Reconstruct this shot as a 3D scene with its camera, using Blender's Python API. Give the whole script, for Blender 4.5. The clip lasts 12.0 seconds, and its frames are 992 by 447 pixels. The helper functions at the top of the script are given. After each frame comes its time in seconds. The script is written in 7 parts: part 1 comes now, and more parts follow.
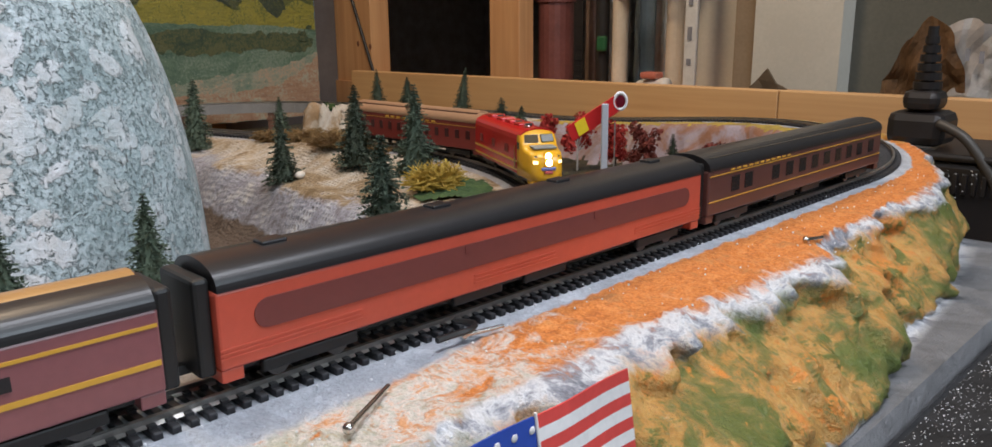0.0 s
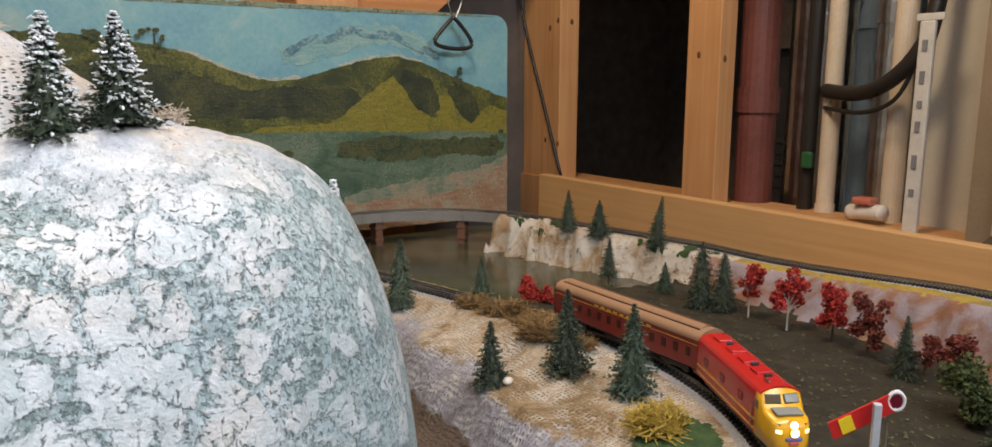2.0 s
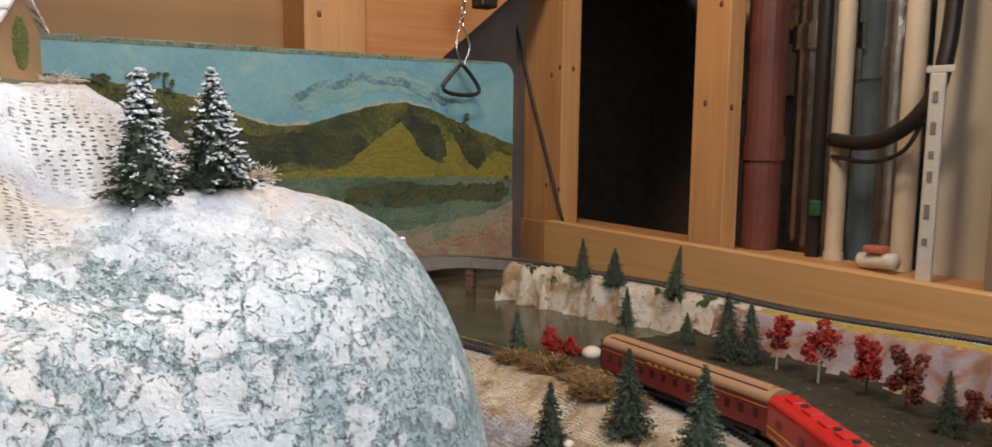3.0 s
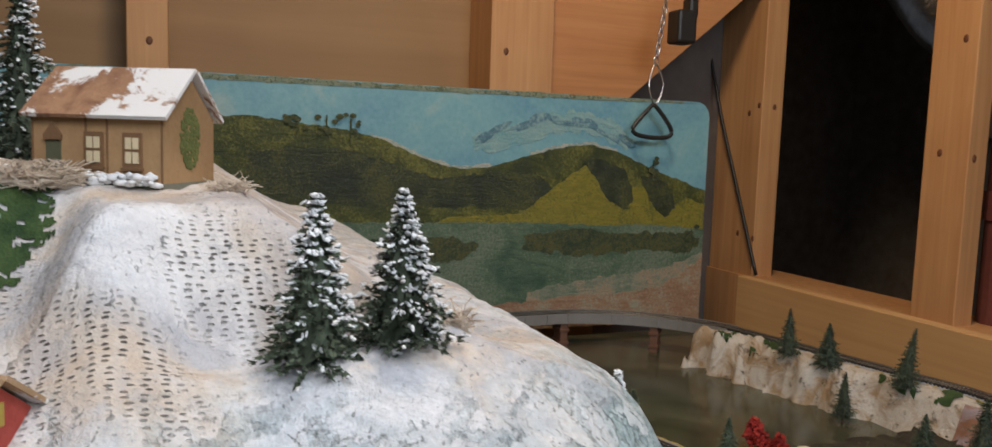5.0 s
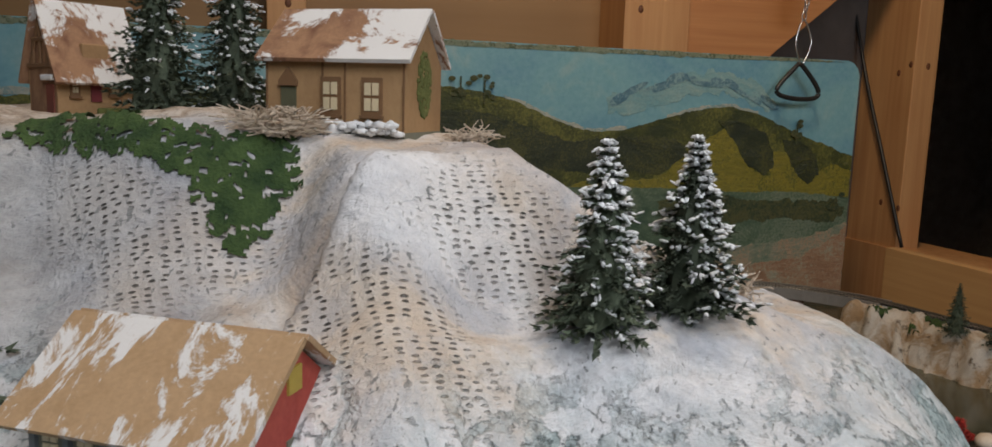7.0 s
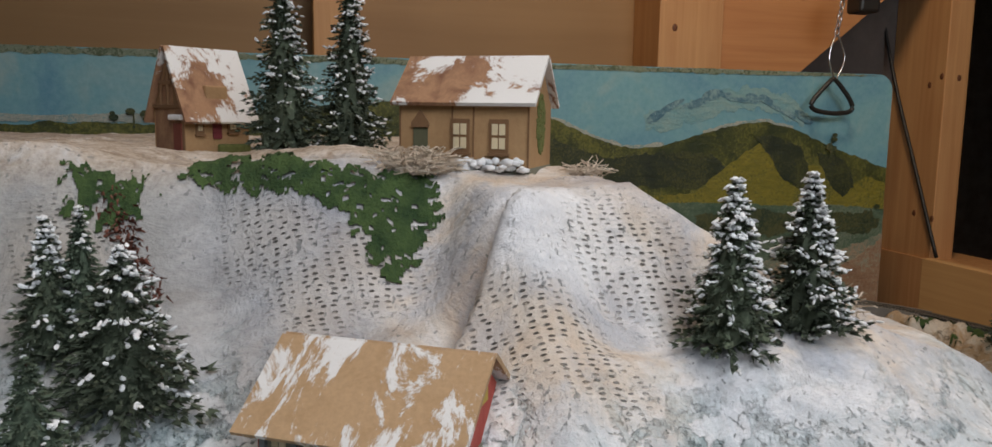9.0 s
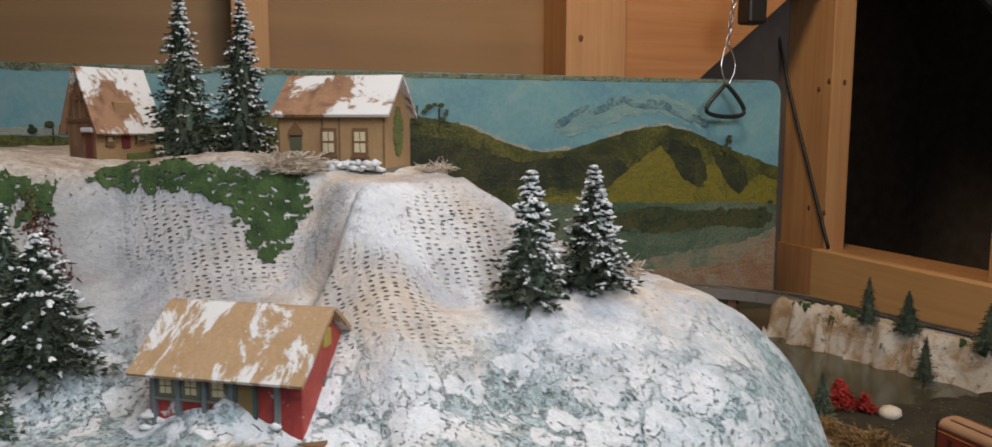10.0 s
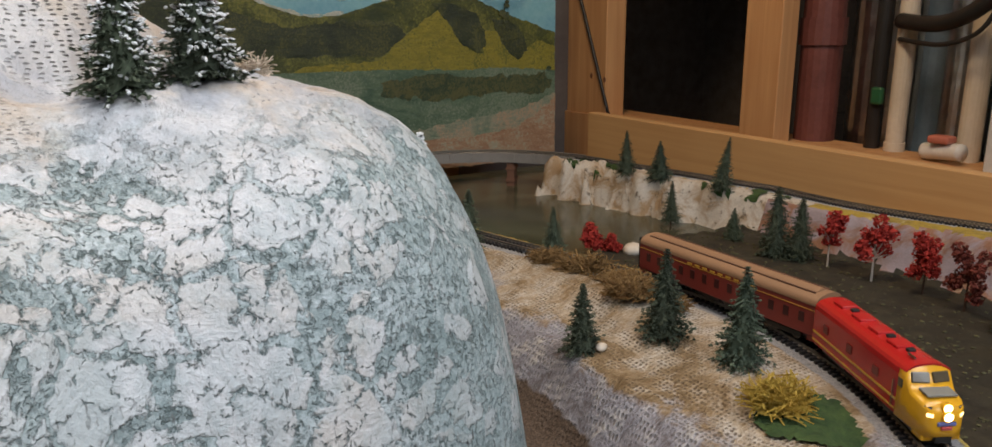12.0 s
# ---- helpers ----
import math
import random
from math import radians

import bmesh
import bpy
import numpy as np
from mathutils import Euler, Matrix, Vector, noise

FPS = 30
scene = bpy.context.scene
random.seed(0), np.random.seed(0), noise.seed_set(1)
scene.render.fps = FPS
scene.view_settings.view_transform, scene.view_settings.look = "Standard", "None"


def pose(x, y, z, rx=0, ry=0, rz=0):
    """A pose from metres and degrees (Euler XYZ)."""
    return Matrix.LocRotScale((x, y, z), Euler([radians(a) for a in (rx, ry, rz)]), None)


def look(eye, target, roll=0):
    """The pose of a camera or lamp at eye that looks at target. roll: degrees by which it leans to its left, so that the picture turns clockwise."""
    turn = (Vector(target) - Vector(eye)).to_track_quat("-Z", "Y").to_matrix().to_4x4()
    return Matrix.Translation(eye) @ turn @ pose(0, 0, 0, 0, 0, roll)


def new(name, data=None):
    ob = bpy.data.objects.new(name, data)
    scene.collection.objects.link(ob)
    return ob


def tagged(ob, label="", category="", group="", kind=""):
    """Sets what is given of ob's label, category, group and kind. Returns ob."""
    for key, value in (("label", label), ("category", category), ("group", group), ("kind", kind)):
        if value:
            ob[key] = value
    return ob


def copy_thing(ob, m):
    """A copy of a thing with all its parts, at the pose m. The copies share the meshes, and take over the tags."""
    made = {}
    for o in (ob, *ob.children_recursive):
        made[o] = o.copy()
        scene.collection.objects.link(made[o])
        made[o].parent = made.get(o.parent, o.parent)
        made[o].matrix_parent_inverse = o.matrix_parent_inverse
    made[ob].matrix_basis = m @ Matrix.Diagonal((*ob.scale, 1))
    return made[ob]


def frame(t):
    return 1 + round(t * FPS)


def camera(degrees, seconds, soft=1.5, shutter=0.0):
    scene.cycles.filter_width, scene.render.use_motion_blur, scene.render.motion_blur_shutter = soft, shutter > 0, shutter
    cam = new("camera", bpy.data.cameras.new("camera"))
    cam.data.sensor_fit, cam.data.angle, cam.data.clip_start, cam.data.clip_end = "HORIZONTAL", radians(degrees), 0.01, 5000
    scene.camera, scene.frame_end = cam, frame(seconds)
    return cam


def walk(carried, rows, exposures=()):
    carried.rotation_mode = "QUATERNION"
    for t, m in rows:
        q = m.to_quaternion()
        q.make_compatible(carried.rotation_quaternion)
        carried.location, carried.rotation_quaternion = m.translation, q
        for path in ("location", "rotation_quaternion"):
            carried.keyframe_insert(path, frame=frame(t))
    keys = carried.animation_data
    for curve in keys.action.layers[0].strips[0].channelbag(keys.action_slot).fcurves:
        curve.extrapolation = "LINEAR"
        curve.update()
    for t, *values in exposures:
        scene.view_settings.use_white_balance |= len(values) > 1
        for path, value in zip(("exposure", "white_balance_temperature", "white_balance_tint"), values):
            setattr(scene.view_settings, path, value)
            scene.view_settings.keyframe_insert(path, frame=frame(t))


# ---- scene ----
cam = camera(64.1, 12.0, shutter=0.2)
PATH = [
    (0, (0.046, 0.032, 0.441), (-1.334, 1.399, -0.032), -0.6),
    (0.5, (0.051, 0.039, 0.448), (-1.34, 1.395, -0.028), 0.4),
    (1, (0.043, 0.046, 0.485), (-1.449, 1.326, 0.116), 0.5),
    (1.5, (0.019, 0.044, 0.51), (-1.575, 1.201, 0.164), -0.2),
    (2, (-0.004, 0.038, 0.521), (-1.669, 1.104, 0.173), 0.2),
    (2.5, (-0.017, 0.023, 0.527), (-1.589, 1.205, 0.251), 0.9),
    (3, (-0.038, 0.008, 0.527), (-1.673, 1.123, 0.284), 0.6),
    (3.2, (-0.060, 0.015, 0.530), (-1.723, 1.079, 0.277), 0.8),
    (4.8, (-0.11, 0.028, 0.552), (-1.935, 0.814, 0.328), 1.8),
    (5, (-0.114, 0.025, 0.556), (-1.956, 0.777, 0.356), 1.9),
    (5.5, (-0.123, 0.014, 0.561), (-1.997, 0.687, 0.377), 2.3),
    (6, (-0.132, 0.007, 0.557), (-2.025, 0.619, 0.35), 2.3),
    (6.5, (-0.141, 0.0, 0.555), (-2.043, 0.57, 0.315), 1.8),
    (7, (-0.148, -0.009, 0.549), (-2.057, 0.513, 0.259), 1.8),
    (7.5, (-0.149, -0.02, 0.548), (-2.066, 0.46, 0.235), 1.6),
    (7.7, (-0.149, -0.022, 0.547), (-2.068, 0.452, 0.245), 1.8),
    (9.3, (-0.123, -0.044, 0.558), (-2.045, 0.455, 0.32), 0.6),
    (9.5, (-0.11, -0.04, 0.559), (-2.021, 0.501, 0.32), 0.6),
    (10, (-0.078, -0.029, 0.556), (-1.962, 0.597, 0.315), 0.1),
    (10.5, (-0.046, -0.008, 0.555), (-1.885, 0.737, 0.303), -0.0),
    (10.6, (-0.041, -0.009, 0.554), (-1.858, 0.786, 0.29), 0.5),
    (11, (-0.034, 0.013, 0.544), (-1.804, 0.891, 0.232), -0.0),
    (11.5, (-0.042, 0.022, 0.53), (-1.734, 0.986, 0.072), -0.3),
    (12, (-0.053, 0.03, 0.524), (-1.716, 1.018, 0.017), -0.5),
]
walk(cam, [(t, look(eye, target, roll)) for t, eye, target, roll in PATH], exposures=[(0, 0.25, 6050, 10), (1, 0.38, 6000, 10), (2.5, 0.27, 6400, 10), (5, -0.1, 6200, 10), (7.5, -0.52, 6450, 10), (9.5, -0.3, 6350, 10), (11.5, -0.02, 6350, 10), (12, -0.12, 6350, 10)])

# ---- light ----
world = bpy.data.worlds.new("room_air")
scene.world = world
world.use_nodes = True
world.node_tree.nodes["Background"].inputs[0].default_value = (0.9, 0.93, 1.0, 1)
world.node_tree.nodes["Background"].inputs[1].default_value = 0.05


def area_lamp(name, eye, target, size, size_y, watts, colour):
    data = bpy.data.lights.new(name, "AREA")
    data.shape, data.size, data.size_y, data.energy, data.color = "RECTANGLE", size, size_y, watts, colour
    ob = new(name, data)
    ob.matrix_world = look(eye, target)
    return ob


area_lamp("ceiling_tube_light", (0.06, 0.14, 1.02), (-0.16, 0.14, 0.40), 0.7, 0.2, 4.5, (0.97, 0.96, 0.98))
area_lamp("basement_window_light", (1.6, 0.5, 1.5), (-0.1, 0.3, 0.37), 0.9, 0.6, 16.5, (0.86, 0.94, 1.0))
area_lamp("ceiling_bulb_light", (-0.50, 0.20, 1.38), (-0.72, 0.95, 0.72), 0.2, 0.2, 7.1, (1.0, 0.74, 0.48))


# ---- materials ----
def node_mat(name):
    m = bpy.data.materials.new(name)
    m.use_nodes = True
    nt = m.node_tree
    return m, nt, nt.nodes["Principled BSDF"], nt.nodes, nt.links


def ramp(nodes, links, source, stops):
    r = nodes.new("ShaderNodeValToRGB")
    els = r.color_ramp.elements
    while len(els) < len(stops):
        els.new(0.5)
    for e, (p, c) in zip(els, stops):
        e.position = p
        e.color = (*c, 1) if len(c) == 3 else c
    links.new(source, r.inputs[0])
    return r.outputs[0]


def coords(nodes):
    return nodes.new("ShaderNodeTexCoord").outputs["Object"]


def noise_tex(nodes, links, vec, scale, detail=4, rough=0.6, distort=0.0):
    n = nodes.new("ShaderNodeTexNoise")
    n.inputs["Scale"].default_value, n.inputs["Detail"].default_value = scale, detail
    n.inputs["Roughness"].default_value, n.inputs["Distortion"].default_value = rough, distort
    links.new(vec, n.inputs["Vector"])
    return n.outputs[0]


def mix(nodes, links, fac, a, b, blend="MIX"):
    m = nodes.new("ShaderNodeMix")
    m.data_type, m.blend_type = "RGBA", blend
    for sock, v in ((m.inputs[0], fac), (m.inputs[6], a), (m.inputs[7], b)):
        if isinstance(v, (int, float)):
            sock.default_value = v
        elif isinstance(v, tuple):
            sock.default_value = (*v, 1)
        else:
            links.new(v, sock)
    return m.outputs[2]


def calc(nodes, links, op, a, b=0.0, clamp=False):
    m = nodes.new("ShaderNodeMath")
    m.operation, m.use_clamp = op, clamp
    for sock, v in ((m.inputs[0], a), (m.inputs[1], b)):
        if isinstance(v, (int, float)):
            sock.default_value = v
        else:
            links.new(v, sock)
    return m.outputs[0]


def bump(nodes, links, bsdf, height, strength, dist):
    b = nodes.new("ShaderNodeBump")
    b.inputs["Strength"].default_value, b.inputs["Distance"].default_value = strength, dist
    links.new(height, b.inputs["Height"])
    links.new(b.outputs[0], bsdf.inputs["Normal"])


def surface(name, dark, light, scale=60, fine=600, rough=0.7, metal=0.0, relief=0.3, dist=0.001, distort=0.0, third=None, coat=0.0, island=0.0):
    """Two-tone noise at two scales with fine relief."""
    m, nt, bsdf, nodes, links = node_mat(name)
    vec = coords(nodes)
    big = noise_tex(nodes, links, vec, scale, 5, 0.6, distort)
    small = noise_tex(nodes, links, vec, fine, 3, 0.6)
    fac = calc(nodes, links, "ADD", calc(nodes, links, "MULTIPLY", big, 0.7), calc(nodes, links, "MULTIPLY", small, 0.3))
    stops = [(0.36, dark), (0.64, light)] if third is None else [(0.36, dark), (0.5, light), (0.62, third)]
    col = ramp(nodes, links, fac, stops)
    if island:
        info = nodes.new("ShaderNodeObjectInfo")
        hv = nodes.new("ShaderNodeHueSaturation")
        links.new(col, hv.inputs["Color"])
        links.new(calc(nodes, links, "ADD", calc(nodes, links, "MULTIPLY", info.outputs["Random"], island), 1 - island / 2), hv.inputs["Value"])
        col = hv.outputs[0]
    links.new(col, bsdf.inputs["Base Color"])
    bsdf.inputs["Roughness"].default_value, bsdf.inputs["Metallic"].default_value = rough, metal
    bsdf.inputs["Coat Weight"].default_value = coat
    bump(nodes, links, bsdf, fac, relief, dist)
    return m


def plain(name, colour, rough=0.5, metal=0.0, vary=0.12):
    d = tuple(c * (1 - vary) for c in colour)
    l = tuple(min(1, c * (1 + vary)) for c in colour)
    return surface(name, d, l, 40, 500, rough, metal, 0.1, 0.0003)


def wood(name, dark, light, axis, scale=1.0, rough=0.6):
    m, nt, bsdf, nodes, links = node_mat(name)
    mp = nodes.new("ShaderNodeMapping")
    links.new(coords(nodes), mp.inputs[0])
    s = [90 * scale] * 3
    s["xyz".index(axis)] = 3 * scale
    mp.inputs["Scale"].default_value = s
    g = noise_tex(nodes, links, mp.outputs[0], 1.0, 6, 0.65, 0.6)
    b = noise_tex(nodes, links, coords(nodes), 6, 2)
    fac = calc(nodes, links, "ADD", calc(nodes, links, "MULTIPLY", g, 0.65), calc(nodes, links, "MULTIPLY", b, 0.35))
    col = ramp(nodes, links, fac, [(0.3, dark), (0.7, light)])
    links.new(col, bsdf.inputs["Base Color"])
    bsdf.inputs["Roughness"].default_value = rough
    bump(nodes, links, bsdf, g, 0.25, 0.0006)
    return m


M_STUD = wood("pine_stud", (0.42, 0.195, 0.075), (0.62, 0.355, 0.16), "z")
M_BOARD = wood("pine_fascia", (0.44, 0.245, 0.10), (0.59, 0.365, 0.165), "x")
M_PLY = wood("wall_sheathing", (0.27, 0.15, 0.06), (0.36, 0.21, 0.09), "y", 0.3)
M_KNOT = plain("pine_knot", (0.14, 0.05, 0.02), 0.6)
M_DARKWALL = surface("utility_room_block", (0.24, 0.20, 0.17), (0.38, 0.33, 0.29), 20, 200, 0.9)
M_DRYWALL = surface("off_white_drywall", (0.42, 0.395, 0.335), (0.50, 0.47, 0.40), 8, 300, 0.85, 0, 0.1)
M_CONCRETE = surface("concrete", (0.2, 0.19, 0.18), (0.3, 0.29, 0.27), 12, 200, 0.9)
M_CEIL = surface("joist_ceiling", (0.3, 0.24, 0.17), (0.4, 0.33, 0.25), 12, 200, 0.9)


# ---- shape helpers ----
def part(name, bm, material, parent=None, label="", smooth=False):
    me = bpy.data.meshes.new(name)
    bm.to_mesh(me)
    bm.free()
    for m in material if isinstance(material, (list, tuple)) else [material]:
        me.materials.append(m)
    if smooth:
        for p in me.polygons:
            p.use_smooth = True
    ob = new(name, me)
    if parent is not None:
        ob.parent = parent
    if label:
        ob["label"] = label
    return ob


def box(bm, x0, x1, y0, y1, z0, z1, m=None, bevel=0.0):
    r = bmesh.ops.create_cube(bm, size=1, matrix=Matrix.LocRotScale(((x0 + x1) / 2, (y0 + y1) / 2, (z0 + z1) / 2), None, (x1 - x0, y1 - y0, z1 - z0)))
    vs = r["verts"]
    if bevel:
        es = {e for v in vs for e in v.link_edges}
        r2 = bmesh.ops.bevel(bm, geom=list(es), offset=bevel, segments=2, affect="EDGES", profile=0.5)
        vs = list({v for f in r2["faces"] for v in f.verts} | {v for v in vs if v.is_valid})
    if m is not None:
        bmesh.ops.transform(bm, matrix=m, verts=[v for v in vs if v.is_valid])
    return vs


def boxed(x0, x1, y0, y1, z0, z1, bevel=0.0, m=None):
    bm = bmesh.new()
    box(bm, x0, x1, y0, y1, z0, z1, m, bevel)
    return bm


def rod(bm, a, b, r0, r1=None, n=10):
    a, b = Vector(a), Vector(b)
    m = Matrix.Translation((a + b) / 2) @ (b - a).to_track_quat("Z", "Y").to_matrix().to_4x4()
    return bmesh.ops.create_cone(bm, cap_ends=True, segments=n, radius1=r0, radius2=r0 if r1 is None else r1, depth=(b - a).length, matrix=m)["verts"]


def pellet_shape():
    bm = bmesh.new()
    bmesh.ops.create_icosphere(bm, subdivisions=1, radius=1)
    bm.verts.index_update()
    shape = [v.co.copy() for v in bm.verts], [[v.index for v in f.verts] for f in bm.faces]
    bm.free()
    return shape


PELLET = pellet_shape()


def pellet(bm, m, r=1.0):
    """A small round grain, stretched and placed by m."""
    vs = [bm.verts.new(m @ (c * r)) for c in PELLET[0]]
    for f in PELLET[1]:
        bm.faces.new([vs[k] for k in f])


def tube(bm, pts, r, n=8):
    """A round tube along a smooth line of points."""
    pts = [Vector(p) for p in pts]
    fine = []
    for i in range(len(pts) - 1):
        p0, p1, p2, p3 = pts[max(i - 1, 0)], pts[i], pts[i + 1], pts[min(i + 2, len(pts) - 1)]
        for k in range(6):
            t = k / 6
            fine.append(0.5 * ((2 * p1) + (p2 - p0) * t + (2 * p0 - 5 * p1 + 4 * p2 - p3) * t * t + (3 * p1 - p0 - 3 * p2 + p3) * t ** 3))
    fine.append(pts[-1])
    rings = []
    for i, p in enumerate(fine):
        d = (fine[min(i + 1, len(fine) - 1)] - fine[max(i - 1, 0)]).normalized()
        q = d.to_track_quat("Z", "Y").to_matrix()
        rings.append([bm.verts.new(p + q @ Vector((r * math.cos(6.2832 * k / n), r * math.sin(6.2832 * k / n), 0))) for k in range(n)])
    for a, b in zip(rings, rings[1:]):
        for k in range(n):
            bm.faces.new((a[k], a[(k + 1) % n], b[(k + 1) % n], b[k]))
    bm.faces.new(rings[0][::-1])
    bm.faces.new(rings[-1])


def sheet(name, x0, x1, y0, y1, step, height, material, parent=None, pick=None, smooth=True, keep=None):
    """A height field over a rectangle; pick(x, y, z, nz) gives the material slot of a face."""
    nx, ny = int((x1 - x0) / step) + 1, int((y1 - y0) / step) + 1
    xs, ys = np.linspace(x0, x1, nx), np.linspace(y0, y1, ny)
    verts = [(x, y, height(x, y)) for x in xs for y in ys]
    faces = []
    for i in range(nx - 1):
        for j in range(ny - 1):
            if keep is None or keep((xs[i] + xs[i + 1]) / 2, (ys[j] + ys[j + 1]) / 2):
                a = i * ny + j
                faces.append((a, a + ny, a + ny + 1, a + 1))
    me = bpy.data.meshes.new(name)
    me.from_pydata(verts, [], faces)
    for m in material if isinstance(material, (list, tuple)) else [material]:
        me.materials.append(m)
    for p in me.polygons:
        p.use_smooth = smooth
        if pick:
            c = p.center
            p.material_index = pick(c.x, c.y, c.z, p.normal.z)
    ob = new(name, me)
    if parent is not None:
        ob.parent = parent
    return ob


def smooth_step(a, b, v):
    t = min(1.0, max(0.0, (v - a) / (b - a)))
    return t * t * (3 - 2 * t)


def lerp(a, b, t):
    return a + (b - a) * t


def fbm(x, y, z, scale, octaves=3):
    return noise.fractal(Vector((x * scale, y * scale, z * scale)), 1.0, 2.0, octaves)


# ---- the two track lines: place and heading by distance ----
def line_of(pieces):
    """pieces: ('s', x0, y0, x1, y1) or ('a', cx, cy, r, from, to in degrees). Points every 2.5 mm."""
    pts = []
    for p in pieces:
        if p[0] == "s":
            _, x0, y0, x1, y1 = p
            n = max(2, int(math.hypot(x1 - x0, y1 - y0) / 0.0025))
            pts += [(lerp(x0, x1, i / n), lerp(y0, y1, i / n)) for i in range(n)]
        else:
            _, cx, cy, r, a0, a1 = p
            n = max(2, int(abs(radians(a1 - a0)) * r / 0.0025))
            pts += [(cx + r * math.cos(radians(lerp(a0, a1, i / n))), cy + r * math.sin(radians(lerp(a0, a1, i / n)))) for i in range(n)]
    return np.array(pts)


OUTER = line_of([("s", -0.106, -0.40, -0.106, 0.435), ("a", -0.356, 0.435, 0.25, 0, 90), ("s", -0.356, 0.685, -0.60, 0.690), ("s", -0.60, 0.690, -0.833, 0.642), ("a", -0.80, 0.455, 0.19, 100, 180), ("s", -0.99, 0.455, -0.99, -0.25)])
INNER = line_of([("a", -0.345, 0.102, 0.25, 0, 105), ("s", -0.4097, 0.3435, -0.75, 0.2524)])


def outer_z(x, y):
    return lerp(0.350, 0.3690, smooth_step(-0.55, -0.18, x))


INNER_Z = 0.3690


def near(line, x, y):
    d = (line[:, 0] - x) ** 2 + (line[:, 1] - y) ** 2
    i = int(d.argmin())
    j = min(max(i, 1), len(line) - 2)
    tx, ty = line[j + 1] - line[j - 1]
    side = tx * (y - line[i, 1]) - ty * (x - line[i, 0])
    return math.sqrt(d[i]) * (1 if side < 0 else -1), i


# ---- the room ----
def slab(name, *b, material, label=""):
    return tagged(part(name, boxed(*b), material), label, kind="structure")


slab("floor", -2.4, 2.2, -2.2, 2.4, -0.62, -0.58, material=M_CONCRETE)
slab("ceiling", -2.4, 2.2, -2.2, 2.4, 1.80, 1.84, material=M_CEIL)
slab("wall_west", -1.26, -1.20, -2.2, 0.64, -0.58, 1.80, material=M_PLY)
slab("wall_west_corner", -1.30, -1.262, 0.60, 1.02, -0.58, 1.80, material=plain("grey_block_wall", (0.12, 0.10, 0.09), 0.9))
slab("wall_south", -2.4, 2.2, -2.24, -2.2, -0.58, 1.80, material=M_DRYWALL)
slab("wall_east", 2.2, 2.24, -2.2, 2.4, -0.58, 1.80, material=M_DRYWALL)
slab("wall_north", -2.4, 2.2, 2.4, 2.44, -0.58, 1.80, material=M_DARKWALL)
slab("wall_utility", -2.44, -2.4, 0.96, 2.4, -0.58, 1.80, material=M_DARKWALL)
# the wall beyond stands in the dark; its gloom is put into the olive
slab("wall_dividing", -0.300, 2.2, 0.8925, 0.94, -0.58, 1.80, material=surface("dim_olive_wall", (0.075, 0.074, 0.058), (0.105, 0.10, 0.08), 8, 300, 0.9))
slab("wall_return", -0.387, -0.292, 0.862, 0.892, -0.58, 1.80, material=M_DRYWALL)
# brown slab standing in for the shadow band beside the drywall
slab("wall_shadow_strip", -0.420, -0.3875, 0.880, 0.90, -0.58, 1.80, material=surface("shadow_brown", (0.20, 0.145, 0.09), (0.27, 0.205, 0.135), 8, 300, 0.9))
slab("wall_return_edge", -0.548, -0.4205, 0.995, 1.005, -0.58, 1.80, material=M_DRYWALL)


def stud(x0, x1, y0, y1, knots):
    ob = tagged(part("wall_stud", boxed(x0, x1, y0, y1, -0.58, 1.80, 0.0015), M_STUD), "rough pine wall stud with knots", kind="structure")
    for kx, ky, kz, nx, ny in knots:
        bm = bmesh.new()
        bmesh.ops.create_uvsphere(bm, u_segments=10, v_segments=6, radius=0.0042, matrix=Matrix.LocRotScale((kx, ky, kz), None, (0.25 if nx else 0.9, 0.25 if ny else 0.9, 1.2)))
        part("knot", bm, M_KNOT, ob, smooth=True)
    return ob


# open stud wall to the utility room, and the studs behind the painting
stud(-1.262, -1.150, 0.905, 0.947, [(-1.153, 0.905, 0.415, 0, 1), (-1.157, 0.905, 0.632, 0, 1), (-1.19, 0.905, 0.42, 0, 1), (-1.18, 0.905, 0.62, 0, 1), (-1.150, 0.93, 0.63, 1, 0)])
stud(-0.845, -0.783, 0.905, 0.937, [(-0.822, 0.905, 0.563, 0, 1), (-0.783, 0.915, 0.557, 1, 0), (-0.80, 0.905, 0.70, 0, 1)])
stud(-1.20, -1.115, -0.024, 0.020, [(-1.115, 0.0, 0.66, 1, 0)])
stud(-1.20, -1.115, 0.418, 0.510, [(-1.115, 0.44, 0.68, 1, 0)])
# diagonal brace in the corner, with a dark gap under it
brace = bmesh.new()
outline = [(0.511, 0.50), (0.664, 0.638), (0.8117, 0.758), (1.30, 1.17), (1.30, 1.79), (0.511, 1.79)]
for x in (-1.150, -1.168):
    brace.faces.new([brace.verts.new((x, y, z)) for y, z in outline])
brace.verts.ensure_lookup_table()
for k in range(6):
    brace.faces.new([brace.verts[j] for j in (k, (k + 1) % 6, 6 + (k + 1) % 6, 6 + k)])
bmesh.ops.recalc_face_normals(brace, faces=brace.faces)
tagged(part("corner_brace", brace, wood("brace_wood", (0.42, 0.17, 0.06), (0.58, 0.28, 0.11), "y")), "reddish plywood brace across the corner", kind="structure")

# hanging cord
bm = bmesh.new()
tube(bm, [(-1.30, 0.885, 0.82), (-1.235, 0.887, 0.63), (-1.18, 0.888, 0.50), (-1.120, 0.889, 0.36)], 0.0028, 8)
M_BLACK = plain("black_rubber", (0.015, 0.014, 0.013), 0.45)
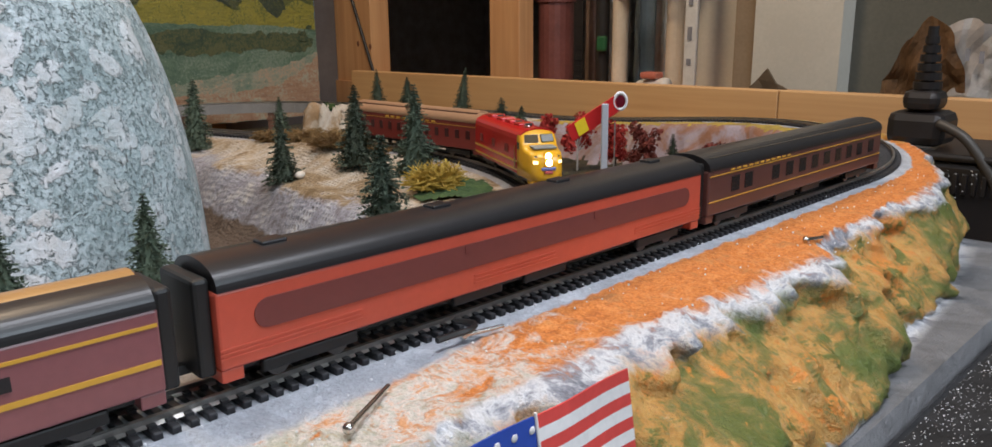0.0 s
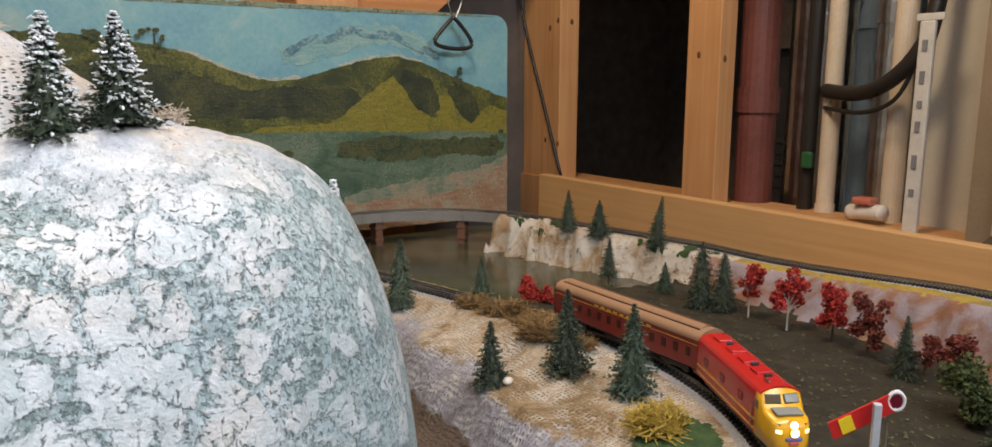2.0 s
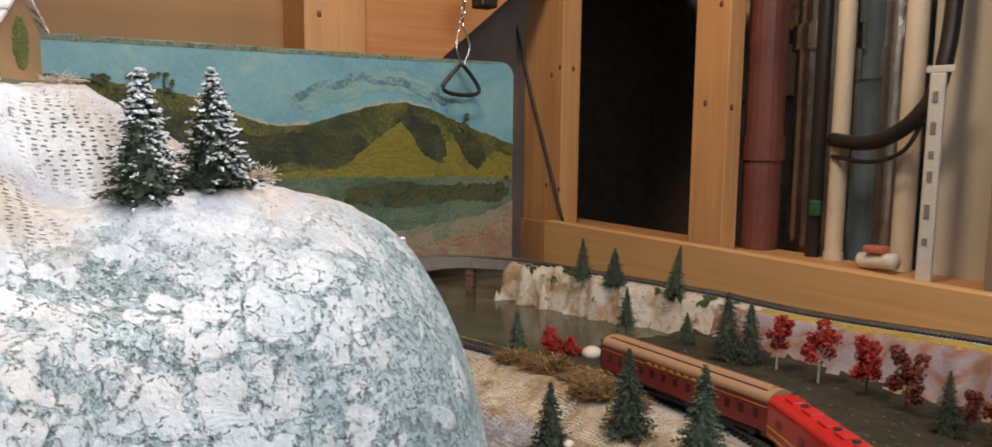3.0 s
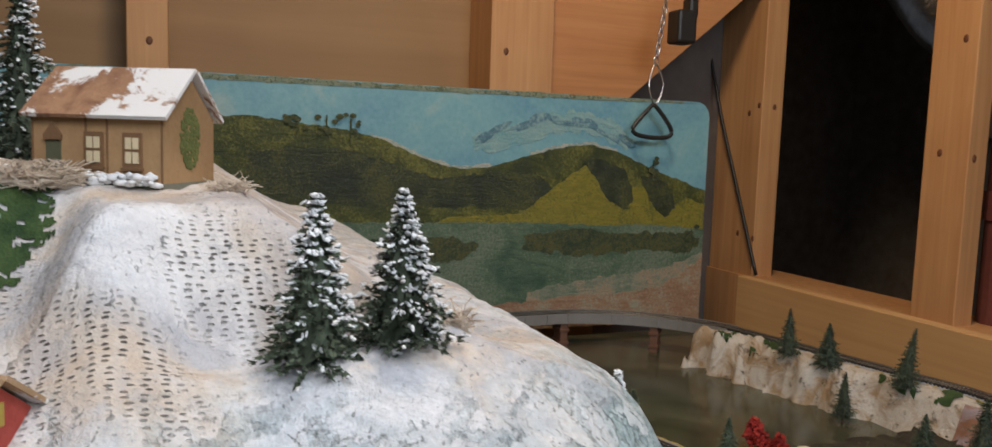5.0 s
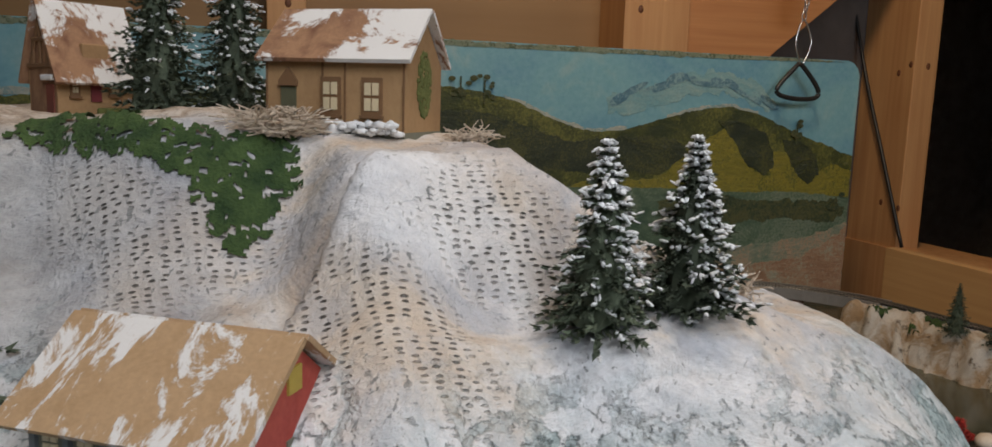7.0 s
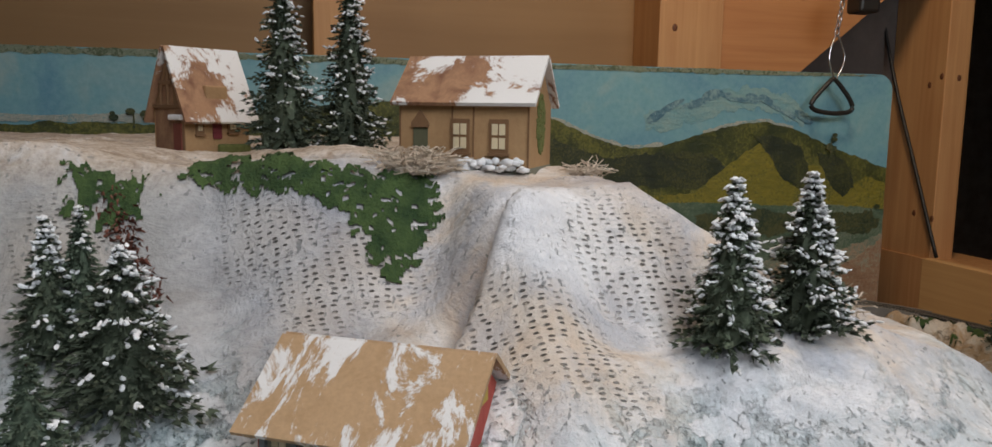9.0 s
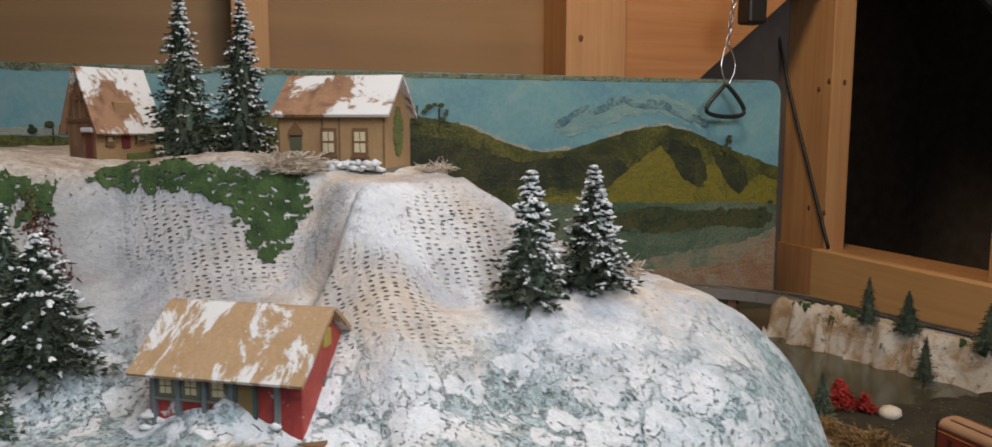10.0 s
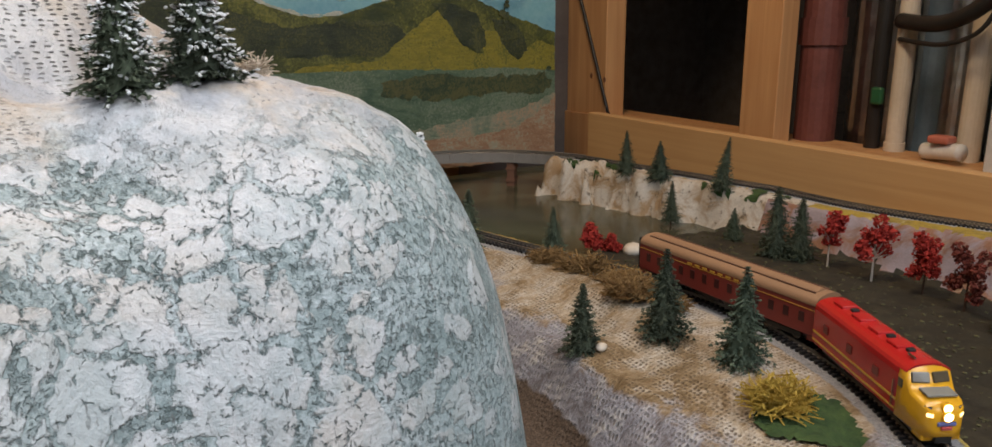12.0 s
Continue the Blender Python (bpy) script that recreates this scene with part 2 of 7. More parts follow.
tagged(part("hanging_cable", bm, M_BLACK, smooth=True), "thin black cable hanging down the stud", "cable")

# utility room: pipes, ducts, hose
M_IRON = surface("red_oxide_pipe", (0.10, 0.03, 0.025), (0.18, 0.06, 0.05), 14, 200, 0.5)
M_PVC = surface("aged_white_pipe", (0.55, 0.47, 0.36), (0.66, 0.58, 0.47), 12, 200, 0.45)
M_FOIL = surface("foil_duct", (0.55, 0.56, 0.57), (0.85, 0.85, 0.85), 18, 60, 0.28, 1.0, 0.6, 0.008)
M_GREY = surface("grey_duct_tin", (0.16, 0.18, 0.17), (0.24, 0.26, 0.25), 10, 100, 0.4, 0.6)
M_DARKPIPE = plain("black_iron_pipe", (0.02, 0.018, 0.017), 0.35)


def upright(name, x, y, r, material, label, category="pipe", n=20, z0=-0.58, z1=1.80, collars=()):
    ob = tagged(new(name), label, category)
    bm = bmesh.new()
    rod(bm, (x, y, z0), (x, y, z1), r, None, n)
    part("barrel", bm, material, ob, smooth=False)
    for z in collars:
        bm = bmesh.new()
        rod(bm, (x, y, z - 0.018), (x, y, z + 0.018), r * 1.13, None, n)
        part("collar", bm, material, ob)
    return ob


upright("soil_pipe", -0.780, 0.985, 0.0275, M_IRON, "rust-red cast iron soil pipe", collars=(0.50,))
upright("foil_duct", -0.742, 1.075, 0.045, M_FOIL, "crinkled silver foil duct", "duct", 28, collars=(0.66,))
upright("drain_pipe", -0.690, 0.985, 0.010, M_DARKPIPE, "slim black iron pipe")
upright("conduit", -0.677, 1.01, 0.006, M_GREY, "thin grey steel conduit", "conduit")
upright("plastic_pipe", -0.658, 0.985, 0.0115, M_PVC, "yellowed white plastic waste pipe", collars=(0.345,))
upright("tin_duct", -0.700, 1.18, 0.055, plain("teal_grey_tin", (0.60, 0.68, 0.66), 0.4), "grey sheet metal duct", "duct", 28, collars=(0.62,))
upright("foil_duct", -0.632, 1.07, 0.020, M_FOIL, "crinkled silver foil duct", "duct", 24, collars=(0.62,))
upright("plastic_pipe", -0.565, 0.985, 0.013, M_PVC, "yellowed white plastic waste pipe")
valve = tagged(part("valve_wheel", boxed(-0.688, -0.672, 0.967, 0.975, 0.410, 0.432, 0.003), plain("green_paint", (0.02, 0.10, 0.04), 0.4)), "small green valve handle on a pipe", "valve")
# black drain hose
hose = tagged(new("drain_hose"), "black corrugated drain hose bent down the wall", "hose")
bm = bmesh.new()
tube(bm, [(-0.66, 0.972, 0.514), (-0.60, 0.950, 0.511), (-0.555, 0.94, 0.525), (-0.522, 0.94, 0.558), (-0.510, 0.945, 0.60), (-0.508, 0.955, 0.70), (-0.508, 0.96, 1.0), (-0.508, 0.96, 1.79)], 0.0095, 12)
part("hose", bm, M_BLACK, hose, smooth=True)
bm = bmesh.new()
tube(bm, [(-0.66, 0.972, 0.492), (-0.59, 0.945, 0.488), (-0.545, 0.94, 0.505), (-0.525, 0.945, 0.55)], 0.0028, 8)
part("cable", bm, M_BLACK, hose, smooth=True)
# white packaged strip with dark print bars
pack = tagged(new("hanging_package"), "tall white blister package with dark print on the pipe", "package")
M_WHITE = plain("white_card", (0.56, 0.55, 0.52), 0.5)
M_INK = plain("dark_ink", (0.20, 0.20, 0.22), 0.6)
part("card", boxed(-0.515, -0.497, 0.925, 0.931, 0.30, 0.592, 0.002), M_WHITE, pack)
part("hanger", boxed(-0.520, -0.488, 0.926, 0.929, 0.592, 0.600, 0.001), M_WHITE, pack)
for k, (z, h) in enumerate(((0.565, 0.018), (0.530, 0.02), (0.500, 0.012), (0.475, 0.018), (0.435, 0.024), (0.40, 0.012))):
    part("print_bar", boxed(-0.5092, -0.5036, 0.9235, 0.9248, z - h / 3, z + h / 3), M_INK, pack)
# pipe fittings on the sill
fit_ob = tagged(new("pipe_fitting"), "white plastic elbow with a pink cap on the sill", "pipe fitting")
bm = bmesh.new()
tube(bm, [(-0.60, 0.955, 0.363), (-0.575, 0.95, 0.366), (-0.55, 0.945, 0.368)], 0.010, 12)
part("elbow", bm, plain("white_plastic", (0.7, 0.68, 0.64), 0.35), fit_ob, smooth=True)
part("cap", boxed(-0.588, -0.562, 0.935, 0.955, 0.376, 0.385, 0.003), plain("pink_plastic", (0.5, 0.16, 0.11), 0.4), fit_ob)
slab("wall_sill", -1.262, 0.2, 0.90, 1.0, -0.58, 0.352, material=M_STUD)
# silver flexible duct end and dark tank further in
bm = bmesh.new()
tube(bm, [(-1.45, 1.40, 1.79), (-1.35, 1.35, 1.10), (-1.18, 1.30, 0.82), (-1.02, 1.32, 0.74), (-0.90, 1.40, 0.80), (-0.86, 1.50, 1.2), (-0.86, 1.5, 1.79)], 0.05, 16)
tagged(part("flexible_duct", bm, M_FOIL, smooth=True), "silver flexible duct in the dark utility room", "duct")
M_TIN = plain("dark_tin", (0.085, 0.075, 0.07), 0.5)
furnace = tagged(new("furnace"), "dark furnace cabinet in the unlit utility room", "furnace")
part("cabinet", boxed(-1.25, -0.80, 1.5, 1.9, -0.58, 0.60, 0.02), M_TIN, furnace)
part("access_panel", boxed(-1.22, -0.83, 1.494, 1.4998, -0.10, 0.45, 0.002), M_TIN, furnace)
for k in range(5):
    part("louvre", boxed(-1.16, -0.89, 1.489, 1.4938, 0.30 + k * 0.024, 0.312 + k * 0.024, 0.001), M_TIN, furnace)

# ---- painting ----
def paint(name, a, b, scale=30, rough=0.45, fleck=None, much=0.50):
    """Thick oil paint: long level strokes, broad drifts of tone and flecks of a third colour."""
    m, nt, bsdf, nodes, links = node_mat(name)
    vec = coords(nodes)
    mp = nodes.new("ShaderNodeMapping")
    mp.inputs["Scale"].default_value = (1, 1.6 * scale, 5.0 * scale)
    mp.inputs["Rotation"].default_value = (0.25, 0, 0)
    links.new(vec, mp.inputs[0])
    stroke = noise_tex(nodes, links, mp.outputs[0], 1.0, 8, 0.75, 0.8)
    broad = noise_tex(nodes, links, vec, scale * 0.6, 4, 0.6, 1.0)
    fine = noise_tex(nodes, links, vec, 330, 4, 0.75)
    fac = calc(nodes, links, "ADD", calc(nodes, links, "MULTIPLY", stroke, 0.55), calc(nodes, links, "MULTIPLY", broad, 0.45))
    col = ramp(nodes, links, fac, [(0.38, a), (0.60, b)])
    if fleck:
        col = mix(nodes, links, ramp(nodes, links, calc(nodes, links, "ADD", calc(nodes, links, "MULTIPLY", fine, 0.6), calc(nodes, links, "MULTIPLY", broad, 0.4)), [(much, (0, 0, 0)), (much + 0.07, (0.85, 0.85, 0.85))]), col, fleck)
    col = mix(nodes, links, 0.35, col, ramp(nodes, links, fine, [(0.35, (0.5, 0.5, 0.5)), (0.62, (1, 1, 1))]), "MULTIPLY")
    links.new(col, bsdf.inputs["Base Color"])
    bsdf.inputs["Roughness"].default_value = rough
    bump(nodes, links, bsdf, calc(nodes, links, "ADD", stroke, calc(nodes, links, "MULTIPLY", fine, 0.5)), 0.7, 0.0025)
    return m


painting = tagged(new("landscape_painting"), "unframed oil painting of green hills, blue sky and a lake", "painting")
PX = -1.042


def rounded_panel(x0, x1, y0, y1, z0, z1, r):
    bm = bmesh.new()
    ring = [(y0, z0), (y1, z0)] + [(y1 - r + r * math.cos(radians(a)), z1 - r + r * math.sin(radians(a))) for a in range(0, 91, 10)] + [(y0, z1)]
    f = [bm.verts.new((x1, y, z)) for y, z in ring]
    k = [bm.verts.new((x0, y, z)) for y, z in ring]
    bm.faces.new(f)
    bm.faces.new(k[::-1])
    n = len(ring)
    for i in range(n):
        bm.faces.new((f[i], k[i], k[(i + 1) % n], f[(i + 1) % n]))
    return bm


def sky_mat():
    m, nt, bsdf, nodes, links = node_mat("painted_sky")
    vec = coords(nodes)
    n = noise_tex(nodes, links, vec, 7, 5, 0.6, 1.2)
    f = noise_tex(nodes, links, vec, 180, 3, 0.6)
    col = ramp(nodes, links, n, [(0.34, (0.085, 0.28, 0.39)), (0.52, (0.14, 0.36, 0.42)), (0.70, (0.30, 0.43, 0.41))])
    links.new(mix(nodes, links, 0.12, col, f), bsdf.inputs["Base Color"])
    bsdf.inputs["Roughness"].default_value = 0.5
    bump(nodes, links, bsdf, f, 0.35, 0.0008)
    return m


part("panel", rounded_panel(PX - 0.009, PX, -0.75, 0.722, 0.315, 0.623, 0.022), sky_mat(), painting)


def ragged(name, outline, lift, material, ridge=0.0025, seed=0.0, parent=None, label=""):
    """One layer of paint: an outline in the painting's plane, its edge broken by brush wobble, 0.5 mm thick."""
    pts = []
    n = len(outline)
    for i in range(n):
        (y0, z0), (y1, z1) = outline[i], outline[(i + 1) % n]
        run = math.hypot(y1 - y0, z1 - z0)
        k = max(1, int(run / 0.002))
        ny, nz = (z1 - z0) / max(run, 1e-6), (y0 - y1) / max(run, 1e-6)
        for j in range(k):
            t = j / k
            y, z = lerp(y0, y1, t), lerp(z0, z1, t)
            w = ridge * (fbm(y, z, seed, 60) + 0.4 * fbm(y, z, seed, 300)) * min(1.0, 4 * t, 4 * (1 - t) + 0.1)
            pts.append((y + ny * w, z + nz * w))
    pts = [(min(y, 0.7205), z) for y, z in pts]
    bm = bmesh.new()
    x0, x1 = PX + lift - 0.0006, PX + lift
    f = [bm.verts.new((x1, y, z)) for y, z in pts]
    k = [bm.verts.new((x0, y, z)) for y, z in pts]
    bm.faces.new(f)
    for i in range(len(pts)):
        j = (i + 1) % len(pts)
        bm.faces.new((f[i], f[j], k[j], k[i]))
    bmesh.ops.recalc_face_normals(bm, faces=bm.faces)
    return part(name, bm, material, parent or painting, label)


P_HILL = paint("olive_hill_paint", (0.022, 0.036, 0.008), (0.095, 0.105, 0.018), 26, 0.45, (0.16, 0.16, 0.03))
P_DARK = paint("dark_green_paint", (0.010, 0.020, 0.009), (0.040, 0.052, 0.020), 34, 0.4, (0.08, 0.085, 0.02))
P_YELLOW = paint("yellow_green_paint", (0.15, 0.14, 0.014), (0.32, 0.27, 0.03), 40, 0.45, (0.07, 0.085, 0.015))
P_TEAL = paint("lake_green_paint", (0.042, 0.090, 0.055), (0.13, 0.19, 0.12), 22, 0.4, (0.17, 0.21, 0.15))
P_REED = paint("dark_reed_paint", (0.014, 0.036, 0.018), (0.06, 0.085, 0.03), 60, 0.5, (0.09, 0.09, 0.03), 0.46)
P_BANK = paint("pink_shore_paint", (0.26, 0.14, 0.08), (0.40, 0.26, 0.16), 26, 0.5, (0.30, 0.32, 0.24))
P_PALE = paint("pale_shore_paint", (0.13, 0.19, 0.13), (0.31, 0.30, 0.22), 34, 0.5, (0.36, 0.25, 0.16))
P_SNOW = paint("white_ridge_paint", (0.30, 0.36, 0.32), (0.62, 0.60, 0.52), 60, 0.4, (0.16, 0.30, 0.32))
P_CLOUD = paint("blue_grey_cloud_paint", (0.06, 0.17, 0.25), (0.15, 0.29, 0.35), 50, 0.4, (0.26, 0.42, 0.44))
P_HAZE = paint("pale_cloud_paint", (0.17, 0.37, 0.42), (0.30, 0.46, 0.45), 40)
P_EDGE = paint("dry_top_edge_paint", (0.16, 0.22, 0.14), (0.34, 0.37, 0.28), 60, 0.6, (0.05, 0.08, 0.03))

RIDGE = [(-0.75, 0.560), (-0.60, 0.566), (-0.45, 0.555), (-0.34, 0.545), (-0.246, 0.548), (-0.183, 0.546), (-0.10, 0.555), (0.0, 0.572), (0.10, 0.580), (0.200, 0.569), (0.239, 0.562), (0.279, 0.548), (0.320, 0.532), (0.353, 0.525), (0.396, 0.529), (0.448, 0.544), (0.502, 0.557), (0.538, 0.560), (0.575, 0.552), (0.642, 0.526), (0.7205, 0.501)]
ragged("cloud", [(0.37, 0.545), (0.41, 0.548), (0.45, 0.560), (0.50, 0.575), (0.55, 0.570), (0.59, 0.553), (0.60, 0.562), (0.575, 0.588), (0.53, 0.602), (0.48, 0.600), (0.42, 0.578), (0.375, 0.572)], 0.0005, P_HAZE, 0.008)
for k in range(12):
    t = k / 11
    cy = 0.385 + 0.205 * t
    cz = 0.556 + 0.034 * math.sin(math.pi * (0.08 + 0.86 * t)) + 0.004 * math.sin(9 * t + k)
    w, h = 0.013 + 0.006 * math.sin(2.3 * k), 0.0045 + 0.002 * math.cos(1.7 * k)
    ragged("cloud", [(cy + w * math.cos(radians(a)), cz + h * math.sin(radians(a)) + 0.5 * (cy + w * math.cos(radians(a)) - cy) * math.cos(math.pi * t)) for a in range(0, 360, 30)], 0.0010 + 0.00004 * k, P_CLOUD, 0.0015, k)
SKYLINE = [p for p in RIDGE if 0.23 < p[0] < 0.41], [p for p in RIDGE if 0.44 < p[0] < 0.60]
for k, run in enumerate(SKYLINE):
    ragged("snow_ridge", [(y, z + 0.0025) for y, z in run] + [(y, z - 0.010) for y, z in run[::-1]], 0.0012, P_SNOW, 0.0035, k)
ragged("snow_ridge", [(-0.60, 0.569), (-0.30, 0.553), (-0.10, 0.560), (-0.10, 0.545), (-0.60, 0.55)], 0.0013, P_SNOW, 0.0025, 3)
ragged("dry_edge", [(-0.75, 0.6225), (-0.75, 0.614), (0.30, 0.6165), (0.55, 0.6175), (0.66, 0.6195), (0.70, 0.621), (0.66, 0.6228)], 0.0006, P_EDGE, 0.0022, 4)
ragged("hill", [(-0.75, 0.44)] + [(y, z - 0.001) for y, z in RIDGE] + [(0.7205, 0.44)], 0.0018, P_HILL, 0.0025, 4)
ragged("dark_wood", [(0.10, 0.54), (0.20, 0.545), (0.27, 0.528), (0.317, 0.512), (0.356, 0.516), (0.411, 0.519), (0.461, 0.518), (0.482, 0.50), (0.442, 0.473), (0.33, 0.476), (0.20, 0.48), (0.10, 0.48)], 0.0023, P_DARK, 0.005, 6)
ragged("meadow_slope", [(0.30, 0.45), (0.34, 0.464), (0.44, 0.468), (0.48, 0.500), (0.528, 0.532), (0.555, 0.51), (0.575, 0.478), (0.60, 0.472), (0.59, 0.505), (0.628, 0.502), (0.645, 0.475), (0.66, 0.47), (0.688, 0.49), (0.7205, 0.48), (0.7205, 0.435), (0.30, 0.445)], 0.0025, P_YELLOW, 0.003, 7)
ragged("dark_wood", [(0.518, 0.541), (0.552, 0.540), (0.588, 0.528), (0.60, 0.505), (0.602, 0.483), (0.590, 0.474), (0.566, 0.484), (0.548, 0.510)], 0.0029, P_DARK, 0.003, 8)
ragged("dark_wood", [(0.612, 0.520), (0.64, 0.518), (0.662, 0.500), (0.672, 0.475), (0.655, 0.462), (0.635, 0.478), (0.622, 0.500)], 0.0029, P_DARK, 0.003, 9)
ragged("lake", [(-0.75, 0.34), (-0.75, 0.462), (0.10, 0.458), (0.352, 0.457), (0.467, 0.456), (0.548, 0.452), (0.64, 0.452), (0.7205, 0.445), (0.7205, 0.34)], 0.0031, P_TEAL, 0.002, 10)
ragged("reeds", [(0.44, 0.440), (0.52, 0.448), (0.60, 0.440), (0.70, 0.442), (0.715, 0.430), (0.70, 0.412), (0.62, 0.418), (0.52, 0.410), (0.44, 0.422)], 0.0034, P_REED, 0.006, 11)
ragged("reeds", [(0.22, 0.435), (0.33, 0.440), (0.38, 0.43), (0.36, 0.41), (0.28, 0.405), (0.22, 0.415)], 0.0034, P_REED, 0.006, 12)
ragged("pale_shore", [(0.45, 0.365), (0.52, 0.378), (0.60, 0.385), (0.66, 0.392), (0.7205, 0.412), (0.7205, 0.33), (0.45, 0.33)], 0.0037, P_PALE, 0.005, 13)
ragged("shore", [(-0.75, 0.352), (0.40, 0.350), (0.507, 0.358), (0.60, 0.360), (0.655, 0.366), (0.69, 0.385), (0.7205, 0.408), (0.7205, 0.316), (-0.75, 0.316)], 0.0041, P_BANK, 0.004, 14)
for cy, cz, w, h, s in ((0.632, 0.532, 0.010, 0.030, 20), (0.188, 0.575, 0.030, 0.026, 21), (0.216, 0.570, 0.022, 0.030, 22), (0.700, 0.440, 0.02, 0.02, 23), (-0.21, 0.552, 0.05, 0.018, 24), (0.155, 0.572, 0.03, 0.016, 25)):
    rnd = random.Random(s)
    ragged("painted_trunk", [(cy - 0.0012, cz - h * 0.6), (cy - 0.0008, cz + h * 0.3), (cy + 0.0008, cz + h * 0.3), (cy + 0.0014, cz - h * 0.6)], 0.0044, P_REED, 0.0006, s)
    for k in range(7):
        y, z, q = cy + rnd.uniform(-0.5, 0.5) * w, cz + rnd.uniform(-0.5, 0.5) * h, rnd.uniform(0.0025, 0.005)
        ragged("painted_leaves", [(y + q * math.cos(radians(a)), z + 0.7 * q * math.sin(radians(a))) for a in range(0, 360, 40)], 0.0046 + 0.00007 * k, P_REED, 0.002, s + k)

# ---- fascia ----
fascia = tagged(new("fascia_board"), "plain pine board standing along the back of the layout", "board")
part("long_plank", boxed(-1.008, -0.3056, 0.760, 0.778, 0.27, 0.3825, 0.0012), M_BOARD, fascia)
part("short_plank", boxed(-0.3048, 0.06, 0.7605, 0.778, 0.27, 0.383, 0.0012), M_BOARD, fascia)

# ---- hanging carabiner on a chain ----
M_STEEL = plain("bright_steel", (0.6, 0.6, 0.58), 0.25, 1.0)
hook = tagged(new("hanging_snap_ring"), "black triangular snap ring on a short silver chain", "snap ring")
bm = bmesh.new()
tri = [(0.624, 0.612), (0.603, 0.590), (0.598, 0.580), (0.606, 0.574), (0.630, 0.571), (0.653, 0.573), (0.658, 0.580), (0.651, 0.592), (0.636, 0.608), (0.628, 0.614), (0.624, 0.612)]
tube(bm, [(-1.020, y, z) for y, z in tri], 0.0030, 8)
part("ring", bm, M_BLACK, hook, smooth=True)
bm = bmesh.new()
tube(bm, [(-1.018, 0.627, 0.613), (-1.018, 0.618, 0.64), (-1.02, 0.628, 0.668), (-1.018, 0.640, 0.64), (-1.018, 0.630, 0.613)], 0.0011, 6)
part("wire_loop", bm, M_STEEL, hook, smooth=True)
for k in range(14):
    z = 0.672 + k * 0.0085
    bm = bmesh.new()
    a = radians(90 * (k % 2))
    c = [(-1.02 + 0.0028 * math.cos(t) * math.sin(a), 0.628 + 0.0012 * k + 0.0028 * math.cos(t) * math.cos(a), z + 0.0055 * math.sin(t)) for t in [i * 6.2832 / 8 for i in range(9)]]
    tube(bm, c, 0.0011, 5)
    part("chain_link", bm, M_STEEL, hook, smooth=True)
hook.location.y = -0.013
clamp = tagged(new("spring_clamp"), "black clamp holding the chain on the brace", "clamp")
part("jaw", boxed(-1.06, -1.03, 0.655, 0.685, 0.700, 0.745, 0.004), M_BLACK, clamp)
part("handle", boxed(-1.055, -1.035, 0.675, 0.690, 0.735, 0.80, 0.004), M_BLACK, clamp)
# ---- terrain materials ----
M_MEADOW = surface("meadow_floor", (0.012, 0.010, 0.006), (0.040, 0.034, 0.019), 55, 900, 0.75, 0, 0.9, 0.002, 0.6)


def patchy(name, base, wash, stain, scale, rough=0.85, cover=0.5, relief=0.8, dist=0.002, stain_cover=0.62):
    """Painted plaster: base colour with broad washes and ragged stains."""
    m, nt, bsdf, nodes, links = node_mat(name)
    vec = coords(nodes)
    a = noise_tex(nodes, links, vec, scale, 6, 0.65, 1.0)
    b = noise_tex(nodes, links, vec, scale * 2.3, 8, 0.7, 0.5)
    f = noise_tex(nodes, links, vec, 700, 4, 0.7)
    col = mix(nodes, links, ramp(nodes, links, a, [(cover - 0.07, (0, 0, 0)), (cover + 0.07, (1, 1, 1))]), base, wash)
    col = mix(nodes, links, ramp(nodes, links, b, [(stain_cover - 0.04, (0, 0, 0)), (stain_cover + 0.05, (1, 1, 1))]), col, stain)
    col = mix(nodes, links, 0.35, col, ramp(nodes, links, f, [(0.3, (0.35, 0.35, 0.35)), (0.7, (1, 1, 1))]), "MULTIPLY")
    links.new(col, bsdf.inputs["Base Color"])
    bsdf.inputs["Roughness"].default_value = rough
    bump(nodes, links, bsdf, calc(nodes, links, "ADD", b, calc(nodes, links, "MULTIPLY", f, 0.5)), relief, dist)
    return m


M_ROCK = patchy("cream_plaster_rock", (0.72, 0.66, 0.58), (0.50, 0.35, 0.21), (0.16, 0.12, 0.08), 34, 0.85, 0.55, 1.0, 0.004, 0.605)
M_PINK = patchy("mauve_plaster_rock", (0.36, 0.30, 0.33), (0.30, 0.15, 0.09), (0.45, 0.36, 0.24), 26, 0.85, 0.5)
M_GRASS = patchy("yellow_turf", (0.46, 0.33, 0.05), (0.30, 0.22, 0.05), (0.55, 0.46, 0.22), 30, 0.95, 0.55, 1.0)
M_BALLAST = patchy("grey_painted_roadbed", (0.32, 0.34, 0.38), (0.40, 0.42, 0.45), (0.52, 0.52, 0.53), 30, 0.6, 0.5, 0.4, 0.001, 0.66)


def water_mat():
    m, nt, bsdf, nodes, links = node_mat("varnished_water")
    vec = coords(nodes)
    n = noise_tex(nodes, links, vec, 12, 5, 0.6, 1.0)
    links.new(ramp(nodes, links, n, [(0.35, (0.040, 0.040, 0.024)), (0.65, (0.085, 0.085, 0.055))]), bsdf.inputs["Base Color"])
    bsdf.inputs["Roughness"].default_value = 0.16
    bump(nodes, links, bsdf, noise_tex(nodes, links, vec, 90, 2), 0.1, 0.001)
    return m


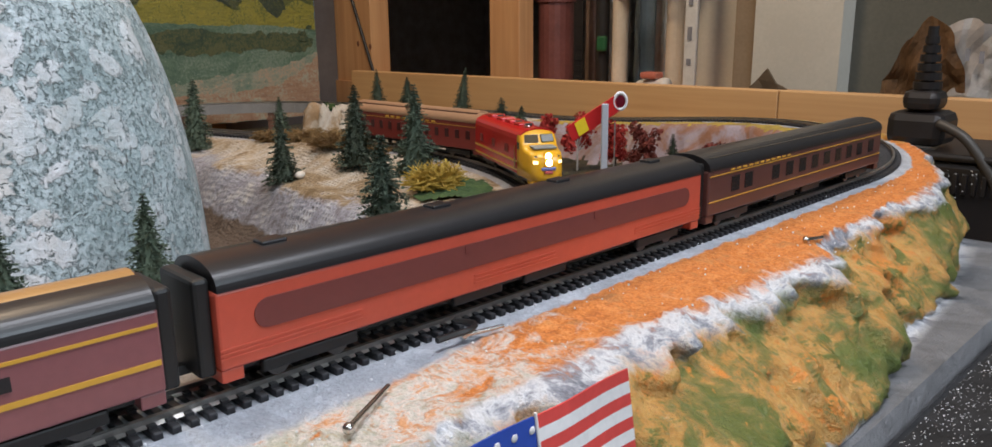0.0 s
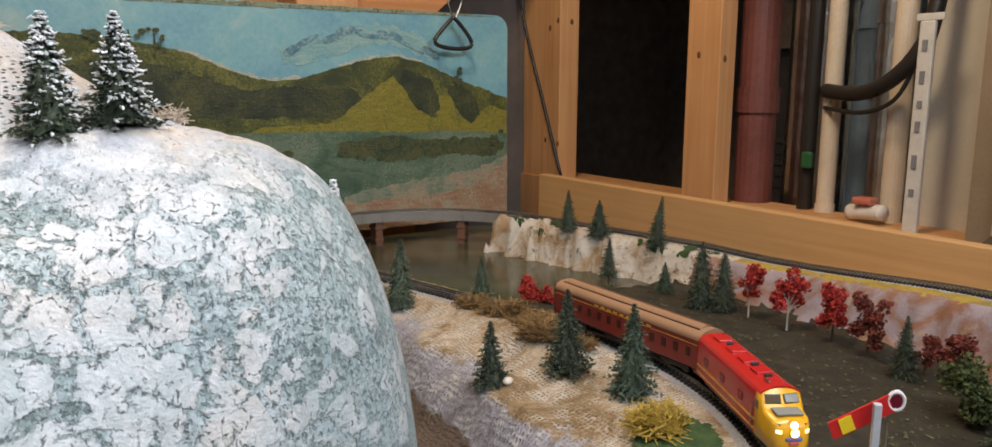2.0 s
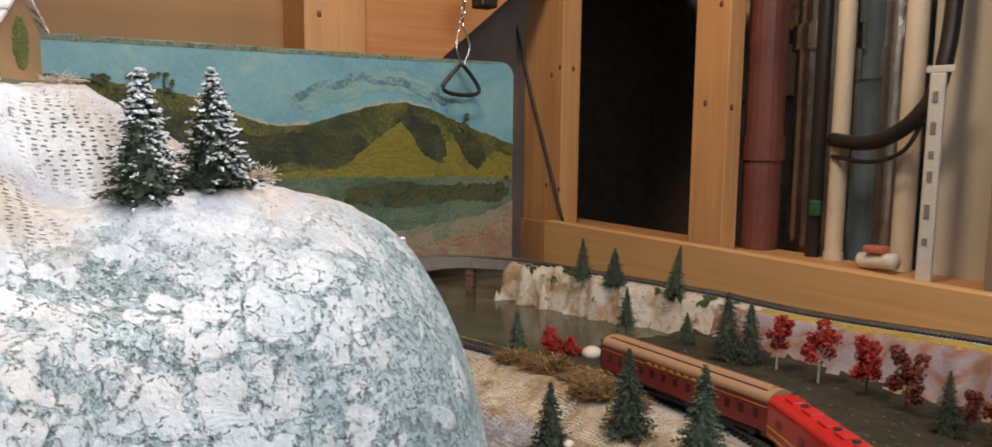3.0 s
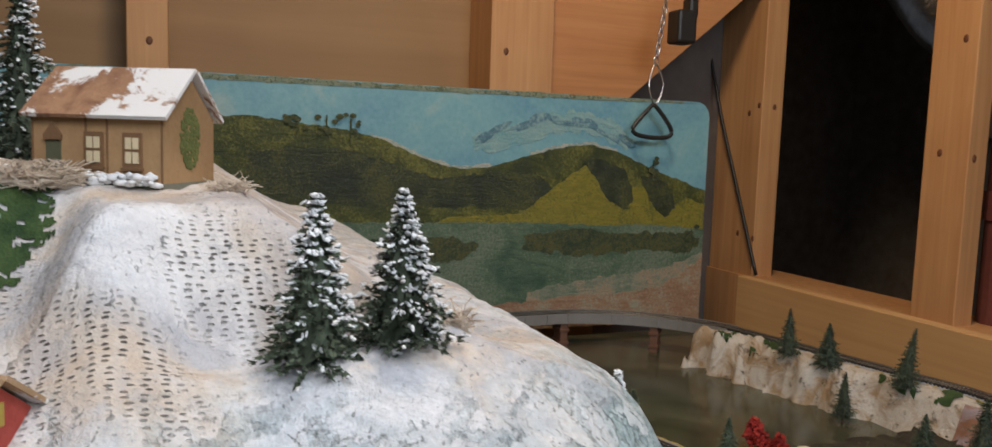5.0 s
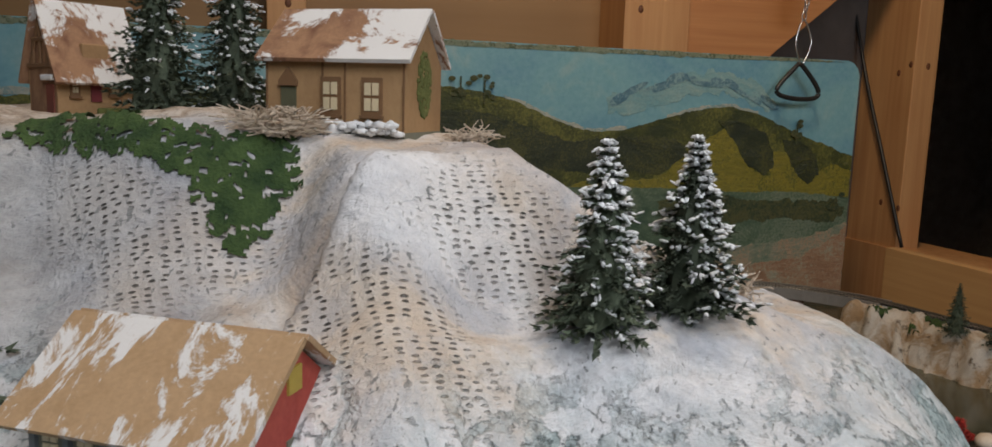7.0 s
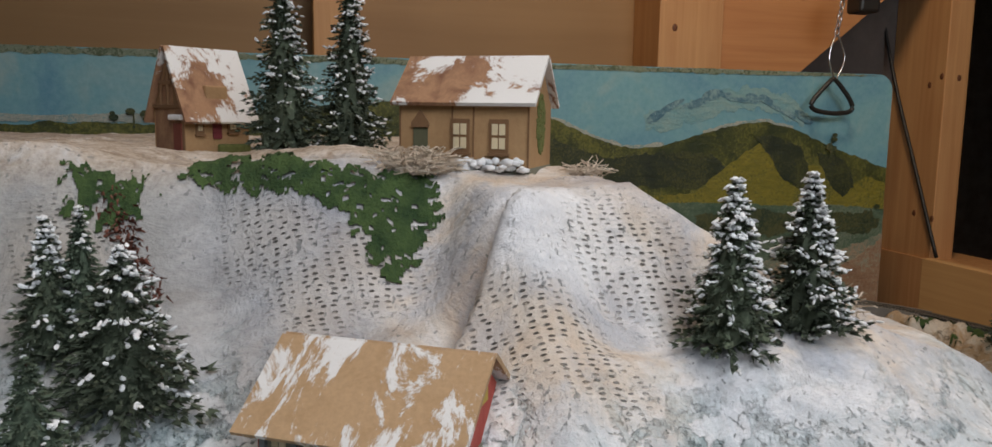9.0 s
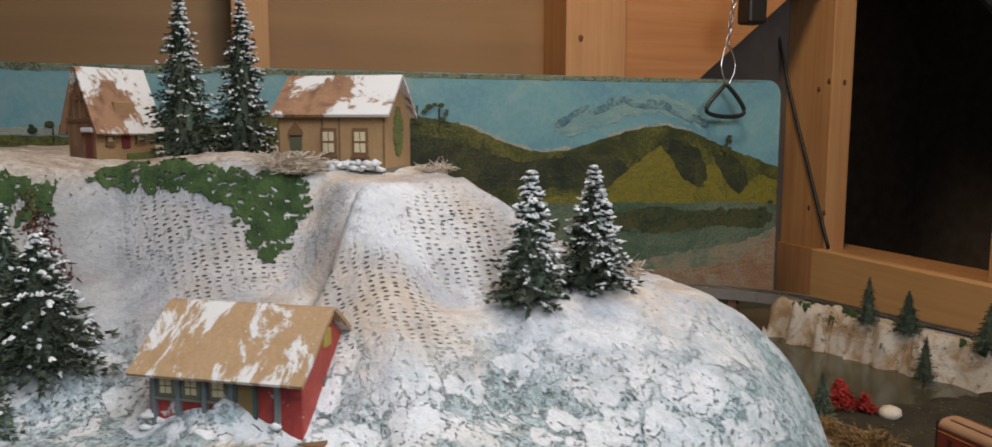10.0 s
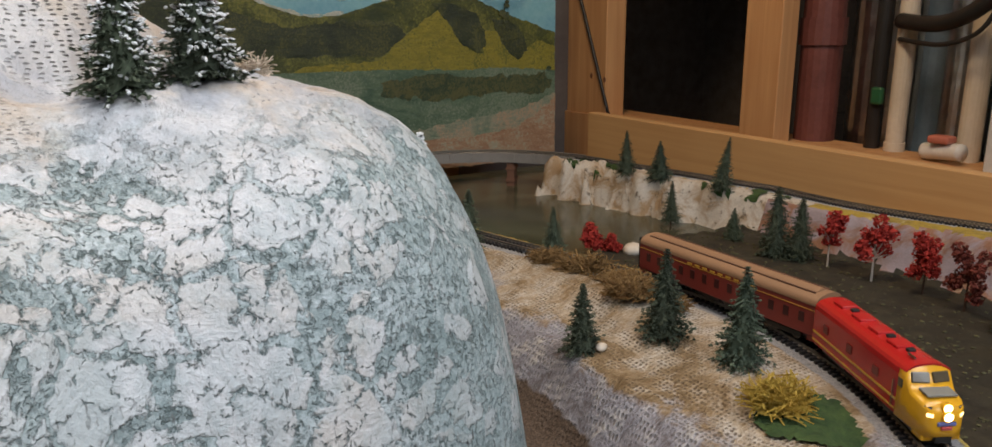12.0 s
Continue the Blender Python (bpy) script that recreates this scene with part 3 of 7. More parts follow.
def bank_z(x, y):
    d, i = near(OUTER, x, y)  # d > 0 outside the loop
    z = outer_z(x, y) - 0.0035
    rough = fbm(x, y, 0, 28)
    if d < 0:
        low = 0.312 + 0.0015 * fbm(x, y, 2, 30)
        wide = smooth_step(-0.64, -0.72, x) * smooth_step(0.45, 0.60, y)
        width = 0.030 + 0.016 * wide
        k = smooth_step(width, width + 0.020 - 0.002 * wide, -d + (0.006 + 0.010 * wide) * rough + 0.010 * wide * (1 - 2 * abs(fbm(x, y, 9, 40))))
        if wide > 0.05:
            z += wide * (0.010 * fbm(x, y, 4, 34) + 0.007 * (1 - 2 * abs(fbm(x, y, 9, 45))) - 0.002) * (1 - k) * smooth_step(0.013, 0.028, -d)
        if x > -0.30 and y < 0.50:  # the bank narrows along the front straight
            k = max(k, smooth_step(0.018, 0.05, -d))
            low = lerp(low, 0.352, smooth_step(0.37, 0.31, y) * smooth_step(-0.26, -0.20, x))
        z = lerp(z, low, k)
        # the pool in the loop, from the bank's foot to the inner track
        z = lerp(z, 0.296, k * smooth_step(-0.605, -0.640, x + 0.010 * rough))
    else:
        z = lerp(z, 0.312, smooth_step(0.013, 0.020, d))
        front = smooth_step(-0.31, -0.25, x)
        z = lerp(z, 0.326, smooth_step(0.012, 0.022, d) * front)
    # the open water under the bridge cuts the bank off square
    gap = smooth_step(-0.866, -0.871, x + 0.005 * rough)
    if gap > 0:
        return lerp(outer_z(x, y) - 0.0035 if abs(d) < 0.012 else z, 0.293, gap)
    if abs(d) < 0.012:
        return outer_z(x, y) - 0.0035
    return z + 0.0009 * fbm(x, y, 0, 90)


def bank_slot(x, y, z, nz):
    d, i = near(OUTER, x, y)
    ragged_d = d + 0.004 * fbm(x, y, 7, 60)
    if abs(ragged_d) < 0.0125:
        return 4
    if d > 0:
        return 3 if x > -0.53 + 0.03 * fbm(x, y, 2, 20) else 0
    if z < 0.322 and nz > 0.6:
        return 0
    if nz < 0.80:
        return 1 if x < -0.575 else 2
    if x > -0.30 and y < 0.345:
        return 1
    return 1 if x < -0.53 and ragged_d < -0.014 else 3 if x > -0.53 or d < 0 else 0


ground = sheet("layout_ground", -1.035, -0.0275, -0.30, 0.7595, 0.0032, bank_z, [M_MEADOW, M_ROCK, M_PINK, M_GRASS, M_BALLAST], pick=bank_slot, keep=lambda x, y: x < -0.30 or near(OUTER, x, y)[0] < 0.022)
tagged(ground, "scenery base with meadow, banks and painted cliffs", kind="structure")
slab("layout_frame", -1.035, -0.0275, -0.60, 0.7595, 0.20, 0.290, material=M_PLY)


# ---- painted crag along the front edge ----
def crag_mat():
    m, nt, bsdf, nodes, links = node_mat("painted_crag")
    vec = coords(nodes)
    at = nodes.new("ShaderNodeAttribute")
    at.attribute_name = "band"
    sep = nodes.new("ShaderNodeSeparateXYZ")
    links.new(vec, sep.inputs[0])
    n1 = noise_tex(nodes, links, vec, 22, 4, 0.6, 0.8)
    n2 = noise_tex(nodes, links, vec, 75, 6, 0.7, 0.8)
    n3 = noise_tex(nodes, links, vec, 260, 5, 0.75, 0.4)
    n4 = noise_tex(nodes, links, vec, 1100, 3, 0.7)
    n5 = noise_tex(nodes, links, vec, 38, 6, 0.7, 1.6)

    def add(a, b, k):
        return calc(nodes, links, "ADD", a, calc(nodes, links, "MULTIPLY", calc(nodes, links, "SUBTRACT", b, 0.5), k))

    band = add(add(add(at.outputs["Fac"], n1, 0.7), n2, 0.6), n3, 0.3)

    def over(level, soft, col, new_col):
        return mix(nodes, links, ramp(nodes, links, calc(nodes, links, "DIVIDE", band, 6.0), [((level - soft) / 6, (0, 0, 0)), ((level + soft) / 6, (1, 1, 1))]), col, new_col)

    # grey-white painted roadbed
    col = ramp(nodes, links, add(n5, n3, 0.5), [(0.32, (0.34, 0.36, 0.40)), (0.52, (0.45, 0.48, 0.53)), (0.72, (0.62, 0.65, 0.70))])
    # orange turf with pale and brown places
    turf = ramp(nodes, links, add(n3, n4, 0.6), [(0.28, (0.42, 0.12, 0.025)), (0.50, (0.66, 0.22, 0.045)), (0.72, (0.74, 0.31, 0.09))])
    turf = mix(nodes, links, ramp(nodes, links, n5, [(0.56, (0, 0, 0)), (0.66, (0.7, 0.7, 0.7))]), turf, (0.42, 0.20, 0.07))
    pale = ramp(nodes, links, add(calc(nodes, links, "SUBTRACT", 1.0, calc(nodes, links, "MULTIPLY", sep.outputs[1], 3.2)), n2, 1.1), [(0.44, (0, 0, 0)), (0.56, (1, 1, 1))])
    soil = ramp(nodes, links, add(n2, n3, 0.8), [(0.36, (0.46, 0.50, 0.40)), (0.52, (0.70, 0.70, 0.66)), (0.64, (0.68, 0.36, 0.18))])
    turf = mix(nodes, links, calc(nodes, links, "MULTIPLY", pale, 0.85), turf, soil)
    yellow = ramp(nodes, links, add(n3, n4, 0.6), [(0.3, (0.26, 0.18, 0.03)), (0.6, (0.55, 0.42, 0.10))])
    turf = mix(nodes, links, ramp(nodes, links, add(sep.outputs[1], n2, 0.1), [(0.575, (0, 0, 0)), (0.635, (1, 1, 1))]), turf, yellow)
    col = over(0.88, 0.10, col, turf)
    # torn white and slate rim
    rim = ramp(nodes, links, add(n2, n3, 0.35), [(0.36, (0.16, 0.17, 0.20)), (0.46, (0.34, 0.35, 0.40)), (0.52, (0.62, 0.63, 0.66)), (0.56, (0.78, 0.78, 0.79)), (0.68, (0.48, 0.49, 0.54))])
    col = over(2.16, 0.07, col, rim)
    # the face: ochre, olive, orange and cream
    n6 = noise_tex(nodes, links, vec, 52, 6, 0.7, 1.2)
    face = ramp(nodes, links, add(add(n1, n6, 0.8), n3, 0.35), [(0.38, (0.13, 0.15, 0.03)), (0.47, (0.28, 0.21, 0.06)), (0.52, (0.50, 0.25, 0.06)), (0.60, (0.55, 0.33, 0.10)), (0.68, (0.64, 0.25, 0.05))])
    face = mix(nodes, links, ramp(nodes, links, add(n5, n3, 0.6), [(0.54, (0, 0, 0)), (0.62, (0.9, 0.9, 0.9))]), face, (0.11, 0.15, 0.03))
    face = mix(nodes, links, ramp(nodes, links, add(n5, n3, 0.5), [(0.33, (1, 1, 1)), (0.38, (0, 0, 0))]), face, (0.70, 0.27, 0.05))
    face = mix(nodes, links, ramp(nodes, links, n2, [(0.66, (0, 0, 0)), (0.71, (0.8, 0.8, 0.8))]), face, (0.70, 0.66, 0.58))
    col = over(2.44, 0.10, col, face)
    col = over(4.45, 0.08, col, rim)
    shelf = ramp(nodes, links, n5, [(0.35, (0.13, 0.13, 0.135)), (0.65, (0.23, 0.23, 0.24))])
    hard = ramp(nodes, links, calc(nodes, links, "DIVIDE", at.outputs["Fac"], 6.0), [(0.79, (0, 0, 0)), (0.80, (1, 1, 1))])
    col = mix(nodes, links, hard, col, shelf)
    col = mix(nodes, links, 0.4, col, ramp(nodes, links, n4, [(0.3, (0.5, 0.5, 0.5)), (0.6, (1, 1, 1))]), "MULTIPLY")
    links.new(col, bsdf.inputs["Base Color"])
    links.new(ramp(nodes, links, calc(nodes, links, "DIVIDE", band, 6.0), [(0.14, (0.55, 0.55, 0.55)), (0.18, (0.95, 0.95, 0.95)), (0.32, (0.9, 0.9, 0.9)), (0.36, (0.36, 0.36, 0.36)), (0.9, (0.45, 0.45, 0.45))]), bsdf.inputs["Roughness"])
    h = add(add(n2, n3, 0.8), n4, 0.35)
    bump(nodes, links, bsdf, h, 0.75, 0.003)
    return m


def lane(v, *keys):
    """A value read off a line of (place, value) keys."""
    return float(np.interp(v, [k[0] for k in keys], [k[1] for k in keys]))


def front_ledge():
    """The edge swept along the outer track: roadbed, turf, torn rim, bulging face, shelf, board edge."""
    keys = [(0.0095, 0.0, 0.0), (0.018, 0.0, 0.8), (0.024, 0.0, 1.2), (0.041, 0.0003, 1.8), (0.0465, 0.0005, 2.1), (0.0510, -0.003, 2.4), (0.0545, -0.009, 2.8), (0.063, -0.016, 3.3), (0.068, -0.026, 4.0), (0.0695, -0.0315, 4.4), (0.0698, -0.0325, 4.75), (0.0785, -0.0325, 5.2), (0.0785, -0.0760, 6.0)]
    prof = []
    for (d0, z0, b0), (d1, z1, b1) in zip(keys, keys[1:]):
        n = max(2, int(math.hypot(d1 - d0, z1 - z0) / 0.0016))
        if b1 > 4.8:
            n = 2
        prof += [(lerp(d0, d1, k / n), lerp(z0, z1, k / n), lerp(b0, b1, k / n)) for k in range(n)]
    prof.append(keys[-1])
    idx = [i for i in range(1, len(OUTER) - 1) if OUTER[i][0] > -0.318 and OUTER[i][1] > -0.33]
    fine = []
    for i, j in zip(idx, idx[1:]):
        fine += [(OUTER[i] * (1 - k) + OUTER[j] * k, OUTER[j] - OUTER[i]) for k in (0.0, 0.5)]
    verts, faces, bands = [], [], []
    m = len(prof)
    for r, (p, t) in enumerate(fine):
        t = t / math.hypot(*t)
        ox, oy = t[1], -t[0]
        top = outer_z(*p) - 0.0030
        sx, sy = p
        cove = 0.005 * fbm(sx, sy, 21, 13) + 0.003 * fbm(sx, sy, 23, 40)
        rim_d = lane(sy, (0.10, 0.048), (0.206, 0.041), (0.29, 0.042), (0.374, 0.037), (0.46, 0.029), (0.52, 0.021))
        foot_d = lane(sy, (0.10, 0.081), (0.223, 0.079), (0.275, 0.073), (0.373, 0.063), (0.444, 0.048), (0.52, 0.035))
        turfy = 0.40 * smooth_step(0.13, 0.21, sy) * smooth_step(0.50, 0.42, sy) - 0.25 * smooth_step(0.16, 0.08, sy)
        for d, dz, b in prof:
            onface = smooth_step(1.9, 2.5, b) * smooth_step(4.72, 4.3, b)
            rimmy = math.exp(-((b - 2.25) / 0.35) ** 2)
            z = top + dz if b > 4.4 or dz == 0 else top + dz * 1.0
            x, y = sx + ox * d, sy + oy * d
            wide = smooth_step(1.0, 2.1, b) * smooth_step(4.74, 4.5, b)
            bulge = 0.0080 * fbm(x, y, z * 1.2, 26) * onface + 0.0035 * (1 - 2 * abs(fbm(x, y, z, 60))) * onface + 0.0012 * (1 - 2 * abs(fbm(x, y, z, 110))) * rimmy
            dd = d + cove * wide + bulge
            if d > 0.0465:
                dd = rim_d + (dd - 0.0465) / 0.023 * (foot_d - rim_d)
            elif d > 0.012:
                dd = 0.012 + (dd - 0.012) / 0.0345 * (rim_d - 0.012)
            if b < 4.74:
                dd = min(dd, 0.0815)
            elif b > 4.76:
                dd = 0.0835 if oy < 0.01 else max(foot_d + 0.002, min(0.0835, (0.485 - sy) / oy))
            x, y = sx + ox * dd, sy + oy * dd
            if 0.3 < b < 2.5:
                z += 0.0010 * fbm(x, y, 0, 90) * min(1, b) + 0.0010 * (1 - 2 * abs(fbm(x, y, 4, 95))) * rimmy + 0.0008 * fbm(x, y, 7, 300)
            verts.append((min(x, -0.0225), min(y, 0.7592), z))
            bands.append(b + turfy * smooth_step(0.2, 0.8, b) * smooth_step(1.9, 1.3, b))
        if r:
            a = (r - 1) * m
            faces += [(a + k, a + m + k, a + m + k + 1, a + k + 1) for k in range(m - 1)]
    me = bpy.data.meshes.new("front_crag")
    me.from_pydata(verts, [], [f[::-1] for f in faces])
    me.materials.append(crag_mat())
    me.attributes.new("band", "FLOAT", "POINT").data.foreach_set("value", bands)
    for p in me.polygons:
        p.use_smooth = True
    return tagged(new("front_crag", me), "orange turf ledge with a torn white rim and painted crag face", kind="structure")


front_ledge()
tagged(part("water", boxed(-1.036, -0.59, -0.30, 0.7592, 0.289, 0.3045), water_mat()), "dark varnished water under the bridge", kind="structure")


# ---- snow mountain ----
def hill_z(x, y):
    # across the fold, which runs slantwise down the face; the hump beside it stands forward
    fold = y + 1.0 * (x + 0.318)
    xe = -0.316 - 0.011 * smooth_step(0.003, -0.003, fold) - 0.016 * smooth_step(-0.004, -0.038, fold) - 0.014 * smooth_step(-0.035, -0.07, y) - 0.012 * smooth_step(-0.08, -0.2, y)
    xe += 0.009 * math.exp(-((y - 0.012) / 0.013) ** 2)
    z = 0.5445 + 0.002 * fbm(x, y, 0, 18)
    z += 0.011 * math.exp(-((x + 0.42) / 0.04) ** 2 - ((y + 0.122) / 0.024) ** 2) - 0.004 * smooth_step(-0.40, -0.46, x)
    z -= 0.005 * math.exp(-((x + 0.388) / 0.028) ** 2 - ((y + 0.072) / 0.020) ** 2)
    z += 0.0060 * math.exp(-((x + 0.390) / 0.014) ** 2 - ((y + 0.027) / 0.012) ** 2) + 0.0015 * fbm(x, y, 6, 120) * math.exp(-((x + 0.385) / 0.02) ** 2 - ((y + 0.03) / 0.05) ** 2)
    brow = smooth_step(-0.022, 0.0, y) * smooth_step(0.085, 0.055, y) * smooth_step(-0.290, -0.318, x)
    z -= (0.0042 * smooth_step(-0.425, -0.395, x) + 0.0032 * smooth_step(-0.372, -0.335, x)) * brow
    z -= 0.036 * smooth_step(xe - 0.018, xe + 0.014, x)
    z -= 0.030 * smooth_step(xe, xe + 0.06, x)
    z -= 0.0075 * math.exp(-((fold + 0.0015) / 0.0026) ** 2) * smooth_step(-0.334, -0.322, x) * smooth_step(-0.288, -0.302, x)
    zr = 0.5455 - 0.046 * smooth_step(0.020, 0.118, y)
    z = min(z, zr + 0.002 * fbm(x, y, 3, 20))
    # shelf under the pair of trees, then the swelling lower lobe
    z += 0.007 * math.exp(-((x + 0.288) / 0.016) ** 2 - ((y - 0.072) / 0.028) ** 2)
    z += 0.006 * math.exp(-((x + 0.265) / 0.022) ** 2 - ((y - 0.100) / 0.03) ** 2)
    z -= 0.005 * math.exp(-((x + 0.272) / 0.010) ** 2 - ((y - 0.050) / 0.02) ** 2)
    z -= 0.006 * math.exp(-((x + 0.262) / 0.02) ** 2 - ((y + 0.0) / 0.012) ** 2)
    z -= 0.0040 * math.exp(-((x + 0.272) / 0.014) ** 2 - ((y + 0.018) / 0.020) ** 2)
    fx = -0.240 - 0.026 * smooth_step(0.0, 0.05, y)
    ex = max(0.0, (x - fx) / 0.046 + 0.2)
    ey = max(0.0, (y + 0.38 * max(0.0, x + 0.32) - 0.105) / 0.090)
    r = math.sqrt(ex * ex + ey * ey)
    drop = 1 - math.sqrt(max(0.0, 1 - min(1.0, r) ** 2.6)) if r < 1 else 1 + (r - 1) * 3
    z -= 0.17 * drop
    return max(z, 0.30) + 0.0012 * fbm(x, y, 1, 60) + 0.0005 * fbm(x, y, 1, 160)


def snow_mat():
    m, nt, bsdf, nodes, links = node_mat("plaster_cloth_snow")
    vec = coords(nodes)
    tc = nodes.new("ShaderNodeTexCoord")
    sep = nodes.new("ShaderNodeSeparateXYZ")
    links.new(vec, sep.inputs[0])
    z, y, x = sep.outputs[2], sep.outputs[1], sep.outputs[0]
    broad = noise_tex(nodes, links, vec, 16, 5, 0.6, 1.2)
    mid = noise_tex(nodes, links, vec, 60, 6, 0.65, 0.8)
    fine = noise_tex(nodes, links, vec, 500, 4, 0.7)
    def add(a, b, k):
        return calc(nodes, links, "ADD", a, calc(nodes, links, "MULTIPLY", calc(nodes, links, "SUBTRACT", b, 0.5), k))

    def warped(scale, size):
        nz = nodes.new("ShaderNodeTexNoise")
        nz.inputs["Scale"].default_value, nz.inputs["Detail"].default_value = scale, 5
        links.new(vec, nz.inputs["Vector"])
        w = nodes.new("ShaderNodeVectorMath")
        w.operation = "MULTIPLY_ADD"
        links.new(nz.outputs["Color"], w.inputs[0])
        w.inputs[1].default_value = (size, size, size)
        links.new(vec, w.inputs[2])
        return w.outputs[0]

    # white over warm plaster
    streak = nodes.new("ShaderNodeMapping")
    streak.inputs["Rotation"].default_value = (0.5, 0.4, 0.3)
    streak.inputs["Scale"].default_value = (90, 25, 25)
    links.new(vec, streak.inputs[0])
    brush = noise_tex(nodes, links, streak.outputs[0], 1.0, 5, 0.65, 0.4)
    col = ramp(nodes, links, add(broad, brush, 0.25), [(0.36, (0.54, 0.45, 0.37)), (0.44, (0.61, 0.56, 0.51)), (0.52, (0.66, 0.65, 0.66)), (0.62, (0.75, 0.76, 0.79))])
    wash = ramp(nodes, links, add(noise_tex(nodes, links, vec, 24, 6, 0.7, 1.5), brush, 0.3), [(0.44, (0, 0, 0)), (0.59, (1, 1, 1))])
    col = mix(nodes, links, calc(nodes, links, "MULTIPLY", wash, 0.7), col, (0.38, 0.40, 0.45))
    # shade on the steep cloth beside the fold, put into the colour as grey
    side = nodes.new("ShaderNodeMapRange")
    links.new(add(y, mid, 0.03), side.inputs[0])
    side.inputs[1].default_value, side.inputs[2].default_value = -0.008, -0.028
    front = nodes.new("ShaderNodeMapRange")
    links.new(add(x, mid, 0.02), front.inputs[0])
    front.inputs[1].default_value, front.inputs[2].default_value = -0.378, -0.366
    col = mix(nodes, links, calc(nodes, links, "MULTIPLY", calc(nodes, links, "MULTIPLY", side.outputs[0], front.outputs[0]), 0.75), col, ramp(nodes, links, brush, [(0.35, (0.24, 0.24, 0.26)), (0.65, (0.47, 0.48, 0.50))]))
    # dirt and lamp falloff under the firs, both painted as one dark wash
    hollow_dim = nodes.new("ShaderNodeMapRange")
    links.new(add(y, mid, 0.05), hollow_dim.inputs[0])
    hollow_dim.inputs[1].default_value, hollow_dim.inputs[2].default_value = -0.050, -0.085
    col = mix(nodes, links, calc(nodes, links, "MULTIPLY", calc(nodes, links, "MULTIPLY", hollow_dim.outputs[0], front.outputs[0]), 0.55), col, ramp(nodes, links, mid, [(0.4, (0.22, 0.21, 0.18)), (0.6, (0.40, 0.38, 0.34))]))
    # gauze weave: dots where the cloth shows
    vor = nodes.new("ShaderNodeTexVoronoi")
    vor.voronoi_dimensions, vor.feature = "2D", "F1"
    vor.inputs["Scale"].default_value, vor.inputs["Randomness"].default_value = 410, 0.42
    weave = nodes.new("ShaderNodeMapping")
    weave.inputs["Scale"].default_value = (0.72, 1.15, 1)
    weave.inputs["Rotation"].default_value = (0, 0, 0.12)
    links.new(tc.outputs["UV"], weave.inputs[0])
    links.new(weave.outputs[0], vor.inputs["Vector"])
    size = calc(nodes, links, "ADD", vor.outputs["Distance"], calc(nodes, links, "MULTIPLY", calc(nodes, links, "SUBTRACT", fine, 0.5), 0.35))
    dot = ramp(nodes, links, size, [(0.13, (1, 1, 1)), (0.24, (0, 0, 0))])
    def blob(centre, r0, r1):
        v = nodes.new("ShaderNodeVectorMath")
        v.operation = "DISTANCE"
        links.new(wavy, v.inputs[0])
        v.inputs[1].default_value = centre
        f = nodes.new("ShaderNodeMapRange")
        links.new(v.outputs["Value"], f.inputs[0])
        f.inputs[1].default_value, f.inputs[2].default_value = r1, r0
        return f.outputs[0]

    wavy = warped(45, 0.016)
    off = 0.008
    gauze = 0.0
    for c, r in (((-0.308, 0.006, 0.510), 0.008), ((-0.300, 0.013, 0.503), 0.009), ((-0.291, 0.020, 0.496), 0.008), ((-0.316, 0.042, 0.518), 0.009), ((-0.311, 0.049, 0.510), 0.007), ((-0.345, -0.052, 0.527), 0.010), ((-0.335, -0.040, 0.512), 0.008), ((-0.350, -0.100, 0.525), 0.010), ((-0.322, 0.034, 0.524), 0.009), ((-0.338, -0.024, 0.518), 0.010), ((-0.300, 0.000, 0.500), 0.009)):
        gauze = calc(nodes, links, "MAXIMUM", blob((c[0] + off, c[1] + off, c[2] + off), r * 0.8, r * 1.9), gauze)
    hump = blob((-0.318 + off, 0.018 + off, 0.532 + off), 0.012, 0.022)
    col = mix(nodes, links, calc(nodes, links, "MULTIPLY", hump, 0.8), col, ramp(nodes, links, brush, [(0.35, (0.66, 0.68, 0.72)), (0.6, (0.82, 0.83, 0.85))]))
    ridge = blob((-0.345 + off, 0.050 + off, 0.532 + off), 0.012, 0.026)
    col = mix(nodes, links, calc(nodes, links, "MULTIPLY", ridge, 0.7), col, ramp(nodes, links, brush, [(0.38, (0.26, 0.24, 0.26)), (0.5, (0.44, 0.38, 0.34)), (0.62, (0.60, 0.52, 0.45))]))
    upper = nodes.new("ShaderNodeMapRange")
    links.new(z, upper.inputs[0])
    upper.inputs[1].default_value, upper.inputs[2].default_value = 0.478, 0.490
    thin = ramp(nodes, links, noise_tex(nodes, links, vec, 130, 3, 0.6), [(0.38, (0, 0, 0)), (0.50, (1, 1, 1))])
    dots = calc(nodes, links, "MULTIPLY", calc(nodes, links, "MULTIPLY", calc(nodes, links, "MULTIPLY", dot, thin), gauze), upper.outputs[0])
    col = mix(nodes, links, calc(nodes, links, "MULTIPLY", gauze, 0.28), col, (0.60, 0.51, 0.41))
    # bare tan earth on the summit round the houses
    back = nodes.new("ShaderNodeMapRange")
    links.new(add(x, mid, 0.05), back.inputs[0])
    back.inputs[1].default_value, back.inputs[2].default_value = -0.356, -0.378
    crest = nodes.new("ShaderNodeMapRange")
    links.new(add(z, mid, 0.016), crest.inputs[0])
    crest.inputs[1].default_value, crest.inputs[2].default_value = 0.533, 0.541
    earth = ramp(nodes, links, add(mid, fine, 0.4), [(0.36, (0.26, 0.19, 0.13)), (0.48, (0.46, 0.38, 0.30)), (0.58, (0.58, 0.51, 0.44)), (0.68, (0.70, 0.68, 0.67))])
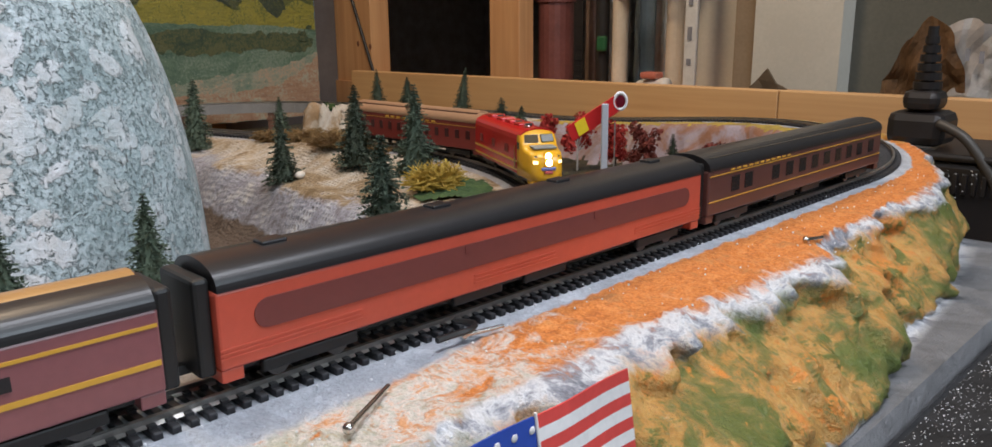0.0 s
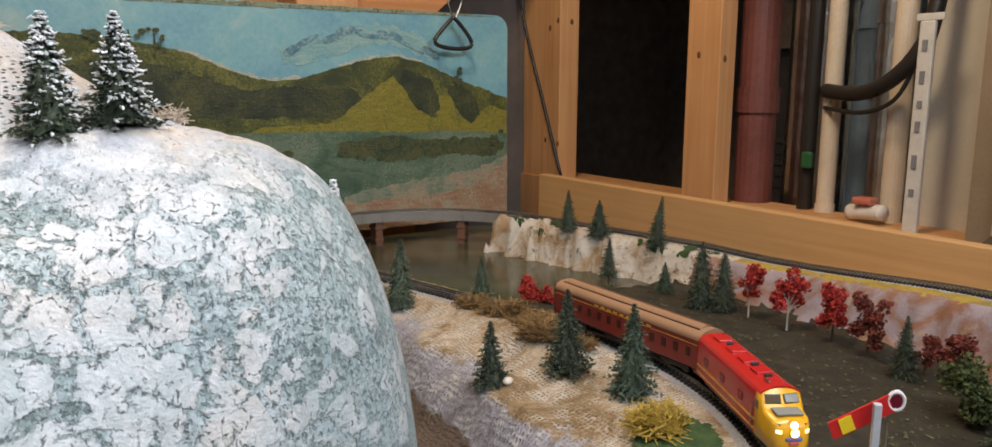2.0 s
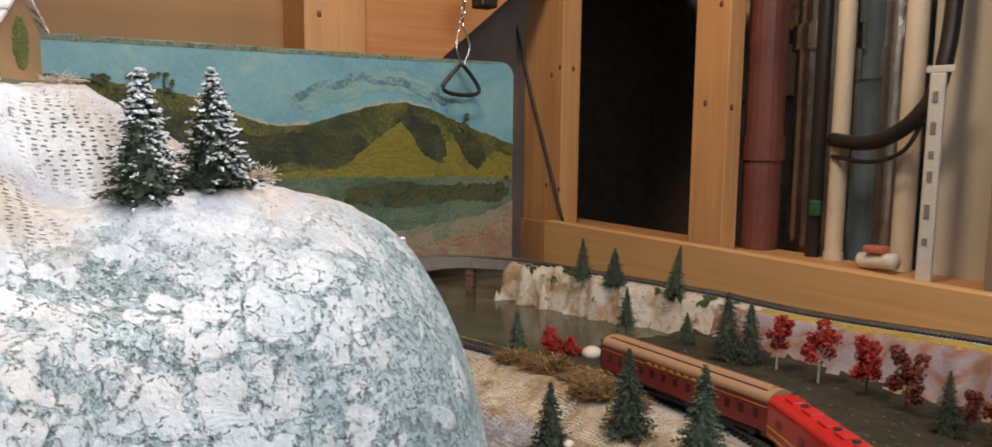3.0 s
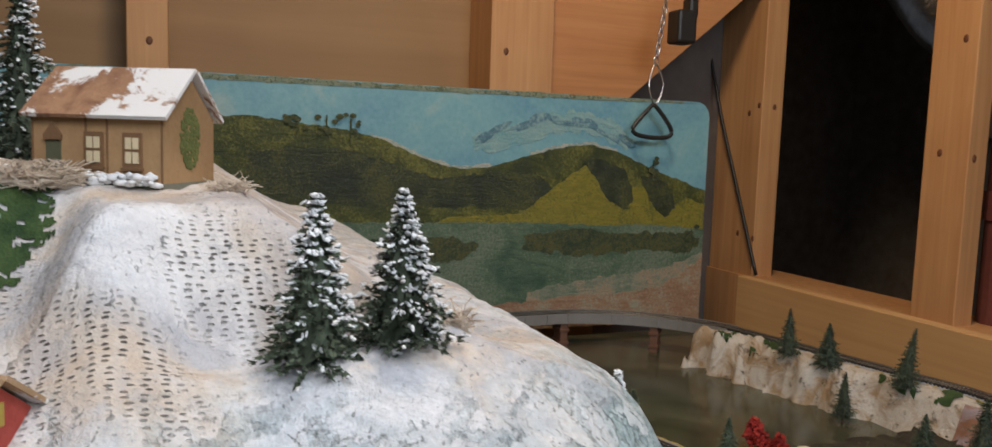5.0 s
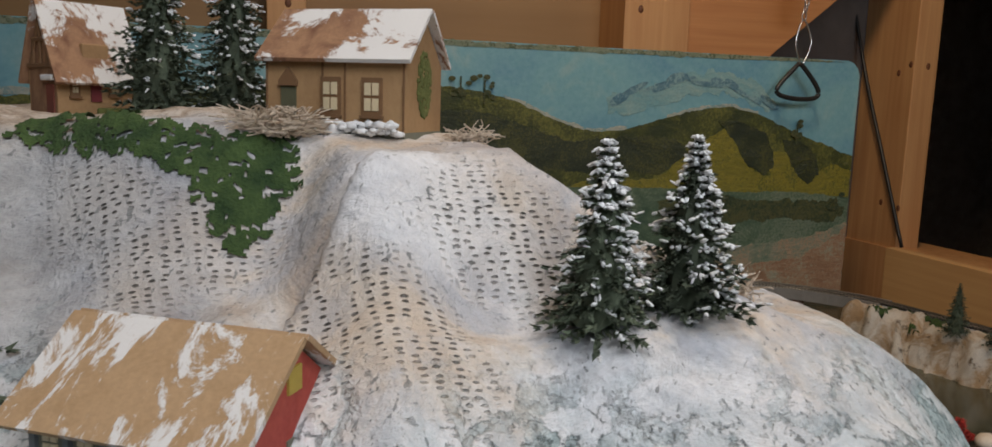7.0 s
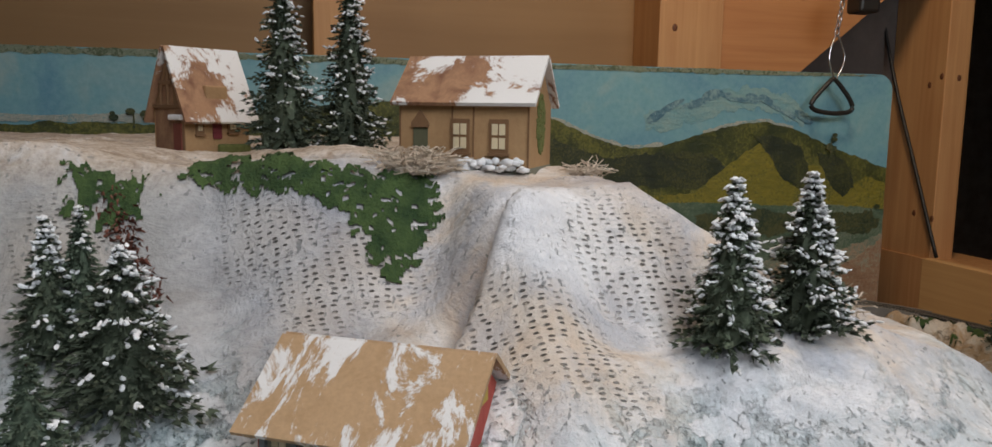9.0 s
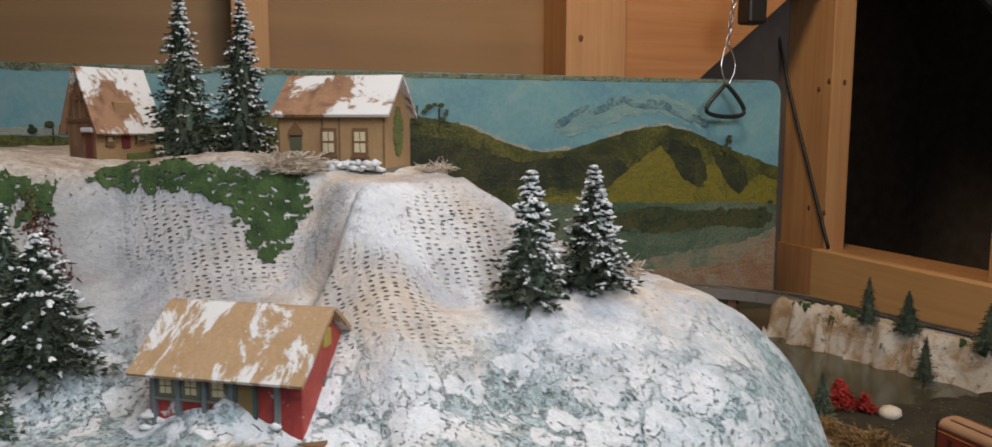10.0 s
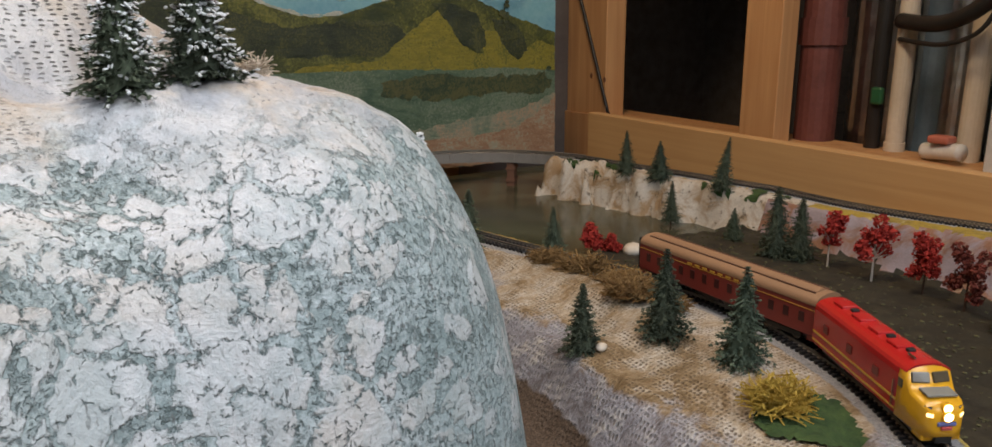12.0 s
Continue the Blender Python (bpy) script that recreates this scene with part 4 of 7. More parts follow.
    col = mix(nodes, links, calc(nodes, links, "MULTIPLY", calc(nodes, links, "MULTIPLY", back.outputs[0], crest.outputs[0]), 0.9), col, earth)
    col = mix(nodes, links, calc(nodes, links, "MULTIPLY", dots, 0.9), col, (0.07, 0.065, 0.06))
    # short dark ticks where the weave shows through the paint
    slant = nodes.new("ShaderNodeMapping")
    slant.inputs["Rotation"].default_value = (0.7, 0.3, 0.5)
    slant.inputs["Scale"].default_value = (620, 620, 190)
    links.new(vec, slant.inputs[0])
    tick = ramp(nodes, links, noise_tex(nodes, links, slant.outputs[0], 1.0, 2, 0.5), [(0.32, (1, 1, 1)), (0.37, (0, 0, 0))])
    tick = calc(nodes, links, "MULTIPLY", tick, ramp(nodes, links, mid, [(0.42, (0.1, 0.1, 0.1)), (0.55, (1, 1, 1))]))
    # flaking lower face: smooth white plates, the gaps between them a dark-speckled teal crackle
    def edge(scale, v):
        e = nodes.new("ShaderNodeTexVoronoi")
        e.feature = "DISTANCE_TO_EDGE"
        e.inputs["Scale"].default_value = scale
        links.new(v, e.inputs["Vector"])
        return e.outputs["Distance"]

    jag = noise_tex(nodes, links, vec, 210, 5, 0.7, 0.5)
    share = noise_tex(nodes, links, vec, 26, 4, 0.6, 0.8)
    ragged_n = noise_tex(nodes, links, vec, 50, 7, 0.66, 0.9)
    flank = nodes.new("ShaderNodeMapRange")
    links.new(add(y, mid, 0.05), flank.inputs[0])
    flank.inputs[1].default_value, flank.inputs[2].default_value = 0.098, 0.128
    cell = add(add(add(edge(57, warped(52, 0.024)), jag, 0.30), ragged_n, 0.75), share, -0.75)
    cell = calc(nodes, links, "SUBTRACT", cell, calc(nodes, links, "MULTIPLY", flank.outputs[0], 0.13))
    plate = ramp(nodes, links, cell, [(0.06, (0, 0, 0)), (0.085, (0.8, 0.8, 0.8)), (0.14, (1, 1, 1))])
    vein = ramp(nodes, links, edge(165, warped(150, 0.007)), [(0.02, (1, 1, 1)), (0.10, (0, 0, 0))])
    grain = noise_tex(nodes, links, vec, 430, 4, 0.75, 0.6)
    speck = ramp(nodes, links, grain, [(0.42, (1, 1, 1)), (0.49, (0, 0, 0))])
    teal = ramp(nodes, links, add(fine, noise_tex(nodes, links, vec, 40, 5, 0.65, 1.0), 1.2), [(0.34, (0.31, 0.38, 0.39)), (0.50, (0.46, 0.54, 0.56)), (0.66, (0.60, 0.67, 0.70))])
    plates = ramp(nodes, links, add(broad, fine, 0.2), [(0.35, (0.68, 0.66, 0.64)), (0.5, (0.72, 0.73, 0.75)), (0.65, (0.75, 0.78, 0.81))])
    open_gap = calc(nodes, links, "SUBTRACT", 1.0, plate)
    line = calc(nodes, links, "MULTIPLY", open_gap, calc(nodes, links, "MAXIMUM", calc(nodes, links, "MULTIPLY", vein, speck), calc(nodes, links, "MULTIPLY", speck, ramp(nodes, links, jag, [(0.44, (0.75, 0.75, 0.75)), (0.58, (0, 0, 0))]))))
    low = mix(nodes, links, open_gap, plates, teal)
    hair = calc(nodes, links, "MULTIPLY", ramp(nodes, links, edge(120, warped(170, 0.010)), [(0.015, (1, 1, 1)), (0.060, (0, 0, 0))]), speck)
    line = calc(nodes, links, "MAXIMUM", line, calc(nodes, links, "MULTIPLY", hair, 0.9))
    low = mix(nodes, links, calc(nodes, links, "MULTIPLY", line, 0.95), low, (0.09, 0.13, 0.13))
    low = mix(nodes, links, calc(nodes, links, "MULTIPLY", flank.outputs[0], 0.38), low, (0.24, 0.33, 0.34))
    # blue-grey wash brushed across it
    low = mix(nodes, links, calc(nodes, links, "MULTIPLY", wash, 0.45), low, (0.36, 0.46, 0.48))
    lower = nodes.new("ShaderNodeMapRange")
    links.new(add(z, mid, 0.04), lower.inputs[0])
    lower.inputs[1].default_value, lower.inputs[2].default_value = 0.503, 0.481
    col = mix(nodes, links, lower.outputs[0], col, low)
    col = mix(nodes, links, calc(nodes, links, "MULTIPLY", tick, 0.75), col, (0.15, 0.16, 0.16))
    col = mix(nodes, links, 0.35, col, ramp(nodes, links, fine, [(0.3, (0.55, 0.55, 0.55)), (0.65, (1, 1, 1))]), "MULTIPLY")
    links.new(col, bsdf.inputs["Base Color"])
    bsdf.inputs["Roughness"].default_value = 0.75
    deep = calc(nodes, links, "MULTIPLY", calc(nodes, links, "ADD", calc(nodes, links, "MULTIPLY", open_gap, 0.3), calc(nodes, links, "MULTIPLY", line, 0.35)), lower.outputs[0])
    h = calc(nodes, links, "SUBTRACT", add(add(mid, brush, 0.5), fine, 0.35), calc(nodes, links, "ADD", calc(nodes, links, "MULTIPLY", dots, 0.8), deep))
    bump(nodes, links, bsdf, h, 0.9, 0.0022)
    return m


hill = tagged(new("snow_mountain"), "plaster-cloth mountain painted as cracked white snow", "mountain")
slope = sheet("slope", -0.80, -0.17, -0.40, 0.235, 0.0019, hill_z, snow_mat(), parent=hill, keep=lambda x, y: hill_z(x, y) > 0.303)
uv = slope.data.uv_layers.new(name="UVMap")
for lp in slope.data.loops:
    c = slope.data.vertices[lp.vertex_index].co
    uv.data[lp.index].uv = (c.y + 0.25 * c.x, c.x - 0.9 * c.z)


def inside(poly, x, y):
    hit = False
    for (x0, y0), (x1, y1) in zip(poly, poly[1:] + poly[:1]):
        if (y0 > y) != (y1 > y) and x < (x1 - x0) * (y - y0) / (y1 - y0) + x0:
            hit = not hit
    return hit


M_MOSS = surface("green_flock", (0.014, 0.038, 0.010), (0.055, 0.095, 0.025), 120, 1200, 0.95, 0, 1.0, 0.002)
MOSS = [(-0.074, 0.5365), (-0.072, 0.5415), (-0.049, 0.5435), (-0.033, 0.5415), (-0.017, 0.5395), (-0.004, 0.5390), (-0.0065, 0.5265), (-0.012, 0.5180), (-0.017, 0.5125), (-0.023, 0.5155), (-0.027, 0.5235), (-0.034, 0.5305), (-0.046, 0.5345), (-0.059, 0.5335)]
def mossy(x, y):
    """Inside the patch's outline on the steep face (y, z), broken into level dashes at the edge."""
    z = hill_z(x, y)
    return inside(MOSS, y + 0.0035 * fbm(0.5 * y, 2.0 * z, 2, 260), z + 0.0022 * fbm(y, z, 1, 200)) and fbm(0.5 * y, 1.8 * z, 6, 420) > -0.36


moss = sheet("moss", -0.380, -0.318, -0.080, 0.004, 0.0006, lambda x, y: hill_z(x, y) + 0.0013 + 0.0010 * fbm(x, y, 0, 400), M_MOSS, parent=hill, keep=mossy)
moss["label"] = "dark green flock patch"
moss2 = sheet("moss", -0.38, -0.345, -0.115, -0.075, 0.0006, lambda x, y: hill_z(x, y) + 0.0014 + 0.001 * fbm(x, y, 0, 400), M_MOSS, parent=hill, keep=lambda x, y: inside([(-0.370, -0.103), (-0.367, -0.083), (-0.360, -0.083), (-0.362, -0.103)], x + 0.004 * fbm(x, y, 1, 260), y + 0.006 * fbm(x, y, 2, 160)) and fbm(x, y, 6, 420) > -0.4)
M_WASH = surface("red_brown_plant", (0.10, 0.03, 0.02), (0.24, 0.09, 0.06), 200, 900, 0.9, 0, 1.0, 0.002)
rnd = random.Random(33)
bm = bmesh.new()
for k in range(260):
    t = rnd.random()
    x = lerp(-0.3640, -0.3470, t) + rnd.gauss(0, 0.0012)
    y = -0.0920 + 0.0130 * t + rnd.gauss(0, 0.0016)
    p = Vector((x, y, hill_z(x, y) + rnd.uniform(0.0002, 0.0022)))
    d = Vector((rnd.gauss(0.3, 0.6), rnd.gauss(0.2, 0.6), rnd.gauss(-0.5, 0.5))).normalized() * rnd.uniform(0.0012, 0.003)
    w = d.orthogonal().normalized() * rnd.uniform(0.0003, 0.0009)
    u = d.cross(w).normalized() * 0.0003
    ring = [bm.verts.new(q) for q in (p - w, p + u, p + w, p + d)]
    bm.faces.new(ring)
    bm.faces.new((ring[0], ring[2], ring[3]))
part("dried_vine", bm, M_WASH, hill, "red-brown dried creeper")


# ---- island hill inside the loop ----
def island_z(x, y):
    d, i = near(INNER, x, y)
    g = y + 0.10 * (x + 0.30) + 0.5 * max(0, x + 0.24)
    g -= 0.020 * smooth_step(-0.20, -0.26, x)
    k = 0.8 * smooth_step(0.200, 0.230, g + 0.005 * fbm(x, y, 0, 30)) + 0.2 * smooth_step(0.225, 0.285, g)
    z = lerp(0.326, 0.3655, k) + 0.005 * k * fbm(x, y, 0, 22) + 0.0012 * fbm(x, y, 0, 90)
    z += 0.004 * math.exp(-((x + 0.40) / 0.05) ** 2 - ((y - 0.31) / 0.03) ** 2)
    if abs(d) < 0.03:
        z = lerp(INNER_Z - 0.0035, z, smooth_step(0.012, 0.03, abs(d)))
    if d > 0.012:
        z = lerp(z, 0.300, smooth_step(0.016, 0.036, d))
    return z


def island_mat():
    m, nt, bsdf, nodes, links = node_mat("cream_cloth_plaster")
    vec = coords(nodes)
    a = noise_tex(nodes, links, vec, 20, 6, 0.65, 1.2)
    b = noise_tex(nodes, links, vec, 70, 6, 0.7, 0.6)
    f = noise_tex(nodes, links, vec, 800, 4, 0.7)
    mp = nodes.new("ShaderNodeMapping")
    mp.inputs["Rotation"].default_value = (0, 0, 0.6)
    mp.inputs["Scale"].default_value = (500, 160, 160)
    links.new(vec, mp.inputs[0])
    fine_line = noise_tex(nodes, links, mp.outputs[0], 1.0, 3, 0.6, 1.5)
    col = ramp(nodes, links, calc(nodes, links, "ADD", calc(nodes, links, "MULTIPLY", a, 0.65), calc(nodes, links, "MULTIPLY", b, 0.35)), [(0.38, (0.20, 0.13, 0.06)), (0.45, (0.35, 0.25, 0.14)), (0.51, (0.53, 0.44, 0.33)), (0.60, (0.65, 0.60, 0.53))])
    vor = nodes.new("ShaderNodeTexVoronoi")
    vor.voronoi_dimensions = "2D"
    vor.inputs["Scale"].default_value, vor.inputs["Randomness"].default_value = 420, 0.35
    links.new(vec, vor.inputs["Vector"])
    dots = calc(nodes, links, "MULTIPLY", ramp(nodes, links, vor.outputs["Distance"], [(0.2, (1, 1, 1)), (0.36, (0, 0, 0))]), ramp(nodes, links, b, [(0.44, (0, 0, 0)), (0.54, (0.8, 0.8, 0.8))]))
    col = mix(nodes, links, dots, col, (0.17, 0.12, 0.07))
    col = mix(nodes, links, 0.5, col, ramp(nodes, links, fine_line, [(0.35, (0.45, 0.40, 0.32)), (0.6, (1, 1, 1))]), "MULTIPLY")

    def zone(key, soft, noise_a, amount, over_col, colour):
        at = nodes.new("ShaderNodeAttribute")
        at.attribute_name = key
        v = calc(nodes, links, "ADD", at.outputs["Fac"], calc(nodes, links, "MULTIPLY", calc(nodes, links, "SUBTRACT", noise_a, 0.5), amount))
        return mix(nodes, links, ramp(nodes, links, v, [(0.5 - soft, (0, 0, 0)), (0.5 + soft, (1, 1, 1))]), over_col, colour)

    cloth = ramp(nodes, links, calc(nodes, links, "ADD", calc(nodes, links, "MULTIPLY", b, 0.7), calc(nodes, links, "MULTIPLY", fine_line, 0.3)), [(0.38, (0.15, 0.13, 0.13)), (0.46, (0.28, 0.27, 0.30)), (0.54, (0.39, 0.38, 0.41)), (0.64, (0.55, 0.52, 0.49))])
    col = zone("cloth", 0.16, b, 1.3, col, mix(nodes, links, calc(nodes, links, "MULTIPLY", dots, 0.6), cloth, (0.14, 0.12, 0.11)))
    col = zone("turf", 0.1, b, 0.8, col, ramp(nodes, links, f, [(0.35, (0.30, 0.21, 0.04)), (0.65, (0.52, 0.40, 0.10))]))
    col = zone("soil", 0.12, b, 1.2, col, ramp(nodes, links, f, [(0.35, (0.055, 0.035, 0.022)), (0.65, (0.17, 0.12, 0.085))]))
    col = zone("bed", 0.1, b, 0.6, col, ramp(nodes, links, f, [(0.35, (0.27, 0.27, 0.28)), (0.65, (0.42, 0.42, 0.43))]))
    links.new(col, bsdf.inputs["Base Color"])
    bsdf.inputs["Roughness"].default_value = 0.9
    bump(nodes, links, bsdf, calc(nodes, links, "SUBTRACT", calc(nodes, links, "ADD", calc(nodes, links, "ADD", b, fine_line), calc(nodes, links, "MULTIPLY", f, 0.4)), dots), 0.9, 0.002)
    return m


M_ISLAND = island_mat()


def island_zones(x, y, z):
    """How far a place is lilac cloth, gorge soil, roadbed or yellow turf (each 0 to 1)."""
    d, i = near(INNER, x, y)
    bed = smooth_step(0.018, 0.010, abs(d))
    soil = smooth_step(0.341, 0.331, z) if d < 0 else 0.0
    cloth = max(smooth_step(0.364, 0.352, z), 0.75 * smooth_step(-0.235, -0.205, x)) if d < 0 else 0.35
    turf = smooth_step(0.004, 0.014, d)
    return cloth, soil, bed, turf


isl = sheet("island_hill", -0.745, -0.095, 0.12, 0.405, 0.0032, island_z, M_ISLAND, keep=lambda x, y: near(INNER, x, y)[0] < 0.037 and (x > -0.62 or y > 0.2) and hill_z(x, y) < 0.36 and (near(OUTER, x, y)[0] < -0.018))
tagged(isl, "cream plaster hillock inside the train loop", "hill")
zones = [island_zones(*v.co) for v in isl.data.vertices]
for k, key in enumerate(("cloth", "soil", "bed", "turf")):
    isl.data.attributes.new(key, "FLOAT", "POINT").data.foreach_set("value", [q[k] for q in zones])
isl_moss = sheet("moss", -0.27, -0.20, 0.24, 0.32, 0.0018, lambda x, y: island_z(x, y) + 0.0014 + 0.001 * fbm(x, y, 0, 300), M_MOSS, parent=isl, keep=lambda x, y: ((x + 0.236) / 0.022) ** 2 + ((y - 0.286) / 0.02) ** 2 + 0.5 * fbm(x, y, 3, 70) < 1 and near(INNER, x, y)[0] < -0.02)
bank_moss = sheet("moss", -0.86, -0.56, 0.59, 0.68, 0.0016, lambda x, y: bank_z(x, y) + 0.0014, M_MOSS, parent=ground, keep=lambda x, y: fbm(x, y, 8, 34) > 0.14 and -0.046 < near(OUTER, x, y)[0] < -0.013 and bank_z(x, y) > 0.338)
# ---- tracks ----
M_RAIL = surface("nickel_rail", (0.30, 0.29, 0.27), (0.48, 0.46, 0.43), 60, 500, 0.45, 1.0, 0.1)
M_TIE = surface("black_plastic_tie", (0.012, 0.012, 0.014), (0.03, 0.03, 0.033), 80, 700, 0.45, 0, 0.2, 0.0004, island=0.5)


def track(name, line, zf, i0, i1, label, ties_single):
    ob = tagged(new(name), label, "railway track")
    pts = [Vector((line[i, 0], line[i, 1], zf(line[i, 0], line[i, 1]))) for i in range(i0, i1)]
    for side in (-1, 1):
        bm = bmesh.new()
        rings = []
        for k, p in enumerate(pts[::2]):
            j = min(max(2 * k, 1), len(pts) - 2)
            t = (pts[j + 1] - pts[j - 1]).normalized()
            n = Vector((t.y, -t.x, 0))
            c = p + n * side * 0.0047
            prof = [(-0.0011, -0.0018), (-0.0004, -0.0012), (-0.0006, 0.0), (0.0006, 0.0), (0.0004, -0.0012), (0.0011, -0.0018)]
            rings.append([bm.verts.new(c + n * a + Vector((0, 0, b))) for a, b in prof])
        for a, b in zip(rings, rings[1:]):
            for q in range(5):
                bm.faces.new((a[q], a[q + 1], b[q + 1], b[q]))
        part("rail", bm, M_RAIL, ob)
    return ob


def tie_mesh():
    bm = bmesh.new()
    box(bm, -0.00095, 0.00095, -0.0088, 0.0088, -0.0036, -0.0018, bevel=0.0003)
    for s in (-1, 1):
        box(bm, -0.0008, 0.0008, s * 0.0047 - 0.0018, s * 0.0047 + 0.0018, -0.0019, -0.0012)
    me = bpy.data.meshes.new("tie")
    bm.to_mesh(me)
    bm.free()
    me.materials.append(M_TIE)
    return me


TIE = tie_mesh()


def lay_ties(ob, line, zf, i0, i1, single, skip=None):
    """Sleepers every 3.75 mm: single ones where single(x, y), the far ones joined."""
    bm = bmesh.new()
    for k in range(int((i1 - 2 - i0) / 1.5)):
        i = i0 + (3 * k) // 2
        x, y = line[i] if k % 2 == 0 else (line[i] + line[i + 1]) / 2
        t = line[i + 1] - line[i]
        m = Matrix.Translation((x, y, zf(x, y))) @ Matrix.Rotation(math.atan2(t[1], t[0]) + random.uniform(-0.03, 0.03), 4, "Z")
        if single(x, y):
            o = new("tie", TIE)
            o.parent = ob
            o.matrix_local = m
        else:
            n = len(bm.verts)
            bm.from_mesh(TIE)
            bm.verts.ensure_lookup_table()
            bmesh.ops.transform(bm, matrix=m, verts=bm.verts[n:])
    if bm.verts:
        tagged(part("tie_run", bm, M_TIE, ob), kind="stuff")
    else:
        bm.free()


flat_in = lambda x, y: INNER_Z
outer_track = track("outer_track", OUTER, outer_z, 100, len(OUTER) - 60, "model railway track with black sleepers round the layout", None)
k_in0 = next(i for i in range(len(INNER)) if INNER[i, 0] < -0.128)
inner_track = track("inner_track", INNER, flat_in, k_in0, len(INNER), "curved model railway track round the hillock", None)

# ---- trestle bridge over the water ----
M_BRIDGE = plain("grey_plastic_girder", (0.20, 0.19, 0.18), 0.5)
M_TRESTLE = plain("brown_trestle", (0.13, 0.06, 0.035), 0.7)
bridge = tagged(new("girder_bridge"), "grey plastic plate-girder bridge on brown piers", "bridge")
b0 = next(i for i in range(len(OUTER)) if OUTER[i, 0] < -0.862)
b1 = next(i for i in range(len(OUTER)) if OUTER[i, 0] < -0.95 and OUTER[i, 1] < 0.28)
for side, off in ((-1, -0.013), (1, 0.013)):
    bm = bmesh.new()
    for i in range(b0, b1, 2):
        p, q = OUTER[i], OUTER[min(i + 2, b1)]
        t = Vector((q[0] - p[0], q[1] - p[1], 0)).normalized()
        n = Vector((t.y, -t.x, 0)) * off
        zt = 0.349
        vs = [bm.verts.new(Vector((*c, z)) + n + n.normalized() * o) for o in (-0.001, 0.001) for c, z in ((p, zt), (q, zt), (q, zt - 0.0125), (p, zt - 0.0125))]
        for f in ((0, 1, 2, 3), (7, 6, 5, 4), (0, 4, 5, 1), (3, 2, 6, 7)):
            bm.faces.new([vs[k] for k in f])
    bmesh.ops.remove_doubles(bm, verts=bm.verts, dist=0.0006)
    part("girder", bm, M_BRIDGE, bridge)
    for i in range(b0, b1, 12):
        p, q = OUTER[i], OUTER[i + 1]
        a = math.atan2(q[1] - p[1], q[0] - p[0])
        m = Matrix.Translation((p[0], p[1], 0.3428)) @ Matrix.Rotation(a, 4, "Z")
        part("stiffener", boxed(-0.0012, 0.0012, -off - 0.0022, -off + 0.0022, -0.0062, 0.0062, m=m), M_BRIDGE, bridge)
bm = bmesh.new()
for i in range(b0, b1, 2):
    p, q = OUTER[i], OUTER[min(i + 2, b1)]
    t = Vector((q[0] - p[0], q[1] - p[1], 0)).normalized()
    n = Vector((t.y, -t.x, 0)) * 0.0118
    vs = [bm.verts.new(Vector((*c, z)) + n * s) for z in (0.3462, 0.3445) for c, s in ((p, -1), (q, -1), (q, 1), (p, 1))]
    bm.faces.new(vs[:4])
    bm.faces.new(vs[7:3:-1])
bmesh.ops.remove_doubles(bm, verts=bm.verts, dist=0.0006)
part("deck", bm, M_BRIDGE, bridge)
for i in (b0 + 38, b0 + 86):
    p, q = OUTER[i], OUTER[i + 1]
    m = Matrix.Translation((p[0], p[1], 0)) @ Matrix.Rotation(math.atan2(q[1] - p[1], q[0] - p[0]), 4, "Z")
    pier = part("pier", boxed(-0.005, 0.005, -0.012, 0.012, 0.290, 0.3445, 0.001, m), M_TRESTLE, bridge)
    for z in (0.312, 0.328):
        part("pier_band", boxed(-0.0062, 0.0062, -0.0132, 0.0132, z - 0.0015, z + 0.0015, 0, m), M_TRESTLE, pier)

# ---- trains ----
M_WHEEL = plain("blackened_wheel", (0.10, 0.095, 0.09), 0.35, 1.0)
M_CHROME = plain("chromed_plastic", (0.55, 0.55, 0.53), 0.2, 1.0)
M_UNDER = plain("black_underframe", (0.012, 0.012, 0.012), 0.5)
M_GLASS = plain("dark_coach_window", (0.02, 0.016, 0.016), 0.15)


def gloss(name, colour, rough=0.28):
    return surface(name, tuple(c * 0.9 for c in colour), tuple(min(1, c * 1.08) for c in colour), 30, 500, rough, 0, 0.05, 0.0002)


M_MAROON = gloss("maroon_paint", (0.23, 0.085, 0.09), 0.3)
M_ORANGERED = gloss("orange_red_paint", (0.50, 0.085, 0.05), 0.3)
M_BAND = gloss("brown_band", (0.16, 0.045, 0.04), 0.35)
M_BROWN = gloss("dark_brown_paint", (0.095, 0.04, 0.035), 0.3)
M_ROOFBLK = gloss("black_roof", (0.018, 0.017, 0.018), 0.32)
M_GOLD = gloss("yellow_lining", (0.60, 0.33, 0.04), 0.4)
M_BOXRED = gloss("oxide_red_paint", (0.20, 0.028, 0.022), 0.4)
M_TAN = gloss("tan_roof", (0.28, 0.16, 0.088), 0.5)
M_RED = gloss("bright_red_paint", (0.42, 0.014, 0.014), 0.22)
M_YELLOW = gloss("engine_yellow", (0.70, 0.36, 0.015), 0.25)
M_GREYP = gloss("grey_panel", (0.22, 0.22, 0.20), 0.5)
M_TINT = plain("tinted_glass", (0.10, 0.08, 0.05), 0.1)

HW, FLOOR, EAVE, TOP = 0.0096, 0.0062, 0.0226, 0.0282


def roof_profile(n=32):
    """The curved roof from eave to eave."""
    return [(HW * math.cos(math.pi * k / n) * 1.0, EAVE + (TOP - EAVE) * math.sin(math.pi * k / n) ** 0.8) for k in range(n + 1)]


